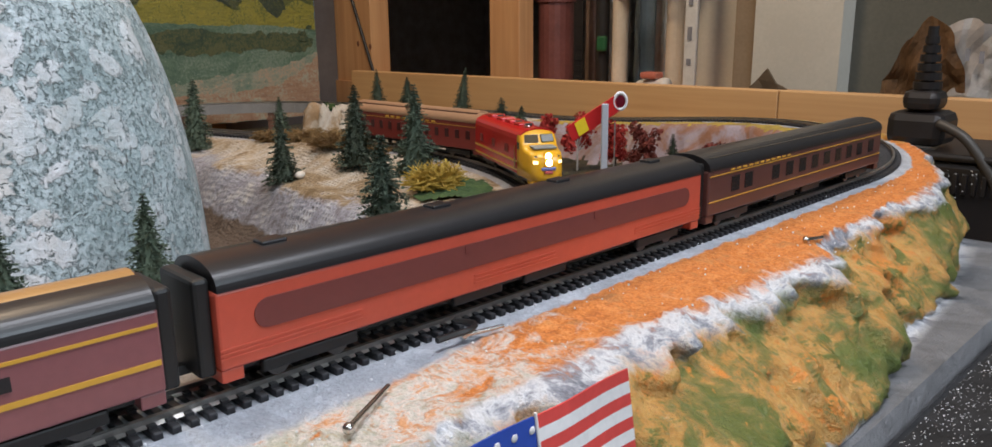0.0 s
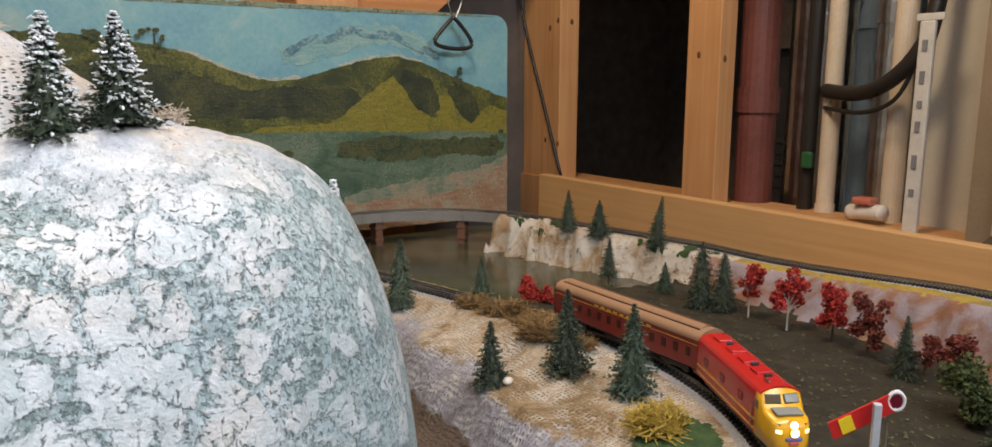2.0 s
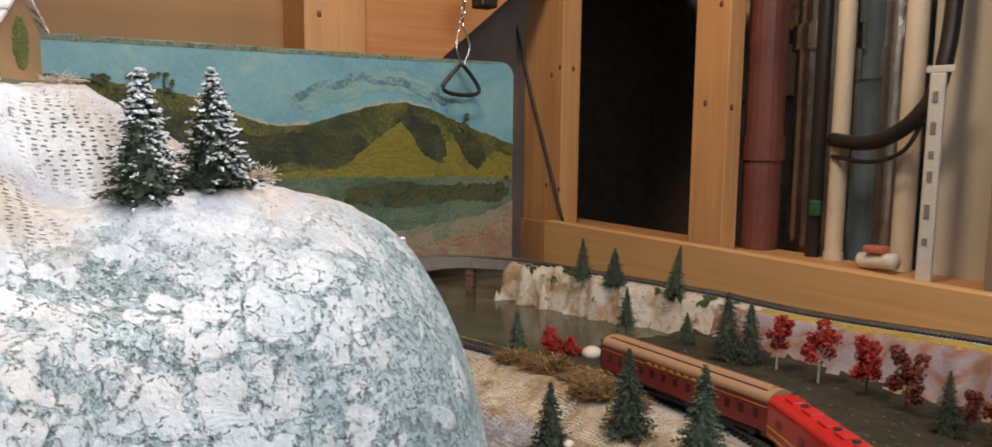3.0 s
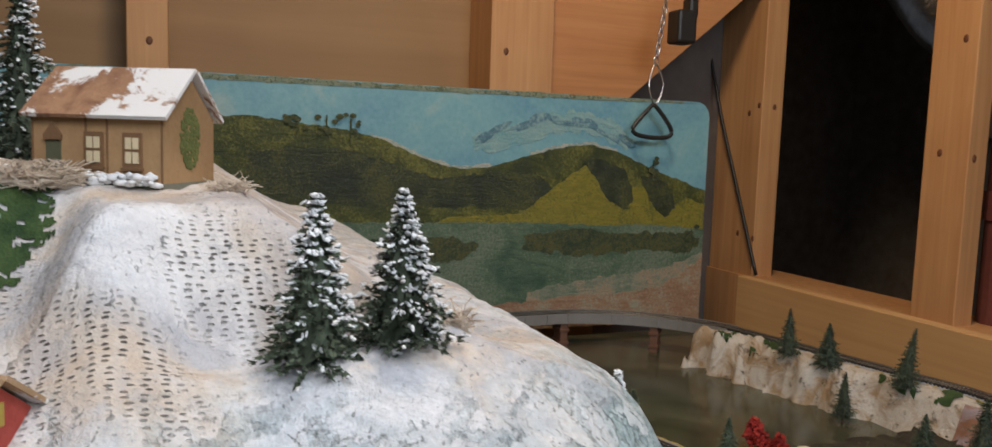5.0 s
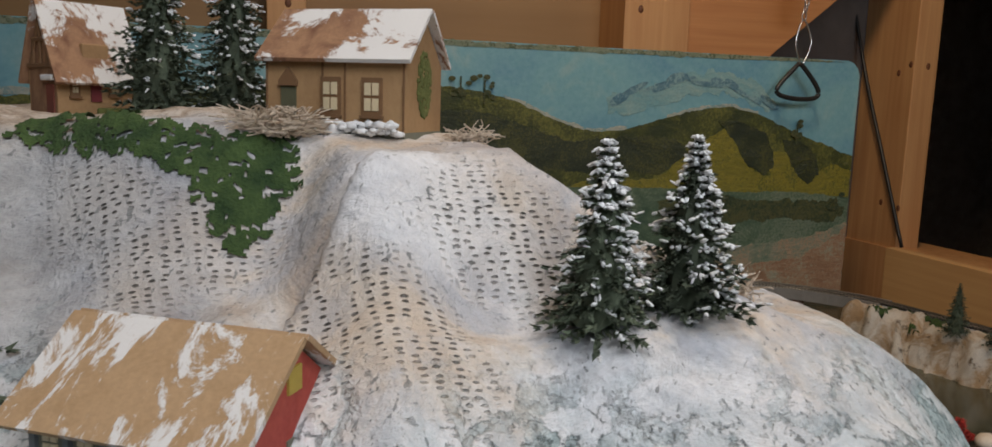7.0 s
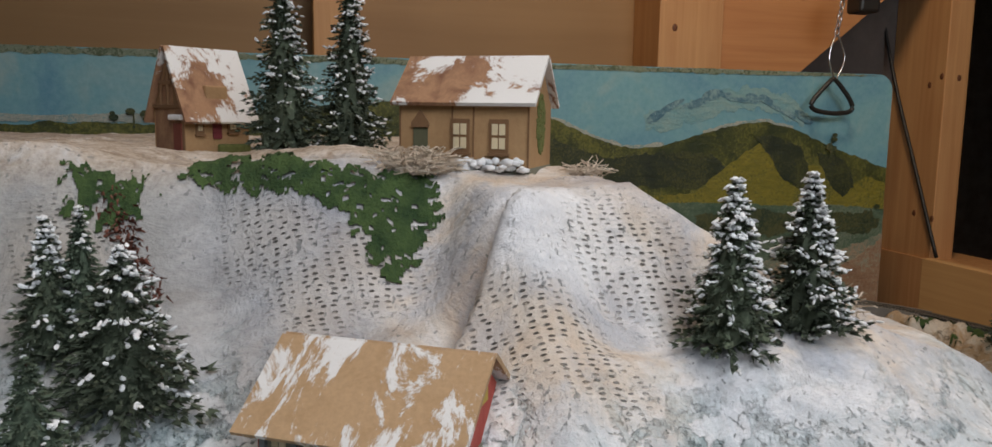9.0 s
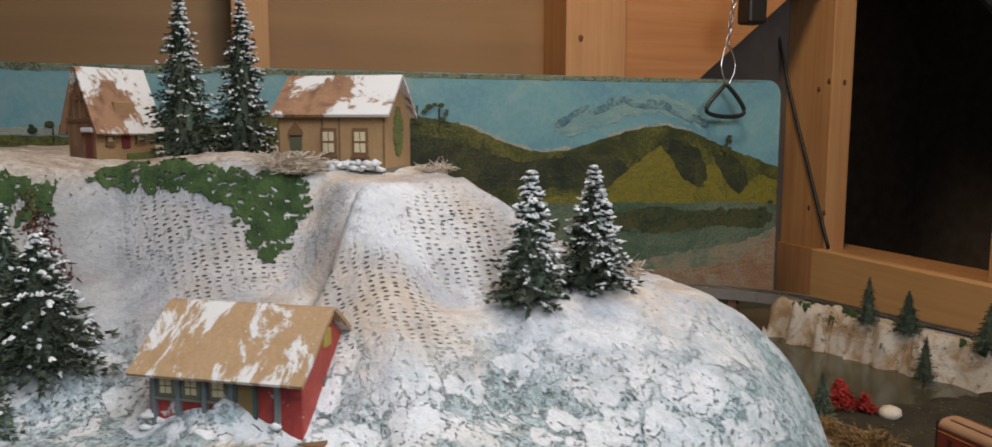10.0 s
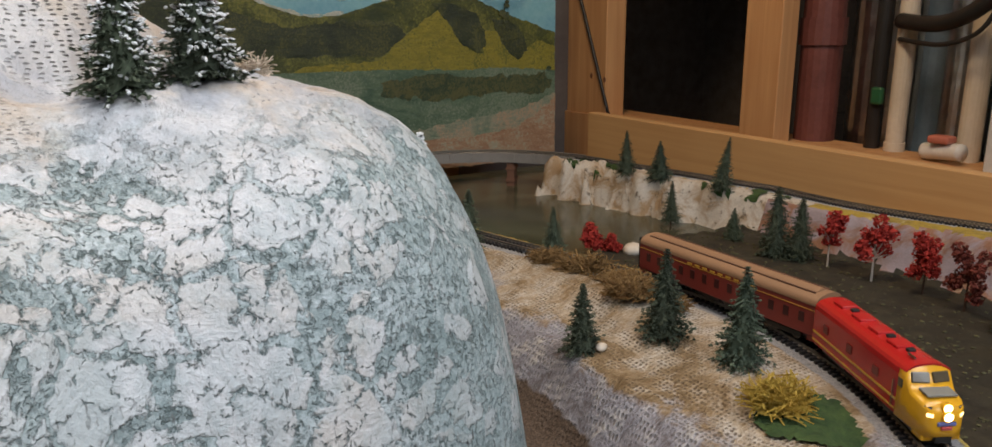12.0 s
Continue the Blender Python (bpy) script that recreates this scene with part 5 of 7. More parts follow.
def prism(profile, x0, x1):
    bm = bmesh.new()
    a = [bm.verts.new((x0, y, z)) for y, z in profile]
    b = [bm.verts.new((x1, y, z)) for y, z in profile]
    n = len(profile)
    for i in range(n):
        bm.faces.new((a[i], a[(i + 1) % n], b[(i + 1) % n], b[i]))
    bm.faces.new(a[::-1])
    bm.faces.new(b)
    bmesh.ops.recalc_face_normals(bm, faces=bm.faces)
    return bm


def truck(parent, x):
    ob = part("truck", boxed(x - 0.011, x + 0.011, -0.0058, 0.0058, 0.0026, 0.0058, 0.0006), M_UNDER, parent)
    for s in (-1, 1):
        part("side_frame", boxed(x - 0.012, x + 0.012, s * 0.0066 - 0.0009, s * 0.0066 + 0.0009, 0.0022, 0.0052, 0.0005), M_UNDER, ob)
    for dx in (-0.0075, 0.0075):
        for s in (-1, 1):
            bm = bmesh.new()
            rod(bm, (x + dx, s * 0.0042, 0.0029), (x + dx, s * 0.0056, 0.0029), 0.0029, None, 14)
            part("wheel", bm, M_WHEEL, ob)


def coach(name, label, length, side, roof, lining=(), windows=(), skirt=True, vents=0, window_mat=None, diaphragm=True, letters=None, fluted=False):
    ob = tagged(new(name), label, "railway coach", "coaches of the model trains")
    h = length / 2
    part("body", boxed(-h, h, -HW, HW, FLOOR, EAVE, 0.0006), side, ob)
    prof = roof_profile()
    part("roof", prism([(y * 1.02, z) for y, z in prof], -h + 0.0004, h - 0.0004), roof, ob)
    part("underframe", boxed(-h + 0.004, h - 0.004, -0.0062, 0.0062, 0.0040, FLOOR, 0.0004), M_UNDER, ob)
    for x in (-h * 0.18, h * 0.12):
        part("equipment_box", boxed(x - 0.009, x + 0.009, -0.0072, 0.0072, 0.0026, FLOOR, 0.0006), M_UNDER, ob)
    for x in (-h + 0.022, h - 0.022):
        truck(ob, x)
    if skirt:
        for x in (-h + 0.0025, h - 0.0025):
            part("end_step", boxed(x - 0.0024, x + 0.0024, -HW + 0.0004, HW - 0.0004, 0.0034, FLOOR, 0.0003), side, ob)
    if diaphragm:
        for s in (-1, 1):
            part("diaphragm", boxed(*sorted((s * h, s * (h + 0.0036))), -0.0078, 0.0078, 0.0050, 0.0256, 0.0009), M_UNDER, ob)
    for x in (-h - 0.0035, h + 0.0035):
        part("coupler", boxed(x - 0.0035, x + 0.0035, -0.0014, 0.0014, 0.0044, 0.0066, 0.0005), M_UNDER, ob)
    for s in (-1, 1):
        for z, t, m in lining:
            part("lining", boxed(-h + 0.0005, h - 0.0005, *sorted((s * HW, s * (HW + 0.00018))), z - t / 2, z + t / 2), m, ob)
        for x, z, w, hh in windows:
            part("window", boxed(x - w / 2, x + w / 2, *sorted((s * (HW - 0.0004), s * (HW + 0.00025))), z - hh / 2, z + hh / 2), window_mat or M_GLASS, ob)
    for k in range(vents):
        x = lerp(-h * 0.8, h * 0.8, k / max(1, vents - 1))
        part("roof_vent", boxed(x - 0.003, x + 0.003, -0.0022, 0.0022, TOP - 0.0008, TOP + 0.0007, 0.0004), roof, ob)
    return ob


def on_line(line, zf, i):
    x, y = line[i]
    t = line[min(i + 6, len(line) - 1)] - line[max(i - 6, 0)]
    return Matrix.Translation((x, y, zf(x, y) + 0.0002)) @ Matrix.Rotation(math.atan2(t[1], t[0]), 4, "Z")


def on_chord(line, zf, i, half):
    """Seats a vehicle with its two trucks on the line."""
    k = int(half / 0.0025)
    a, b = line[max(i - k, 0)], line[min(i + k, len(line) - 1)]
    x, y = (a[0] + b[0]) / 2, (a[1] + b[1]) / 2
    return Matrix.Translation((x, y, zf(x, y) + 0.0002)) @ Matrix.Rotation(math.atan2(b[1] - a[1], b[0] - a[0]), 4, "Z")


def at_y(y):
    return int((y + 0.40) / 0.0025)


# front train: maroon sleeper, orange-red baggage coach, brown coach
z_hi, z_lo = 0.0192, 0.0126
sleeper = coach("sleeper_coach", "maroon model sleeping coach with yellow lining and black roof", 0.170, M_MAROON, M_ROOFBLK, [(0.0196, 0.0007, M_GOLD), (0.0122, 0.0011, M_GOLD)], [(x, 0.0160, 0.0068, 0.0036) for x in (-0.066, -0.048, -0.030, -0.012, 0.006, 0.024, 0.042)] + [(0.058, 0.0160, 0.004, 0.0026)] + [(x, 0.0208, 0.0018, 0.0012) for x in (0.018, 0.024, 0.036, 0.041)])
# brownish reflection on the black roof, added as a bronze-coloured strip
part("roof_reflection", prism([(y * 0.62, z + 0.0004) for y, z in roof_profile()], -0.084, 0.084), gloss("bronze_reflection", (0.36, 0.19, 0.06), 0.35), sleeper)
for k in range(9):
    part("letter_bar", boxed(-0.055 + k * 0.0062, -0.0515 + k * 0.0062, -HW - 0.0003, -HW, 0.0206, 0.0219), M_GOLD, sleeper)
sleeper.matrix_basis = on_chord(OUTER, outer_z, at_y(0.001), 0.06)
baggage = coach("baggage_coach", "orange-red model baggage coach with a long brown window band", 0.178, M_ORANGERED, M_ROOFBLK, [], [], vents=4)
for s in (-1, 1):
    bm = bmesh.new()
    r, n = 0.0032, 8
    ring = [(-0.078 - r * math.sin(math.pi * k / n), 0.0162 + r * math.cos(math.pi * k / n)) for k in range(n + 1)] + [(0.078 + r * math.sin(math.pi * k / n), 0.0162 - r * math.cos(math.pi * k / n)) for k in range(n + 1)]
    f = [bm.verts.new((x, s * (HW + 0.0003), z)) for x, z in ring]
    b = [bm.verts.new((x, s * (HW - 0.0002), z)) for x, z in ring]
    bm.faces.new(f)
    for k in range(len(ring)):
        bm.faces.new((f[k], f[(k + 1) % len(ring)], b[(k + 1) % len(ring)], b[k]))
    bmesh.ops.recalc_face_normals(bm, faces=bm.faces)
    part("window_band", bm, M_BAND, baggage, "long brown band with round ends")
    for x in (-0.022, 0.030):
        part("grab_plate", boxed(x - 0.0012, x + 0.0012, *sorted((s * HW, s * (HW + 0.0005))), 0.0172, 0.0194), M_BAND, baggage)
    for z in (0.0086, 0.0096, 0.0106):
        for x0, x1 in ((-0.089, -0.055), (-0.02, 0.012), (0.05, 0.089)):
            part("rivet_strip", boxed(x0, x1, *sorted((s * HW, s * (HW + 0.00016))), z - 0.0002, z + 0.0002), M_ORANGERED, baggage)
baggage.matrix_basis = on_chord(OUTER, outer_z, at_y(0.186), 0.065)
diner = coach("parlour_coach", "dark brown model coach with two fine gold lines", 0.162, M_BROWN, M_ROOFBLK, [(0.0112, 0.00035, M_GOLD), (0.0206, 0.00035, M_GOLD)], [(x, 0.0162, 0.0058, 0.0056) for x in (-0.062, -0.052, -0.030, -0.018, -0.006, 0.006, 0.018, 0.030, 0.042, 0.054, 0.068)])
for k in range(11):
    part("letter_bar", boxed(-0.066 + k * 0.0045, -0.0632 + k * 0.0045, -HW - 0.0003, -HW, 0.0213, 0.0220), M_GOLD, diner)
for k in range(3):
    part("roof_line", boxed(-0.078, 0.078, -0.0075 + k * 0.0016, -0.0068 + k * 0.0016, 0.0262 + 0.0005 * k, 0.0268 + 0.0005 * k), M_CHROME, diner)
diner.matrix_basis = on_chord(OUTER, outer_z, at_y(0.362), 0.058)

# rear train on the inner loop: heavyweight coach and streamlined diesel
heavy = coach("heavyweight_coach", "oxide-red model coach with a tan roof", 0.142, M_BOXRED, M_TAN, [(0.0200, 0.0003, M_GOLD)], [(x, 0.0150, 0.0036, 0.0052) for x in [-0.062 + 0.0103 * k for k in range(13)]], vents=0, window_mat=gloss("shadowed_pane", (0.05, 0.012, 0.012), 0.3))
part("clerestory", prism([(y * 0.5, z + 0.0012) for y, z in roof_profile()], -0.066, 0.066), M_TAN, heavy)
for s in (-1, 1):
    part("roof_rib", boxed(-0.066, 0.066, s * 0.0052 - 0.0004, s * 0.0052 + 0.0004, 0.0268, 0.0282), gloss("brown_roof_rib", (0.12, 0.06, 0.04), 0.5), heavy)
    for k in range(9):
        part("letter_bar", boxed(-0.030 + k * 0.0064, -0.0262 + k * 0.0064, *sorted((s * HW, s * (HW + 0.0003))), 0.0206, 0.0217), M_GOLD, heavy)


def inner_at(x):
    return next(i for i in range(len(INNER)) if INNER[i, 0] < x)


heavy.matrix_basis = on_chord(INNER, flat_in, inner_at(-0.338), 0.045) @ Matrix.Diagonal((0.90, 0.94, 0.94, 1))


def loft(sections):
    """Skin through cross-sections of equal length."""
    bm = bmesh.new()
    rings = [[bm.verts.new(p) for p in s] for s in sections]
    n = len(rings[0])
    for a, b in zip(rings, rings[1:]):
        for k in range(n):
            bm.faces.new((a[k], a[(k + 1) % n], b[(k + 1) % n], b[k]))
    bm.faces.new(rings[0][::-1])
    bm.faces.new(rings[-1])
    bmesh.ops.recalc_face_normals(bm, faces=bm.faces)
    return bm


def section(x, hw, z0, ze, zt, n=12):
    """Body cross-section at x: flat sides to the eave, rounded roof."""
    pts = [(x, -hw, z0), (x, -hw, lerp(z0, ze, 0.5))]
    pts += [(x, -hw * math.cos(math.pi * k / n), ze + (zt - ze) * math.sin(math.pi * k / n) ** 0.75) for k in range(n + 1)]
    return pts + [(x, hw, lerp(z0, ze, 0.5)), (x, hw, z0)]


loco = tagged(new("diesel_locomotive"), "red and yellow streamlined model diesel with lit headlamps", "locomotive")
part("hood", loft([section(-0.050, HW, 0.0055, 0.0232, 0.0290), section(-0.020, HW, 0.0055, 0.0232, 0.0290), section(0.0295, HW, 0.0055, 0.0232, 0.0290)]), M_RED, loco, "glossy red body", smooth=False)
cab = part("cab", loft([section(0.0297, HW + 0.0002, 0.0050, 0.0234, 0.0292), section(0.0335, HW + 0.0002, 0.0050, 0.0232, 0.0290), section(0.0362, HW, 0.0050, 0.0205, 0.0232), section(0.0385, HW * 0.99, 0.0050, 0.0178, 0.0203), section(0.0440, HW * 0.94, 0.0046, 0.0168, 0.0196), section(0.0472, HW * 0.84, 0.0042, 0.0152, 0.0182), section(0.0492, HW * 0.66, 0.0042, 0.0130, 0.0158), section(0.0500, HW * 0.42, 0.0046, 0.0105, 0.0126)]), M_YELLOW, loco, "yellow cab and rounded nose", smooth=True)
part("cab_roof", prism([(y * 1.03, z + 0.0011) for y, z in roof_profile() if abs(y) < HW * 0.97], 0.0285, 0.0338), M_RED, loco)
for s in (-1, 1):
    wm = Matrix.Translation((0.0355, s * 0.0042, 0.0240)) @ Matrix.Rotation(radians(s * 8), 4, "Z") @ Matrix.Rotation(radians(-28), 4, "Y")
    part("windscreen", boxed(-0.0006, 0.0008, -0.0036, 0.0036, -0.0024, 0.0022, 0.0005, wm), M_TINT, cab)
    part("number_box", boxed(-0.0012, 0.0012, -0.0016, 0.0016, -0.0011, 0.0011, 0.0003, Matrix.Translation((0.0465, s * 0.0062, 0.0158)) @ Matrix.Rotation(radians(s * 38), 4, "Z")), M_CHROME, cab)
    part("side_window", boxed(0.0302, 0.0335, *sorted((s * HW, s * (HW + 0.0005))), 0.0185, 0.0222), M_TINT, cab)
    part("side_stripe", boxed(-0.0495, 0.0294, *sorted((s * HW, s * (HW + 0.0003))), 0.0112, 0.0122), M_GOLD, loco)
    part("side_stripe", boxed(-0.0495, 0.0294, *sorted((s * HW, s * (HW + 0.0003))), 0.0070, 0.0078), M_GOLD, loco)
    for x in (-0.036, -0.012, 0.012):
        part("porthole", boxed(x - 0.0025, x + 0.0025, *sorted((s * HW, s * (HW + 0.0004))), 0.0150, 0.0190, 0.0004), M_BOXRED, loco)
    part("handrail", boxed(0.027, 0.0275, *sorted((s * HW, s * (HW + 0.0009))), 0.008, 0.020), M_CHROME, loco)
part("anti_glare_panel", boxed(0.0385, 0.0456, -0.0062, 0.0062, 0.0197, 0.0207, 0.0004, Matrix.Translation((0, 0, 0.0002)) @ Matrix.Translation((0.042, 0, 0.02)) @ Matrix.Rotation(radians(4), 4, "Y") @ Matrix.Translation((-0.042, 0, -0.02))), M_GREYP, cab)


def lamp_glow(name, colour, power):
    m, nt, bsdf, nodes, links = node_mat(name)
    bsdf.inputs["Base Color"].default_value = (*colour, 1)
    bsdf.inputs["Emission Color"].default_value = (*colour, 1)
    bsdf.inputs["Emission Strength"].default_value = power
    return m


M_LAMP = lamp_glow("lit_headlamp", (1.0, 0.80, 0.42), 9)
M_LAMP2 = lamp_glow("lit_number_board", (1.0, 0.72, 0.30), 2.5)
for z, r in ((0.0168, 0.0016), (0.0135, 0.0017)):
    bm = bmesh.new()
    rod(bm, (0.0478 if z > 0.015 else 0.0494, 0, z), (0.0500 if z > 0.015 else 0.0512, 0, z), r, None, 16)
    hl = part("headlamp", bm, M_LAMP, cab, "glowing headlamp")
    bm = bmesh.new()
    rod(bm, (0.0474 if z > 0.015 else 0.0490, 0, z), (0.0496 if z > 0.015 else 0.0508, 0, z), r + 0.0006, None, 16)
    part("lamp_rim", bm, M_YELLOW, cab)
for s in (-1, 1):
    part("marker_light", boxed(-0.0009, 0.0013, -0.0013, 0.0013, -0.0008, 0.0008, 0.0002, Matrix.Translation((0.0480, s * 0.0058, 0.0136)) @ Matrix.Rotation(radians(s * 40), 4, "Z")), M_LAMP2, cab)
part("nose_crest", boxed(0.0492, 0.0507, -0.0038, 0.0038, 0.0094, 0.0112, 0.0005), plain("crest_blue", (0.12, 0.14, 0.35), 0.3), cab, "blue and white winged crest")
part("nose_crest", boxed(0.0494, 0.0510, -0.0022, 0.0022, 0.0078, 0.0092, 0.0004), plain("crest_red", (0.5, 0.08, 0.07), 0.3), cab, "red lower crest")
part("pilot", boxed(0.0400, 0.0478, -0.0080, 0.0080, 0.0016, 0.0050, 0.0008), M_YELLOW, loco)
part("coupler_pocket", boxed(0.0470, 0.0496, -0.0034, 0.0034, 0.0014, 0.0050, 0.0004), M_UNDER, loco)
part("underframe", boxed(-0.046, 0.038, -0.0064, 0.0064, 0.0030, 0.0056, 0.0004), M_UNDER, loco)
for x in (-0.031, 0.029):
    truck(loco, x)
for x in (-0.038, -0.020, -0.004, 0.012):
    part("roof_fan", boxed(x - 0.0045, x + 0.0045, -0.0042, 0.0042, 0.0284, 0.0299, 0.0006), M_RED, loco)
for x in (-0.029, 0.004, 0.020):
    part("exhaust_stack", boxed(x - 0.0012, x + 0.0012, -0.0018, 0.0018, 0.0286, 0.0302, 0.0004), M_UNDER, loco)
part("horn", boxed(0.024, 0.030, -0.004, -0.003, 0.0292, 0.0302, 0.0003), M_CHROME, loco)
loco.matrix_basis = on_chord(INNER, flat_in, inner_at(-0.230), 0.028) @ Matrix.Rotation(math.pi, 4, "Z") @ Matrix.Diagonal((0.88, 0.94, 0.92, 1))
# ---- houses ----
def snowy(name, base, dark, cover, scale=60, drift=0.0, stretch=1.0):
    """Card roof with brushed-on white snow."""
    m, nt, bsdf, nodes, links = node_mat(name)
    vec = coords(nodes)
    run = nodes.new("ShaderNodeMapping")
    run.inputs["Scale"].default_value = (1, stretch, stretch)
    links.new(vec, run.inputs[0])
    a = noise_tex(nodes, links, run.outputs[0], scale, 9, 0.72, 0.5)
    b = noise_tex(nodes, links, vec, scale * 1.4, 4, 0.6, 1.0)
    f = noise_tex(nodes, links, vec, 900, 3)
    col = mix(nodes, links, ramp(nodes, links, b, [(0.44, (0, 0, 0)), (0.70, (1, 1, 1))]), base, dark)
    col = mix(nodes, links, 0.3, col, ramp(nodes, links, f, [(0.35, (0.6, 0.6, 0.6)), (0.65, (1, 1, 1))]), "MULTIPLY")
    sep = nodes.new("ShaderNodeSeparateXYZ")
    links.new(vec, sep.inputs[0])
    a = calc(nodes, links, "ADD", a, calc(nodes, links, "MULTIPLY", sep.outputs[0], drift))
    snow = ramp(nodes, links, a, [(cover - 0.02, (0, 0, 0)), (cover + 0.02, (1, 1, 1))])
    col = mix(nodes, links, snow, col, (0.70, 0.69, 0.68))
    links.new(col, bsdf.inputs["Base Color"])
    bsdf.inputs["Roughness"].default_value = 0.8
    bump(nodes, links, bsdf, calc(nodes, links, "ADD", snow, calc(nodes, links, "MULTIPLY", f, 0.3)), 0.4, 0.0006)
    return m


M_CARD = surface("tan_card_wall", (0.30, 0.175, 0.08), (0.39, 0.24, 0.115), 60, 700, 0.8)
M_CARDDK = plain("brown_card_trim", (0.17, 0.09, 0.04), 0.8)
M_ROOF_A = snowy("snowy_tan_roof", (0.36, 0.20, 0.11), (0.16, 0.07, 0.04), 0.49, 50, 3.5)
M_ROOF_C = snowy("snowy_card_roof", (0.44, 0.29, 0.16), (0.39, 0.25, 0.13), 0.535, 95, stretch=0.45)
M_BARNRED = snowy("snowy_red_wall", (0.38, 0.045, 0.035), (0.20, 0.03, 0.03), 0.60, 110)
M_BARNSIDE = surface("red_barn_side", (0.32, 0.04, 0.03), (0.46, 0.08, 0.055), 90, 700, 0.7)
M_PANE = plain("cream_window_pane", (0.62, 0.52, 0.34), 0.4)
M_DOOR = plain("dark_green_door", (0.09, 0.09, 0.05), 0.7)
M_IVY = surface("painted_ivy", (0.07, 0.09, 0.02), (0.16, 0.17, 0.05), 150, 900, 0.9)
M_SNOWBIT = surface("white_snow_paste", (0.62, 0.62, 0.62), (0.82, 0.82, 0.82), 90, 700, 0.7, 0, 0.8, 0.001)
M_STONE = plain("grey_green_plinth", (0.16, 0.16, 0.12), 0.8)


def gable_wall(x, w, h, top, t=0.0008):
    """An end wall with its gable, across y, at x."""
    bm = bmesh.new()
    ring = [(-w, 0), (w, 0), (w, h), (0, top), (-w, h)]
    a = [bm.verts.new((x - t / 2, y, z)) for y, z in ring]
    b = [bm.verts.new((x + t / 2, y, z)) for y, z in ring]
    bm.faces.new(a[::-1])
    bm.faces.new(b)
    for k in range(5):
        bm.faces.new((a[k], a[(k + 1) % 5], b[(k + 1) % 5], b[k]))
    bmesh.ops.recalc_face_normals(bm, faces=bm.faces)
    return bm


def roof_slab(l, w, h, top, side, over, t=0.0011):
    """One roof slope with its overhang; side -1 is the front."""
    n = Vector((0, side * (top - h), w)).normalized()
    run = Vector((0, side * w, h - top)) * (1 + over)
    bm = bmesh.new()
    p = [Vector((x, 0, top)) + d for x in (-l, l) for d in (Vector(), run)]
    lo = [bm.verts.new(v + n * 0.0003) for v in p]
    hi = [bm.verts.new(v + n * (0.0003 + t)) for v in p]
    for f in ((0, 1, 3, 2),):
        bm.faces.new([hi[k] for k in f])
        bm.faces.new([lo[k] for k in f[::-1]])
    for a, b in ((0, 1), (1, 3), (3, 2), (2, 0)):
        bm.faces.new((hi[a], lo[a], lo[b], hi[b]))
    bmesh.ops.recalc_face_normals(bm, faces=bm.faces)
    return bm


def window(parent, x, z, w, h, y, side=-1, frame_mat=None):
    fr = part("window", boxed(x - w / 2 - 0.0009, x + w / 2 + 0.0009, *sorted((y, y + side * 0.0006)), z - h / 2 - 0.0009, z + h / 2 + 0.0009), frame_mat or M_CARDDK, parent)
    for i in (-1, 1):
        for j in (-1, 1):
            part("pane", boxed(x + i * w / 4 - w / 5, x + i * w / 4 + w / 5, *sorted((y + side * 0.0005, y + side * 0.0009)), z + j * h / 4 - h / 5, z + j * h / 4 + h / 5), M_PANE, fr)
    part("sill", boxed(x - w / 2 - 0.0013, x + w / 2 + 0.0013, *sorted((y, y + side * 0.0013)), z - h / 2 - 0.0015, z - h / 2 - 0.0008), frame_mat or M_CARDDK, fr)


def house(name, label, l, w, h, top, wall, roof, over=0.22, end=None):
    """Local frame: length along x, front at -y, base at z = 0."""
    ob = tagged(new(name), label, "model house")
    part("front_wall", boxed(-l, l, -w, -w + 0.0008, 0, h), wall, ob)
    part("back_wall", boxed(-l, l, w - 0.0008, w, 0, h), wall, ob)
    for x in (-l + 0.0004, l - 0.0004):
        part("end_wall", gable_wall(x, w - 0.0009, h, top - 0.0004), end or wall, ob)
    for s in (-1, 1):
        part("roof_slope", roof_slab(l + 0.0028, w, h, top, s, over), roof, ob)
    return ob


def seat(x, y, z, dx, dy):
    """The pose of a house whose length runs along (dx, dy)."""
    return Matrix.Translation((x, y, z)) @ Matrix.Rotation(math.atan2(dy, dx), 4, "Z")


# cottage on the summit
ca = house("cottage", "tan card cottage with a snow-dusted roof and two windows", 0.0245, 0.0165, 0.0192, 0.0312, M_CARD, M_ROOF_A, 0.12)
part("plinth", boxed(-0.0248, 0.0248, -0.0168, 0.0168, -0.006, 0.0016), M_STONE, ca)
for x in (-0.001, 0.0135):
    window(ca, x, 0.0100, 0.0054, 0.0074, -0.0165)
dr = part("door", boxed(-0.0190, -0.0135, -0.0171, -0.0165, 0.0012, 0.0120), M_DOOR, ca)
part("door_frame", boxed(-0.0195, -0.0130, -0.0178, -0.0165, 0.0122, 0.0134), M_CARDDK, ca)
bm = bmesh.new()
v = [bm.verts.new(p) for p in ((-0.0197, -0.0176, 0.0134), (-0.0128, -0.0176, 0.0134), (-0.0162, -0.0176, 0.0168), (-0.0197, -0.0165, 0.0134), (-0.0128, -0.0165, 0.0134), (-0.0162, -0.0165, 0.0168))]
for f in ((0, 1, 2), (3, 5, 4), (0, 2, 5, 3), (1, 4, 5, 2)):
    bm.faces.new([v[k] for k in f])
part("door_pediment", bm, M_CARDDK, ca)
for x in (-0.0243, -0.0040, 0.0040, 0.0243):
    part("corner_trim", boxed(x - 0.0003, x + 0.0003, -0.0169, -0.0165, 0.0016, 0.0188), M_CARDDK, ca)
bm = bmesh.new()
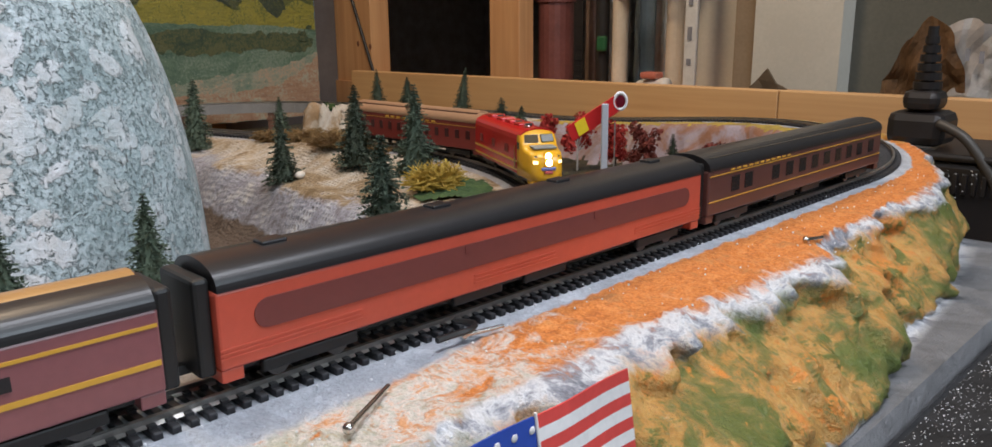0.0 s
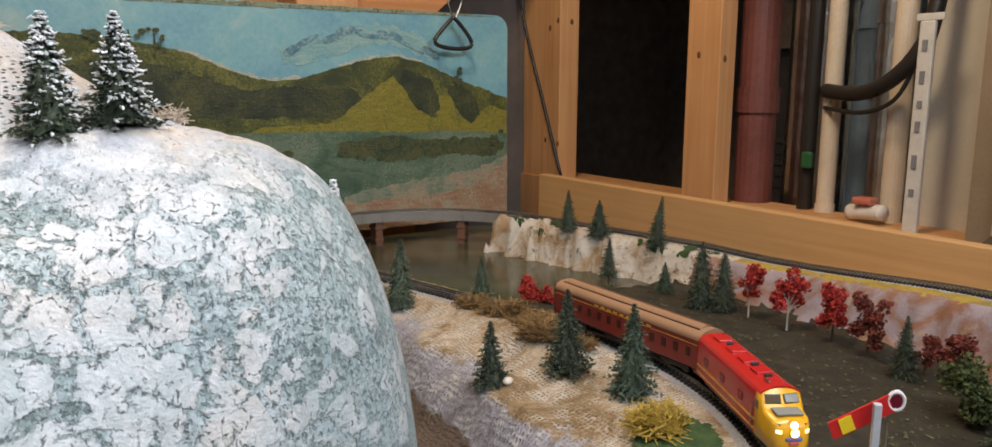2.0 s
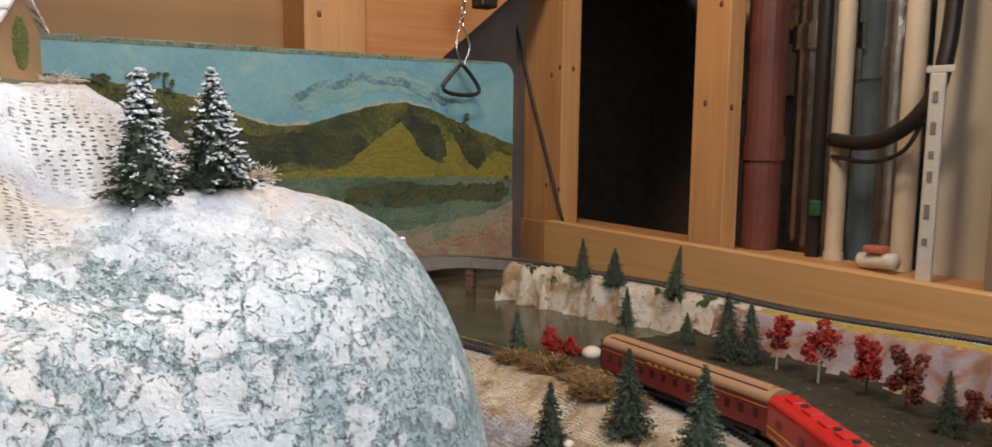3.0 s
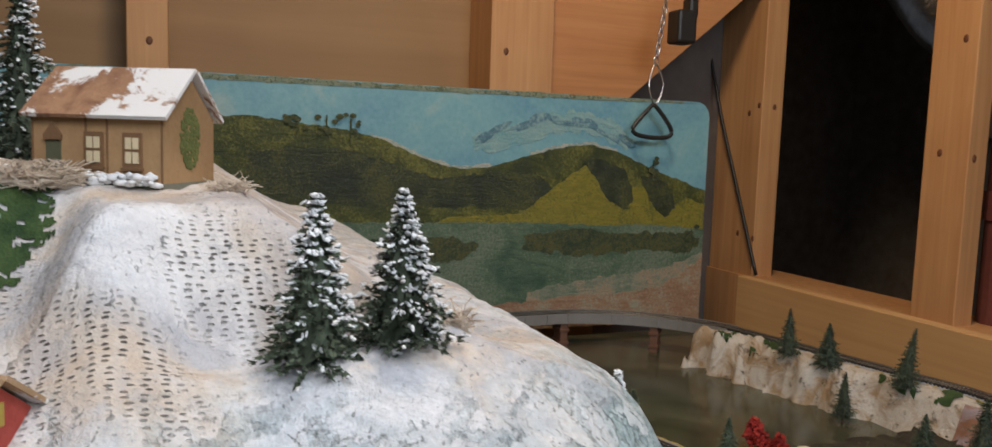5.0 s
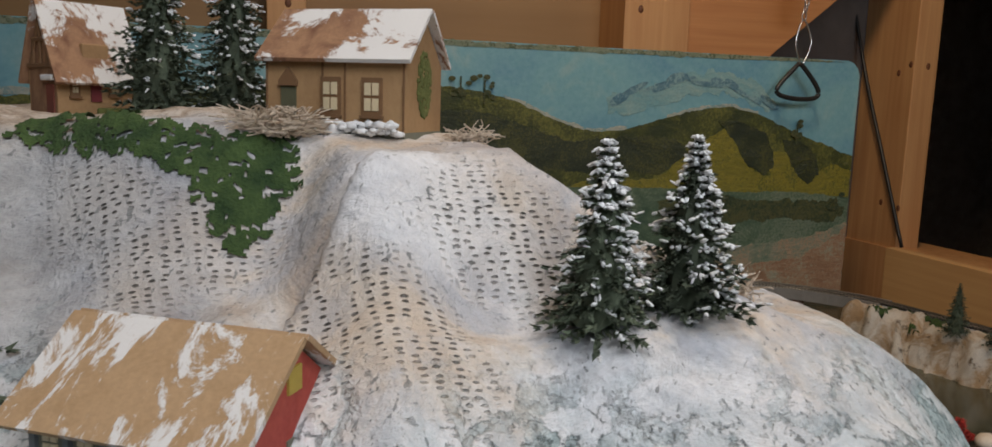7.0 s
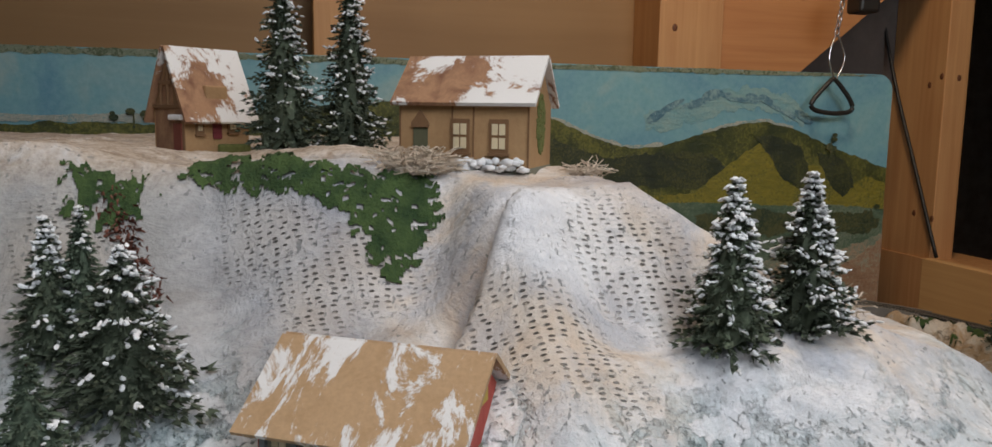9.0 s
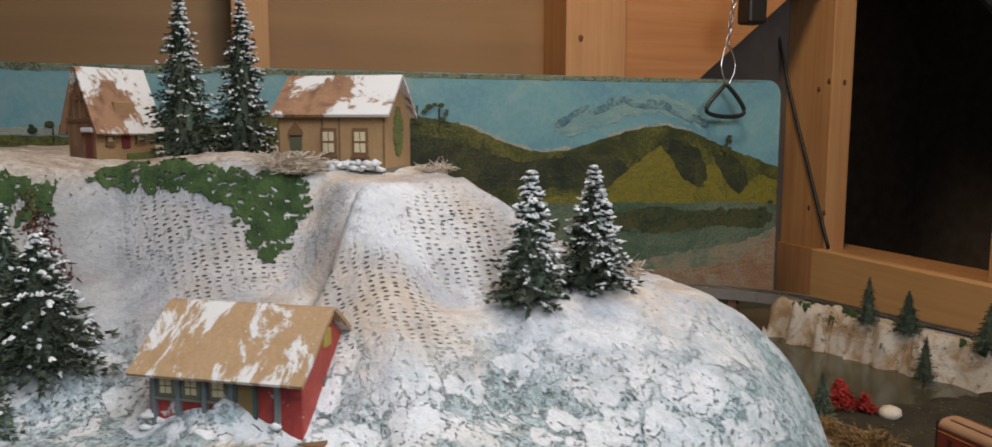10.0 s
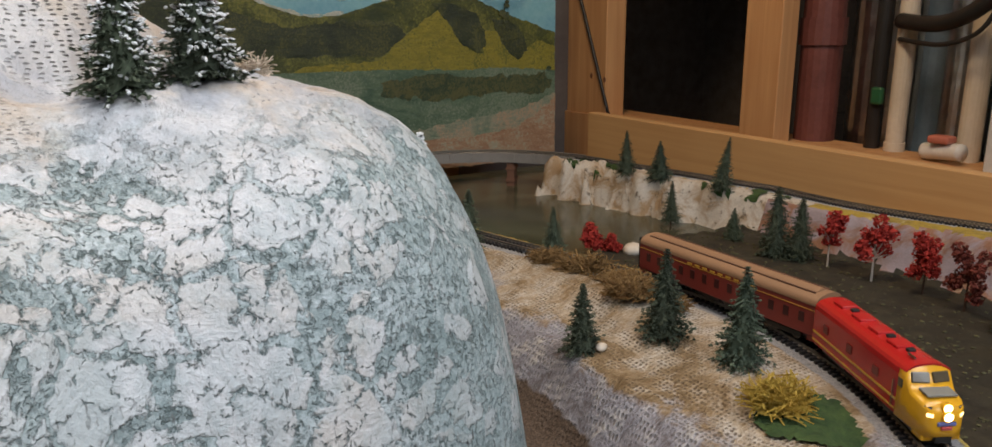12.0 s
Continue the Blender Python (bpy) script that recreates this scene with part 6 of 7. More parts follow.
rnd = random.Random(4)
for k in range(300):
    a, r = rnd.uniform(0, 6.28), rnd.random() ** 0.5
    y, z = 0.0062 * r * math.cos(a), 0.0135 + 0.0082 * r * math.sin(a)
    pellet(bm, Matrix.LocRotScale((0.0247, y, z), None, (0.4, 1, 1)), rnd.uniform(0.0005, 0.0009))
part("ivy", bm, M_IVY, ca, "green ivy on the end wall")
ca.matrix_basis = seat(-0.3790, 0.0120, 0.5398, 0.5, 0.866) @ Matrix.Diagonal((0.82, 0.88, 1.09, 1))

bm = bmesh.new()
rnd = random.Random(41)
for k in range(60):
    pellet(bm, Matrix.LocRotScale((rnd.uniform(-0.012, 0.024), rnd.uniform(-0.0225, -0.0168), rnd.uniform(0.0012, 0.0036)), None, (rnd.uniform(0.0012, 0.003), rnd.uniform(0.0008, 0.0018), rnd.uniform(0.0005, 0.0014))))
part("snow_drift", bm, M_SNOWBIT, ca, "white snow along the foot of the wall", smooth=True)

# half-timbered house
cb = house("timbered_house", "tall half-timbered card house with a snowy gable roof", 0.0175, 0.0125, 0.0185, 0.0375, M_CARD, M_ROOF_A, 0.3, surface("dark_timber_gable", (0.16, 0.075, 0.04), (0.30, 0.17, 0.09), 120, 700, 0.8))
part("plinth", boxed(-0.0178, 0.0178, -0.0128, 0.0128, -0.006, 0.0012), M_CARDDK, cb)
for y0, z0, y1, z1 in ((-0.012, 0.0185, 0.012, 0.0185), (0, 0.0185, 0, 0.036), (-0.006, 0.0185, -0.006, 0.027), (0.006, 0.0185, 0.006, 0.027), (-0.009, 0.0185, 0, 0.033), (0.009, 0.0185, 0, 0.033), (-0.006, 0.0262, 0.006, 0.0262)):
    bm = bmesh.new()
    rod(bm, (-0.0179, y0, z0), (-0.0179, y1, z1), 0.0008, None, 6)
    part("timber", bm, M_CARDDK, cb)
part("entrance", boxed(-0.0182, -0.0174, -0.0100, -0.0040, 0.001, 0.0130), plain("red_brown_door", (0.16, 0.04, 0.025), 0.7), cb)
part("snow_ledge", boxed(-0.0198, -0.0175, -0.0118, -0.0020, 0.0140, 0.0158, 0.0006), M_SNOWBIT, cb)
window(cb, -0.010, 0.0125, 0.0026, 0.0042, -0.0125)
part("door", boxed(-0.0030, 0.0018, -0.0131, -0.0125, 0.0080, 0.0165), plain("dark_red_door", (0.14, 0.02, 0.025), 0.6), cb)
window(cb, 0.008, 0.0130, 0.0036, 0.0042, -0.0125)
part("hedge", boxed(-0.001, 0.017, -0.0150, -0.0128, 0.0018, 0.0062, 0.0008), M_IVY, cb)
part("steps", boxed(-0.002, 0.008, -0.0162, -0.0150, 0.0, 0.0020, 0.0003), plain("brick_steps", (0.3, 0.1, 0.07), 0.8), cb)
part("dormer", boxed(-0.006, 0.006, -0.0124, -0.004, 0.0190, 0.0255, 0.0006), M_CARD, cb)
cb.matrix_basis = seat(-0.478, -0.0805, 0.5370, -0.574, 0.819) @ Matrix.Diagonal((0.78, 0.98, 1.18, 1))

# red barn
cc = house("barn", "red card barn with a tan roof streaked with snow", 0.0212, 0.0150, 0.0192, 0.0305, M_BARNRED, M_ROOF_C, 0.30, M_BARNSIDE)
part("floor_board", boxed(-0.0225, 0.0268, -0.0165, 0.0165, -0.004, 0.0008, 0.0003), M_CARDDK, cc)
M_BARNDOOR = plain("ochre_barn_door", (0.20, 0.13, 0.05), 0.8)
M_BARNFRAME = plain("dark_teal_frame", (0.05, 0.085, 0.085), 0.7)
part("door", boxed(0.0042, 0.0083, -0.0157, -0.0150, 0.0008, 0.0150), M_BARNDOOR, cc)
for x in (0.0036, 0.0089):
    part("door_jamb", boxed(x - 0.0005, x + 0.0005, -0.0160, -0.0150, 0.0008, 0.0158), M_BARNFRAME, cc)
for x in (-0.0195, -0.0125, -0.0050, 0.0025, 0.0150):
    part("post", boxed(x - 0.0006, x + 0.0006, -0.0162, -0.0150, 0.0008, 0.0184), plain("grey_blue_post", (0.16, 0.18, 0.19), 0.7), cc)
for x in (-0.0160, -0.0088, -0.0012):
    window(cc, x, 0.0128, 0.0034, 0.0042, -0.0150, frame_mat=M_STONE)
part("loft_window", boxed(0.0209, 0.0217, -0.0022, 0.0022, 0.0212, 0.0258), plain("yellow_loft_frame", (0.45, 0.33, 0.06), 0.7), cc)
part("side_window", boxed(0.0209, 0.0216, -0.0026, 0.0030, 0.0075, 0.0130), M_STONE, cc)
bm = bmesh.new()
rnd = random.Random(43)
for k in range(150):
    f = rnd.random()
    px = rnd.uniform(-0.0222, 0.0150)
    pellet(bm, Matrix.LocRotScale((px, -0.0152 - 0.0050 * (1 - f) * rnd.random(), 0.0002 + 0.0062 * f * (0.55 + 0.45 * math.sin(px * 520))), None, (rnd.uniform(0.0008, 0.0022), rnd.uniform(0.0005, 0.0012), rnd.uniform(0.0005, 0.0013))))
part("snow_drift", bm, M_SNOWBIT, cc, "lumpy white snow against the front wall", smooth=True)
part("snow_lump", boxed(0.0215, 0.0235, 0.0080, 0.0140, 0.001, 0.0118, 0.0015), M_SNOWBIT, cc)
cc.matrix_basis = seat(-0.2960, -0.0255, 0.4775, 0.022, 0.037)
# ---- trees ----
M_TRUNK = plain("brown_wire_trunk", (0.07, 0.04, 0.025), 0.9)
M_FIR = surface("dark_fir_flock", (0.046, 0.062, 0.040), (0.112, 0.138, 0.090), 150, 900, 0.95, 0, 0.6, 0.001, island=0.5)
M_FIRB = surface("blue_fir_flock", (0.046, 0.070, 0.047), (0.106, 0.138, 0.094), 150, 900, 0.95, 0, 0.6, 0.001, island=0.4)
M_SNOWFLOCK = surface("snow_flock", (0.60, 0.62, 0.64), (0.82, 0.83, 0.84), 200, 900, 0.9, 0, 0.6, 0.0008)


def tuft(bm, p, d, size, rnd, n=3):
    """A few thin needles that spread from p along d."""
    for _ in range(n):
        e = (d + Vector((rnd.uniform(-0.7, 0.7), rnd.uniform(-0.7, 0.7), rnd.uniform(-0.5, 0.5)))).normalized()
        s = e.cross(Vector((rnd.uniform(-1, 1), rnd.uniform(-1, 1), 1))).normalized() * size * 0.30
        q = p + e * size * rnd.uniform(0.6, 1.1)
        bm.faces.new([bm.verts.new(p - s), bm.verts.new(p + s), bm.verts.new(q)])


def conifer(name, label, height, radius, seed, needles, snow=0.0, group="model fir trees", bare=0.06, lean=0.0, taper=0.9):
    rnd = random.Random(seed)
    radius *= 1.15
    ob = tagged(new(name), label, "tree", group)
    bm = bmesh.new()
    rod(bm, (0, 0, -0.004), (lean * height, 0, height * 0.97), height * 0.022, height * 0.006, 7)
    part("trunk", bm, M_TRUNK, ob)
    bm, sn = bmesh.new(), bmesh.new()
    rings = []
    for k in range(9):
        t = k / 8
        z = height * (bare + (0.93 - bare) * t)
        rr = radius * 0.46 * ((1 - t) ** taper + 0.03)
        rings.append([bm.verts.new((lean * z + rr * math.cos(6.2832 * j / 12) * rnd.uniform(0.8, 1.2), rr * math.sin(6.2832 * j / 12) * rnd.uniform(0.8, 1.2), z + rnd.uniform(-0.04, 0.04) * height)) for j in range(12)])
    for ra, rb in zip(rings, rings[1:]):
        for j in range(12):
            bm.faces.new((ra[j], ra[(j + 1) % 12], rb[(j + 1) % 12], rb[j]))
    layers = int(18 + height / 0.004)
    for k in range(layers):
        t = k / (layers - 1)
        z = height * (bare + (0.985 - bare) * t)
        r = radius * ((1 - t) ** taper * 0.96 + 0.04) * rnd.uniform(0.80, 1.12)
        n = int((7 + 10 * (1 - t)) * max(1.0, radius / 0.0135))
        a0 = rnd.uniform(0, 6.28)
        for j in range(n):
            a = a0 + 6.2832 * j / n + rnd.uniform(-0.25, 0.25)
            rr = r * rnd.uniform(0.62, 1.14)
            d = Vector((math.cos(a), math.sin(a), rnd.uniform(-0.38, 0.05)))
            for m in range(5):
                f = (m + 0.8) / 5
                p = Vector((lean * z, 0, z)) + d * rr * f * 0.9
                tuft(bm, p, d, max(0.0012, 0.09 * rr + 0.0011), rnd, 5)
            if snow and rnd.random() < snow * (0.14 + 1.05 * t) * (1.0 + 0.6 * math.sin(a)):
                for m in range(rnd.choice((2, 3, 4, 5))):
                    c = Vector((lean * z, 0, z)) + d * rr * rnd.uniform(0.65, 1.05) + Vector((rnd.gauss(0, 0.0006), rnd.gauss(0, 0.0006), rnd.uniform(0.0003, 0.0011)))
                    q = Euler((rnd.uniform(-0.7, 0.7), rnd.uniform(-0.7, 0.7), a + rnd.uniform(-0.6, 0.6))).to_matrix().to_4x4()
                    pellet(sn, Matrix.Translation(c) @ q @ Matrix.Diagonal((rnd.uniform(0.0004, 0.0013), rnd.uniform(0.0003, 0.0008), rnd.uniform(0.00015, 0.0005), 1)))
    part("crown", bm, needles, ob)
    if snow:
        part("snow", sn, M_SNOWFLOCK, ob, "white snow on the branch tips")
    else:
        sn.free()
    return ob


def plant(ob, x, y, z, turn=0.0, size=1.0, tip=0.0):
    m = Matrix.Translation((x, y, z)) @ Matrix.Rotation(turn, 4, "Z") @ Matrix.Rotation(tip, 4, "X") @ Matrix.Diagonal((size, size, size, 1))
    ob.matrix_basis = m
    return ob


def copy_at(ob, x, y, z, turn=0.0, size=1.0, tip=0.0, tall=1.0):
    return copy_thing(ob, Matrix.Translation((x, y, z)) @ Matrix.Rotation(turn, 4, "Z") @ Matrix.Rotation(tip, 4, "X") @ Matrix.Diagonal((size, size, size * tall, 1)) @ Matrix.Diagonal((1 / ob.scale[0], 1 / ob.scale[1], 1 / ob.scale[2], 1)))


SNOWFIR = "snow-laden dark green model fir on the mountain"
st1 = plant(conifer("fir_tree", SNOWFIR, 0.0398, 0.0128, 11, M_FIR, 1.15, "snowy firs"), -0.2985, 0.0553, hill_z(-0.2985, 0.0553) - 0.001)
st2 = plant(conifer("fir_tree", SNOWFIR, 0.0385, 0.0128, 12, M_FIR, 1.2, "snowy firs"), -0.3005, 0.0770, hill_z(-0.3005, 0.0770) - 0.001)
tall1 = plant(conifer("fir_tree", "tall snow-dusted model fir between the two houses", 0.068, 0.0148, 13, M_FIR, 0.50, "snowy firs"), -0.4300, -0.0475, hill_z(-0.43, -0.0475) - 0.001)
tall2 = plant(conifer("fir_tree", "tall snow-dusted model fir between the two houses", 0.069, 0.0145, 14, M_FIR, 0.58, "snowy firs"), -0.4350, -0.0240, hill_z(-0.435, -0.024) - 0.001)
g1 = plant(conifer("fir_tree", SNOWFIR, 0.033, 0.0100, 15, M_FIR, 0.45, "snowy firs"), -0.3355, -0.0998, hill_z(-0.3355, -0.0998) - 0.001)
g2 = plant(conifer("fir_tree", "broad snow-flecked model fir on the slope", 0.037, 0.0165, 16, M_FIR, 0.40, "snowy firs", taper=0.8), -0.3222, -0.0812, hill_z(-0.3222, -0.0812) - 0.001)
g3 = plant(conifer("fir_tree", SNOWFIR, 0.033, 0.0085, 17, M_FIRB, 0.10, "snowy firs"), -0.3370, -0.0928, hill_z(-0.337, -0.0928) - 0.001)
g4 = plant(conifer("fir_tree", "plain green model fir at the foot of the slope", 0.031, 0.0115, 18, M_FIRB, 0.05, "snowy firs"), -0.301, -0.0945, hill_z(-0.301, -0.0945) - 0.002)
plant(conifer("fir_tree", "tiny snowy fir on the shoulder of the mountain", 0.021, 0.0055, 19, M_FIR, 0.5, "snowy firs"), -0.352, 0.171, hill_z(-0.352, 0.171) - 0.001)

FIR = "dark green model fir"
ia = plant(conifer("fir_tree", FIR + " on the cream hillock", 0.037, 0.0110, 31, M_FIR), -0.3510, 0.2570, island_z(-0.351, 0.257) - 0.001)
ib = plant(conifer("fir_tree", FIR + " on the cream hillock", 0.048, 0.0135, 32, M_FIR), -0.3330, 0.2950, island_z(-0.333, 0.295) - 0.001)
ic = plant(conifer("fir_tree", "grey-green model fir on the cream hillock", 0.049, 0.0135, 33, M_FIRB), -0.2880, 0.3020, island_z(-0.288, 0.302) - 0.001)
copy_at(ib, -0.496, 0.340, island_z(-0.496, 0.34) - 0.001, 1.0, 0.72)
plant(conifer("fir_tree", "sparse leaning model fir near the inner track", 0.052, 0.0125, 34, M_FIR, lean=0.08, taper=0.7), -0.515, 0.281, island_z(-0.515, 0.281) - 0.001, 2.2)
plant(conifer("fir_tree", "blue-green model fir at the edge of the hillock", 0.050, 0.0150, 35, M_FIRB), -0.1680, 0.1900, island_z(-0.168, 0.190) - 0.001)
copy_at(ic, -0.214, 0.128, 0.352, 0.4, 0.80)
copy_at(ic, -0.222, 0.086, 0.352, 1.4, 0.78)


def bz(x, y):
    return bank_z(x, y) - 0.001


BANKFIR = "slim dark model fir on the rock bank"
ct1 = plant(conifer("fir_tree", BANKFIR, 0.050, 0.0120, 41, M_FIR), -0.745, 0.615, bz(-0.745, 0.615))
ct2 = plant(conifer("fir_tree", BANKFIR, 0.044, 0.0150, 42, M_FIRB), -0.708, 0.632, bz(-0.708, 0.632))
ct3 = plant(conifer("fir_tree", BANKFIR, 0.058, 0.0125, 43, M_FIR, lean=0.12), -0.632, 0.648, bz(-0.632, 0.648), 0.8)
copy_at(ct1, -0.662, 0.609, 0.308, 1.0, 0.92)
copy_at(ct2, -0.572, 0.606, 0.312, 2.0, 0.72)
dk = plant(conifer("fir_tree", "tall dark model fir against the rock face", 0.066, 0.0150, 44, M_FIR, taper=0.6), -0.512, 0.594, 0.311)
copy_at(dk, -0.494, 0.604, 0.311, 1.7, 0.88)
copy_at(ct1, -0.306, 0.583, 0.311, 2.4, 0.95)
plant(conifer("fir_tree", "teal model fir in the meadow", 0.044, 0.0150, 45, M_FIRB), -0.205, 0.525, 0.311)
copy_at(ct1, -0.905, 0.250, 0.298, 0.3, 0.9)


def leafy(name, label, height, radius, seed, leaf, bark, bare=0.30, leaves=420, group="model leaf trees", squash=1.15):
    """A wire tree: stem, a few limbs, and a loose crown of small leaf flakes."""
    rnd = random.Random(seed)
    ob = tagged(new(name), label, "tree", group)
    bm = bmesh.new()
    rod(bm, (0, 0, -0.003), (0, 0, height * 0.7), height * 0.018, height * 0.008, 6)
    ends = []
    for k in range(7):
        a, z = rnd.uniform(0, 6.28), height * rnd.uniform(bare, 0.65)
        e = (math.cos(a) * radius * 0.7, math.sin(a) * radius * 0.7, z + height * rnd.uniform(0.08, 0.25))
        rod(bm, (0, 0, z), e, height * 0.008, height * 0.004, 5)
        ends.append(Vector(e))
    part("trunk", bm, bark, ob)
    bm = bmesh.new()
    c0 = Vector((0, 0, height * (1 + bare) / 2))
    clumps = [c0 + Vector((rnd.uniform(-1, 1) * radius * 0.62, rnd.uniform(-1, 1) * radius * 0.62, rnd.uniform(-1, 1) * (height * (1 - bare) / 2) * 0.72)) for _ in range(12)]
    for k in range(leaves):
        c = rnd.choice(clumps)
        d = Vector((rnd.gauss(0, 1), rnd.gauss(0, 1), rnd.gauss(0, 1))).normalized()
        p = c + d * radius * 0.42 * rnd.random() ** 0.4
        n = Vector((rnd.gauss(0, 1), rnd.gauss(0, 1), rnd.gauss(0, 1))).normalized()
        u = n.orthogonal().normalized() * rnd.uniform(0.0009, 0.0019)
        w = n.cross(u) * rnd.uniform(0.6, 1.0)
        bm.faces.new([bm.verts.new(p + u), bm.verts.new(p + w), bm.verts.new(p - u), bm.verts.new(p - w)])
    part("crown", bm, leaf, ob)
    return ob


M_SCARLET = surface("scarlet_leaf", (0.25, 0.015, 0.012), (0.43, 0.037, 0.025), 150, 900, 0.9, 0, 0.3)
M_RUST = surface("rust_leaf", (0.09, 0.015, 0.010), (0.20, 0.04, 0.025), 150, 900, 0.9, 0, 0.3)
M_LEAF = surface("mid_green_leaf", (0.03, 0.05, 0.015), (0.09, 0.11, 0.03), 150, 900, 0.9, 0, 0.3)
M_PALEBARK = plain("pale_bark", (0.5, 0.45, 0.4), 0.9)
REDTREE = "scarlet autumn model tree with a pale stem"
r1 = plant(leafy("autumn_tree", REDTREE, 0.052, 0.0120, 51, M_SCARLET, M_PALEBARK, 0.30, 1300), -0.468, 0.609, 0.311)
r2 = plant(leafy("autumn_tree", REDTREE, 0.058, 0.0155, 52, M_SCARLET, M_PALEBARK, 0.32, 1600), -0.424, 0.606, 0.311)
r3 = plant(leafy("autumn_tree", REDTREE, 0.052, 0.0150, 53, M_SCARLET, M_TRUNK, 0.22, 1600), -0.384, 0.612, 0.311)
d1 = plant(leafy("autumn_tree", "rust-brown autumn model tree by the rock face", 0.054, 0.0150, 54, M_RUST, M_TRUNK, 0.15, 1500), -0.345, 0.600, 0.311)
d2 = plant(leafy("autumn_tree", "rust-brown autumn model tree by the rock face", 0.050, 0.0145, 55, M_RUST, M_TRUNK, 0.12, 1400), -0.268, 0.582, 0.311)
plant(leafy("leaf_tree", "bushy green model tree with yellow tips", 0.050, 0.0240, 56, M_LEAF, M_TRUNK, 0.05, 2600), -0.236, 0.545, 0.311)
copy_at(d2, -0.30, 0.600, 0.311, 1.5, 0.7)
plant(leafy("red_bush", "round scarlet bush beside the inner track", 0.024, 0.0150, 57, M_SCARLET, M_TRUNK, 0.0, 1400, "shrubs"), -0.622, 0.474, 0.311)
copy_at(bpy.data.objects["red_bush"], -0.606, 0.482, 0.310, 1.0, 0.75)


def strands(name, label, category, n, reach, rise, thick, seed, material, flat=0.4, parts="stem"):
    """A tangle of thin curved stems."""
    rnd = random.Random(seed)
    ob = tagged(new(name), label, category)
    bm = bmesh.new()
    for _ in range(n):
        a = rnd.uniform(0, 6.28)
        r = reach * rnd.random() ** 0.5
        p = Vector((r * math.cos(a) * 0.6, r * math.sin(a) * 0.6, rnd.uniform(0, rise * 0.4)))
        d = Vector((rnd.gauss(0, 1), rnd.gauss(0, 1), abs(rnd.gauss(0, flat)) + 0.05)).normalized()
        q = p + d * reach * rnd.uniform(0.3, 0.8)
        q.z = min(q.z, rise)
        mid = (p + q) / 2 + Vector((rnd.gauss(0, 1), rnd.gauss(0, 1), 0.6)) * reach * 0.12
        s = d.cross(Vector((0, 0, 1))).normalized() * thick
        for u, v in ((p, mid), (mid, q)):
            bm.faces.new([bm.verts.new(u - s), bm.verts.new(u + s), bm.verts.new(v + s), bm.verts.new(v - s)])
            w = Vector((0, 0, thick))
            bm.faces.new([bm.verts.new(u - w), bm.verts.new(u + w), bm.verts.new(v + w), bm.verts.new(v - w)])
    part(parts, bm, material, ob)
    return ob


M_STRAW = surface("straw_twig", (0.48, 0.39, 0.29), (0.72, 0.63, 0.53), 200, 900, 0.9)
M_MUSTARD = surface("mustard_lichen", (0.36, 0.24, 0.03), (0.55, 0.40, 0.08), 200, 900, 0.9)
M_BROWNBUSH = surface("brown_lichen", (0.16, 0.09, 0.03), (0.32, 0.20, 0.08), 200, 900, 0.95)
plant(strands("lichen_bush", "mustard-yellow lichen bush beside the inner track", "bush", 700, 0.016, 0.014, 0.00032, 61, M_MUSTARD, 0.8), -0.250, 0.284, island_z(-0.25, 0.284))
for k, (x, y, s) in enumerate(((-0.375, 0.310, 1.0), (-0.405, 0.325, 0.9), (-0.440, 0.325, 1.0), (-0.470, 0.318, 0.8), (-0.360, 0.325, 0.7))):
    plant(strands("lichen_bush", "dry brown lichen bush on the hillock", "bush", 520, 0.018, 0.011, 0.00035, 70 + k, M_BROWNBUSH, 0.6), x, y, island_z(x, y) - 0.001, 0, s)
plant(strands("twig_pile", "heap of dry straw-coloured twigs before the cottage", "twigs", 620, 0.0140, 0.008, 0.00018, 81, M_STRAW, 0.35), -0.362, -0.010, hill_z(-0.362, -0.010) - 0.0012)
plant(strands("twig_pile", "frosted straw twigs at the side of the cottage", "twigs", 120, 0.008, 0.008, 0.00016, 82, M_STRAW, 0.5), -0.356, 0.040, hill_z(-0.356, 0.040) - 0.001)
plant(strands("twig_pile", "dry twigs behind the snowy firs", "twigs", 130, 0.010, 0.010, 0.0002, 83, M_STRAW, 0.7), -0.312, 0.094, hill_z(-0.312, 0.094) - 0.001)
plant(strands("twig_pile", "frosted twigs in front of the barn", "twigs", 150, 0.014, 0.005, 0.0002, 84, M_STRAW, 0.3), -0.262, -0.035, hill_z(-0.262, -0.035) - 0.001)
# ---- loose things on the front ledge ----
def fz(x, y):
    return outer_z(x, y) - 0.0022


def nail(a, b):
    """A bright steel brad lying on the ground from a (head) to b."""
    ob = tagged(new("nail"), "bright steel brad lying on the painted ground", "nail", "loose nails")
    p, q = Vector((*a, fz(*a) + 0.0013)), Vector((*b, fz(*b) + 0.0010))
    bm = bmesh.new()
    rod(bm, p, q, 0.00065, 0.00055, 10)
    part("shank", bm, M_STEEL, ob)
    bm = bmesh.new()
    bmesh.ops.create_uvsphere(bm, u_segments=10, v_segments=8, radius=0.0012, matrix=Matrix.Translation(p))
    part("head", bm, M_STEEL, ob, smooth=True)


nail((-0.071, 0.108), (-0.081, 0.125))
nail((-0.090, 0.155), (-0.088, 0.167))
nail((-0.069, 0.300), (-0.067, 0.309))
bm = bmesh.new()
tube(bm, [(-0.0965, 0.158, 0.3695), (-0.0915, 0.160, 0.3695), (-0.0890, 0.157, 0.3695), (-0.0893, 0.152, 0.3695), (-0.0895, 0.146, 0.3695)], 0.0008, 6)
tagged(part("track_clip", bm, M_BLACK), "black plastic clip lying beside the track", "clip")

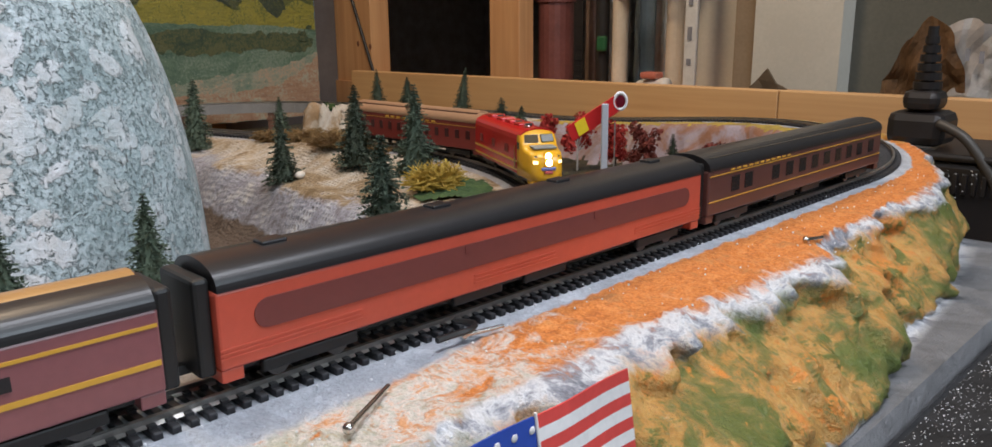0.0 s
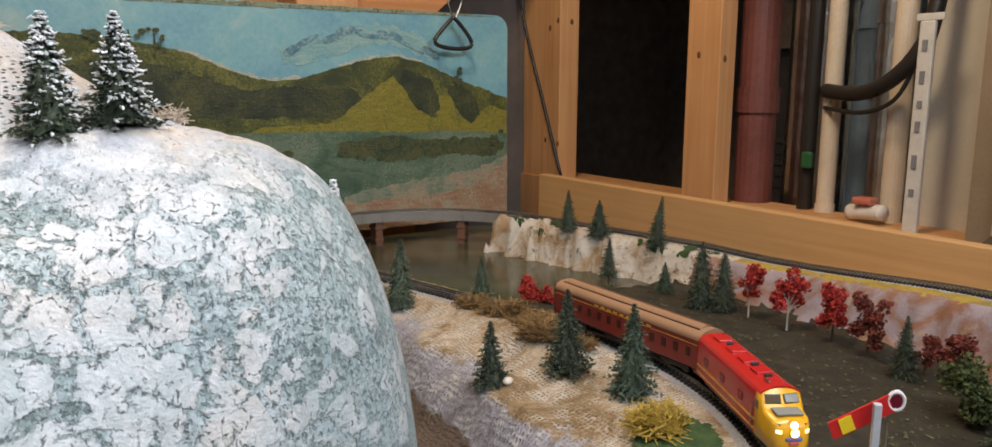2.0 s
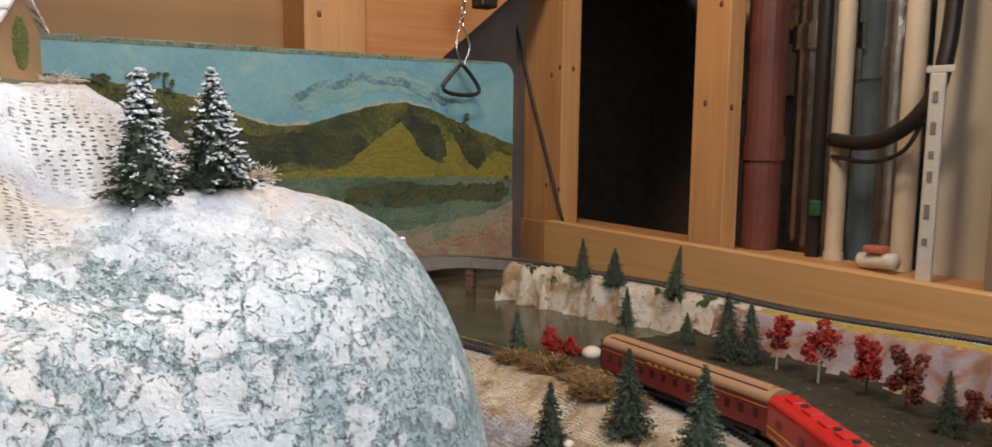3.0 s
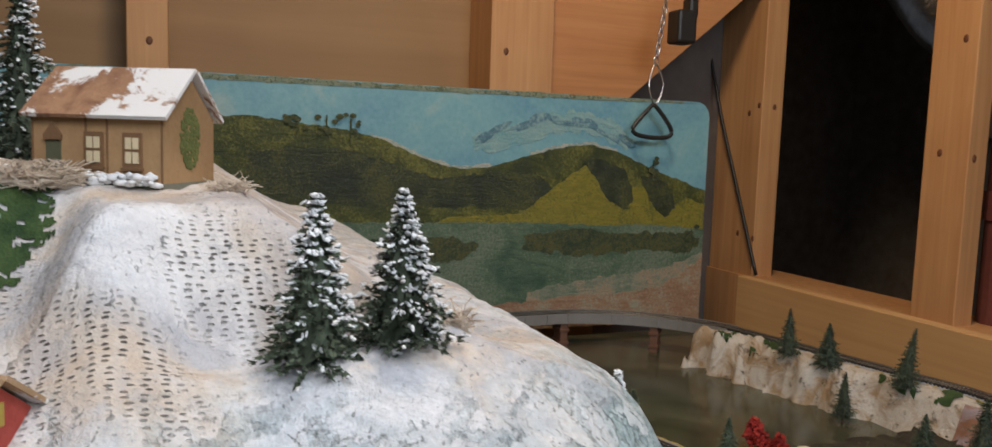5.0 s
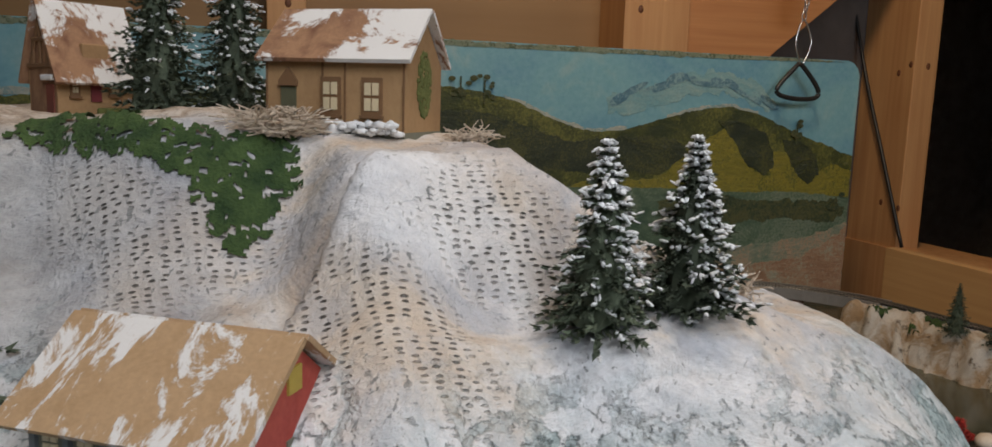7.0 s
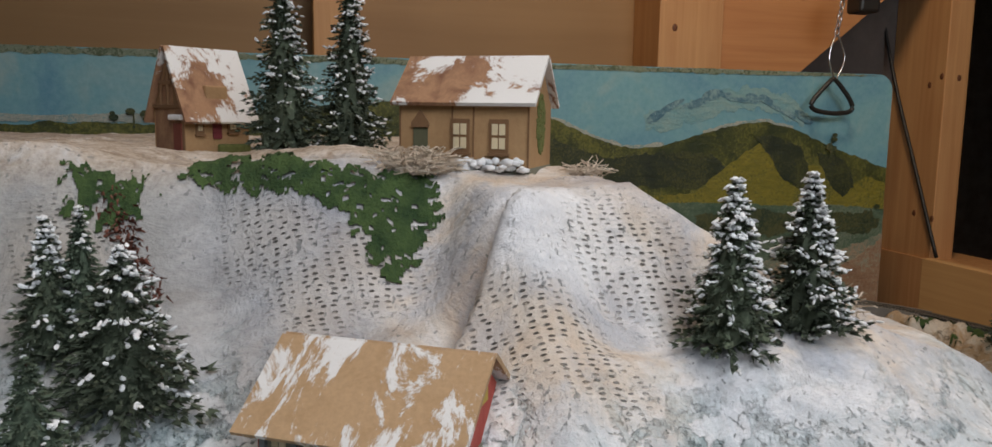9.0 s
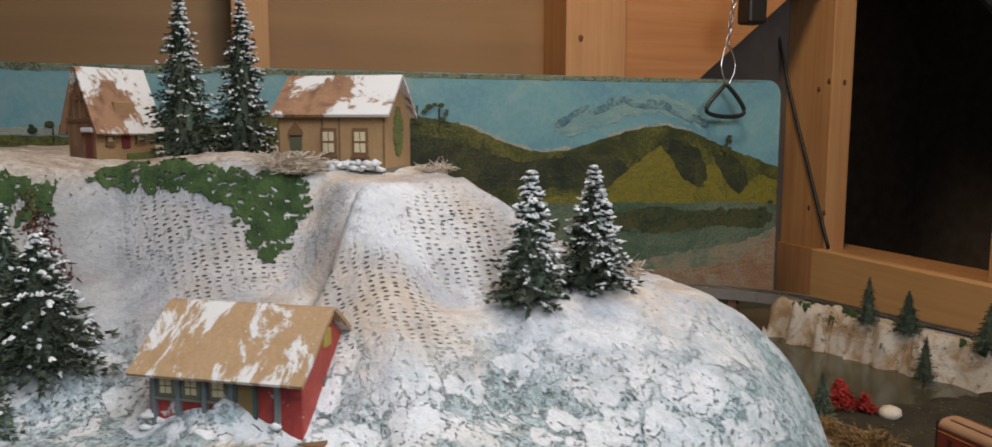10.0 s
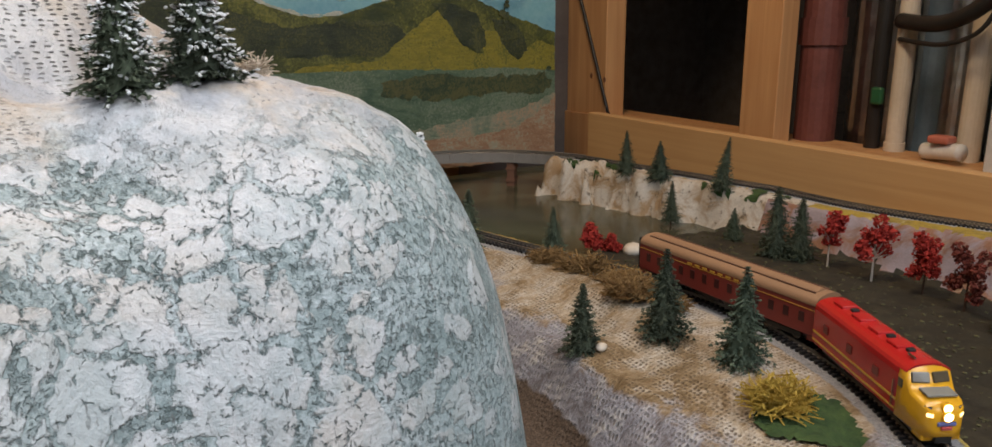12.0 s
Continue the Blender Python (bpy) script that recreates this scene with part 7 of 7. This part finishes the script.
# small flag on the cliff
M_CLOTHW = plain("white_cloth", (0.75, 0.73, 0.72), 0.8)
M_CLOTHR = plain("red_cloth", (0.62, 0.06, 0.05), 0.8)
M_CLOTHB = plain("blue_cloth", (0.02, 0.06, 0.35), 0.8)
flag = tagged(new("paper_flag"), "small striped flag with a starred blue canton on the cliff", "flag")
FY0, FY1, FZ0, FZ1, FX = 0.094, 0.155, 0.3425, 0.3745, -0.0405


def flag_x(y, z):
    return FX + 0.0004 * math.sin(200 * y) + 0.16 * (0.3715 - z)


def cloth(y0, y1, z0, z1, lift):
    bm = bmesh.new()
    n = max(1, int((y1 - y0) / 0.003))
    rows = []
    for k in range(n + 1):
        y = lerp(y0, y1, k / n)
        rows.append([bm.verts.new((flag_x(y, z) + lift + o, y, z)) for z in (z0, z1) for o in (0, 0.0003)])
    for a, b in zip(rows, rows[1:]):
        bm.faces.new((a[1], b[1], b[3], a[3]))
        bm.faces.new((a[0], a[2], b[2], b[0]))
        bm.faces.new((a[2], a[3], b[3], b[2]))
        bm.faces.new((a[0], b[0], b[1], a[1]))
    for r in (rows[0], rows[-1]):
        bm.faces.new((r[0], r[1], r[3], r[2]))
    return bm


sh = (FZ1 - FZ0) / 13
for k in range(13):
    part("stripe", cloth(FY0 if k < 6 else 0.1270, FY1, FZ0 + k * sh, FZ0 + (k + 1) * sh, 0), M_CLOTHR if k % 2 == 0 else M_CLOTHW, flag)
canton = part("canton", cloth(FY0, 0.1269, FZ0 + 6 * sh, FZ1, 0.0), M_CLOTHB, flag, "blue canton with white dots")
for r in range(5):
    for c in range(8):
        y, z = 0.0965 + c * 0.0042 + (r % 2) * 0.0018, FZ0 + 6 * sh + 0.0022 + r * 0.0032
        if y < 0.1260:
            bm = bmesh.new()
            bmesh.ops.create_uvsphere(bm, u_segments=8, v_segments=5, radius=0.0008, matrix=Matrix.LocRotScale((flag_x(y, z) + 0.0004, y, z), None, (0.3, 1, 1)))
            part("star", bm, M_CLOTHW, canton)
# thin white rod added in place of the fold at the canton's edge
bm = bmesh.new()
rod(bm, (flag_x(0.1270, 0.376) + 0.0006, 0.1270, 0.3752), (flag_x(0.1270, 0.338) + 0.0006, 0.1270, 0.338), 0.0003, None, 8)
part("fine_line", bm, M_CLOTHW, flag)

# semaphore signal
sig = tagged(new("semaphore_signal"), "grey post with a red and yellow semaphore arm", "signal")
part("post", boxed(-0.0017, 0.0017, -0.0017, 0.0017, -0.012, 0.058, 0.0003), plain("pale_grey_post", (0.42, 0.43, 0.46), 0.5), sig)
arm_m = Matrix.Translation((0, 0.0026, 0.0545)) @ Matrix.Rotation(radians(-27), 4, "Y")
arm = part("arm", boxed(-0.021, 0.0075, -0.0006, 0.0006, -0.0036, 0.0036, 0.0003, arm_m), plain("signal_red", (0.50, 0.02, 0.02), 0.35), sig, "red signal arm")
part("yellow_patch", boxed(-0.0165, -0.0105, -0.0010, -0.0005, -0.0030, 0.0030, 0, arm_m), plain("signal_yellow", (0.75, 0.55, 0.02), 0.4), arm)
bm = bmesh.new()
c = arm_m @ Vector((0.0095, 0, 0))
ring = [(c.x + 0.0034 * math.cos(t), c.y, c.z + 0.0034 * math.sin(t)) for t in [k * 6.2832 / 12 for k in range(13)]]
tube(bm, ring, 0.0008, 6)
part("lens_ring", bm, M_CLOTHW, sig)
bm = bmesh.new()
rod(bm, (c.x, c.y - 0.0006, c.z), (c.x, c.y + 0.0006, c.z), 0.0027, None, 14)
part("lens", bm, plain("dark_red_lens", (0.12, 0.01, 0.02), 0.2), sig)
bm = bmesh.new()
rod(bm, (0.0060, 0.003, 0.050), (0.0060, 0.003, -0.006), 0.0004, None, 6)
part("pull_wire", bm, M_RAIL, sig)
sig.matrix_basis = Matrix.Translation((-0.152, 0.291, 0.3555)) @ Matrix.Rotation(radians(45), 4, "Z") @ Matrix.Diagonal((0.76, 0.8, 0.97, 1))

# cream stones
M_STONEC = surface("cream_stone", (0.50, 0.43, 0.34), (0.66, 0.60, 0.52), 80, 500, 0.8)


def stone(x, y, z, r, seed):
    rnd = random.Random(seed)
    bm = bmesh.new()
    bmesh.ops.create_icosphere(bm, subdivisions=2, radius=r)
    for v in bm.verts:
        v.co *= 1 + 0.25 * noise.noise(v.co * 0.9 / r + Vector((seed, 0, 0)))
        v.co.z *= 0.7
    ob = tagged(part("stone", bm, M_STONEC, smooth=True), "small cream plaster stone", "stone", "loose stones")
    ob.location = (x, y, z)


stone(-0.590, 0.496, 0.315, 0.0100, 1)
stone(-0.342, 0.262, island_z(-0.342, 0.262) + 0.002, 0.003, 2)

# ground foam and grit scattered over the meadow
rnd = random.Random(88)
bm = bmesh.new()
count = 0
while count < 2600:
    x, y = rnd.uniform(-0.62, -0.05), rnd.uniform(0.33, 0.68)
    z = bank_z(x, y)
    if z > 0.3165 or fbm(x, y, 9, 30) + rnd.uniform(-0.5, 0.7) < 0:
        continue
    r = rnd.choice((0.0004, 0.0006, 0.0006, 0.0009, 0.0014))
    pellet(bm, Matrix.LocRotScale((x, y, z + r * 0.3), Euler((0, 0, rnd.uniform(0, 6.28))), (r * rnd.uniform(0.8, 1.8), r, r * 0.6)))
    count += 1
tagged(part("meadow_grit", bm, surface("olive_grit", (0.018, 0.018, 0.008), (0.10, 0.095, 0.045), 200, 900, 0.9, 0, 0.4, island=0.9)), "olive and brown foam grit on the dark meadow", "ground cover", kind="stuff")

# snow flecks on the black case and the ledge
M_CASE = surface("black_case", (0.010, 0.010, 0.011), (0.028, 0.028, 0.03), 60, 500, 0.4)
tagged(part("black_case", boxed(-0.0212, 0.55, -0.55, 0.580, 0.02, 0.326, 0.003), M_CASE), "black case beside the layout, flecked with white", "case")
rnd = random.Random(9)
bm = bmesh.new()
for k in range(2600):
    x = -0.0185 + abs(rnd.gauss(0, 0.014))
    y = rnd.uniform(0.12, 0.56)
    pellet(bm, Matrix.LocRotScale((x, y, 0.3262), None, (1, 1, 0.6)), rnd.uniform(0.0001, 0.0003))
tagged(part("snow_flecks", bm, M_SNOWFLOCK), "white flecks of scattered snow powder", "powder", kind="stuff")
bm = bmesh.new()
for k in range(220):
    y = rnd.uniform(0.05, 0.50)
    x = -0.098 + rnd.random() * 0.045
    pellet(bm, Matrix.Translation((x, y, fz(x, y))), rnd.uniform(0.00015, 0.0004))
tagged(part("snow_flecks", bm, M_SNOWFLOCK), "white flecks of scattered snow powder", "powder", kind="stuff")

# power supply with plugs, cord
M_PLUG = plain("black_plug", (0.014, 0.012, 0.012), 0.4)
psu = tagged(new("power_supply"), "black power supply box with a stacked plug", "power supply")
part("box", boxed(-0.158, -0.020, 0.588, 0.675, 0.291, 0.357, 0.004), M_PLUG, psu)
part("lid", boxed(-0.160, -0.018, 0.586, 0.677, 0.357, 0.362, 0.002), M_PLUG, psu)
for k in range(10):
    part("vent_rib", boxed(-0.118 + k * 0.0055, -0.115 + k * 0.0055, 0.5855, 0.588, 0.337, 0.350, 0.0006), M_PLUG, psu)
adapter = tagged(new("plug_adapter"), "black plug and adapter standing on the power supply", "plug")
part("block", boxed(-0.148, -0.112, 0.592, 0.628, 0.364, 0.3865, 0.006), M_PLUG, adapter)
part("pins", boxed(-0.134, -0.118, 0.600, 0.612, 0.3605, 0.365), M_STEEL, adapter)
part("plug_body", boxed(-0.140, -0.117, 0.593, 0.617, 0.387, 0.4005, 0.005), M_PLUG, adapter)
for k in range(6):
    bm = bmesh.new()
    rod(bm, (-0.128, 0.605, 0.401 + k * 0.0058), (-0.128, 0.605, 0.4056 + k * 0.0058), 0.0088 - k * 0.0009, None, 16)
    part("strain_relief_ring", bm, M_PLUG, adapter)
bm = bmesh.new()
rod(bm, (-0.128, 0.605, 0.399), (-0.128, 0.605, 0.441), 0.0042, 0.0032, 12)
part("cord_end", bm, M_PLUG, adapter)
bm = bmesh.new()
tube(bm, [(-0.116, 0.595, 0.380), (-0.098, 0.590, 0.372), (-0.082, 0.588, 0.352), (-0.068, 0.590, 0.330), (-0.05, 0.60, 0.329), (-0.03, 0.62, 0.329)], 0.0032, 10)
tagged(part("mains_cord", bm, plain("grey_black_cord", (0.04, 0.035, 0.03), 0.5), smooth=True), "thick dark mains cord drooping from the plug", "cord")

# crumpled paper bag behind the board
bag = tagged(new("paper_bag"), "crumpled brown and white paper bag behind the board", "bag")


def crumple(x0, x1, z0, z1, y, seed, amp, peak, fall):
    bm = bmesh.new()
    nx, nz = 18, 16
    g = []
    for i in range(nx + 1):
        row = []
        for j in range(nz + 1):
            u, v = i / nx, j / nz
            top = z1 - fall * abs(u - peak) ** 1.4 / max(peak, 1 - peak)
            x, z = lerp(x0, x1, u), lerp(z0, top, v)
            row.append(bm.verts.new((x + 0.004 * fbm(x, z, seed, 40), y + amp * fbm(x, z, seed + 2, 30), z + 0.004 * fbm(x, z, seed + 4, 40))))
        g.append(row)
    for i in range(nx):
        for j in range(nz):
            bm.faces.new((g[i][j], g[i + 1][j], g[i + 1][j + 1], g[i][j + 1]))
    bmesh.ops.solidify(bm, geom=bm.faces, thickness=0.001)
    return bm


part("brown_side", crumple(-0.226, -0.158, 0.30, 0.449, 0.800, 1, 0.014, 0.55, 0.075), surface("brown_paper", (0.11, 0.055, 0.022), (0.27, 0.15, 0.065), 30, 300, 0.8), bag)
part("white_side", crumple(-0.186, -0.085, 0.30, 0.446, 0.812, 5, 0.012, 0.22, 0.045), surface("white_paper", (0.42, 0.39, 0.36), (0.58, 0.54, 0.50), 30, 300, 0.8), bag)
for k in range(4):
    part("print_bar", boxed(-0.160 + k * 0.011, -0.1565 + k * 0.011, 0.7975, 0.7985, 0.412 - 0.002 * k, 0.422 - 0.002 * k), M_INK, bag)
part("base_fold", boxed(-0.235, -0.10, 0.785, 0.83, 0.27, 0.302, 0.003), surface("brown_paper_base", (0.20, 0.11, 0.05), (0.34, 0.22, 0.11), 30, 300, 0.8), bag)

# added dark cutout behind the board, in place of a shadow cast on the drywall
bm = bmesh.new()
ring = [(-0.386, 0.280), (-0.382, 0.372), (-0.368, 0.388), (-0.358, 0.399), (-0.346, 0.384), (-0.330, 0.376), (-0.312, 0.373), (-0.290, 0.368), (-0.290, 0.280)]
front = [bm.verts.new((x, 0.838 + 0.004 * fbm(x, z, 3, 40), z)) for x, z in ring]
back = [bm.verts.new((v.co.x, v.co.y + 0.003, v.co.z)) for v in front]
bm.faces.new(front)
bm.faces.new(back[::-1])
for k in range(len(ring)):
    bm.faces.new((front[k], back[k], back[(k + 1) % len(ring)], front[(k + 1) % len(ring)]))
bmesh.ops.recalc_face_normals(bm, faces=bm.faces)
tagged(part("shadow_cutout", bm, surface("cast_shadow_brown", (0.05, 0.035, 0.02), (0.10, 0.07, 0.04), 30, 300, 0.85)), "dark brown cutout in place of a shadow cast on the drywall", "cardboard")

# sleepers, last: single ones near the camera, the far ones joined
lay_ties(outer_track, OUTER, outer_z, 100, len(OUTER) - 60, lambda x, y: x > -0.35 and y > 0.02)
lay_ties(inner_track, INNER, flat_in, k_in0, len(INNER), lambda x, y: x > -0.62)
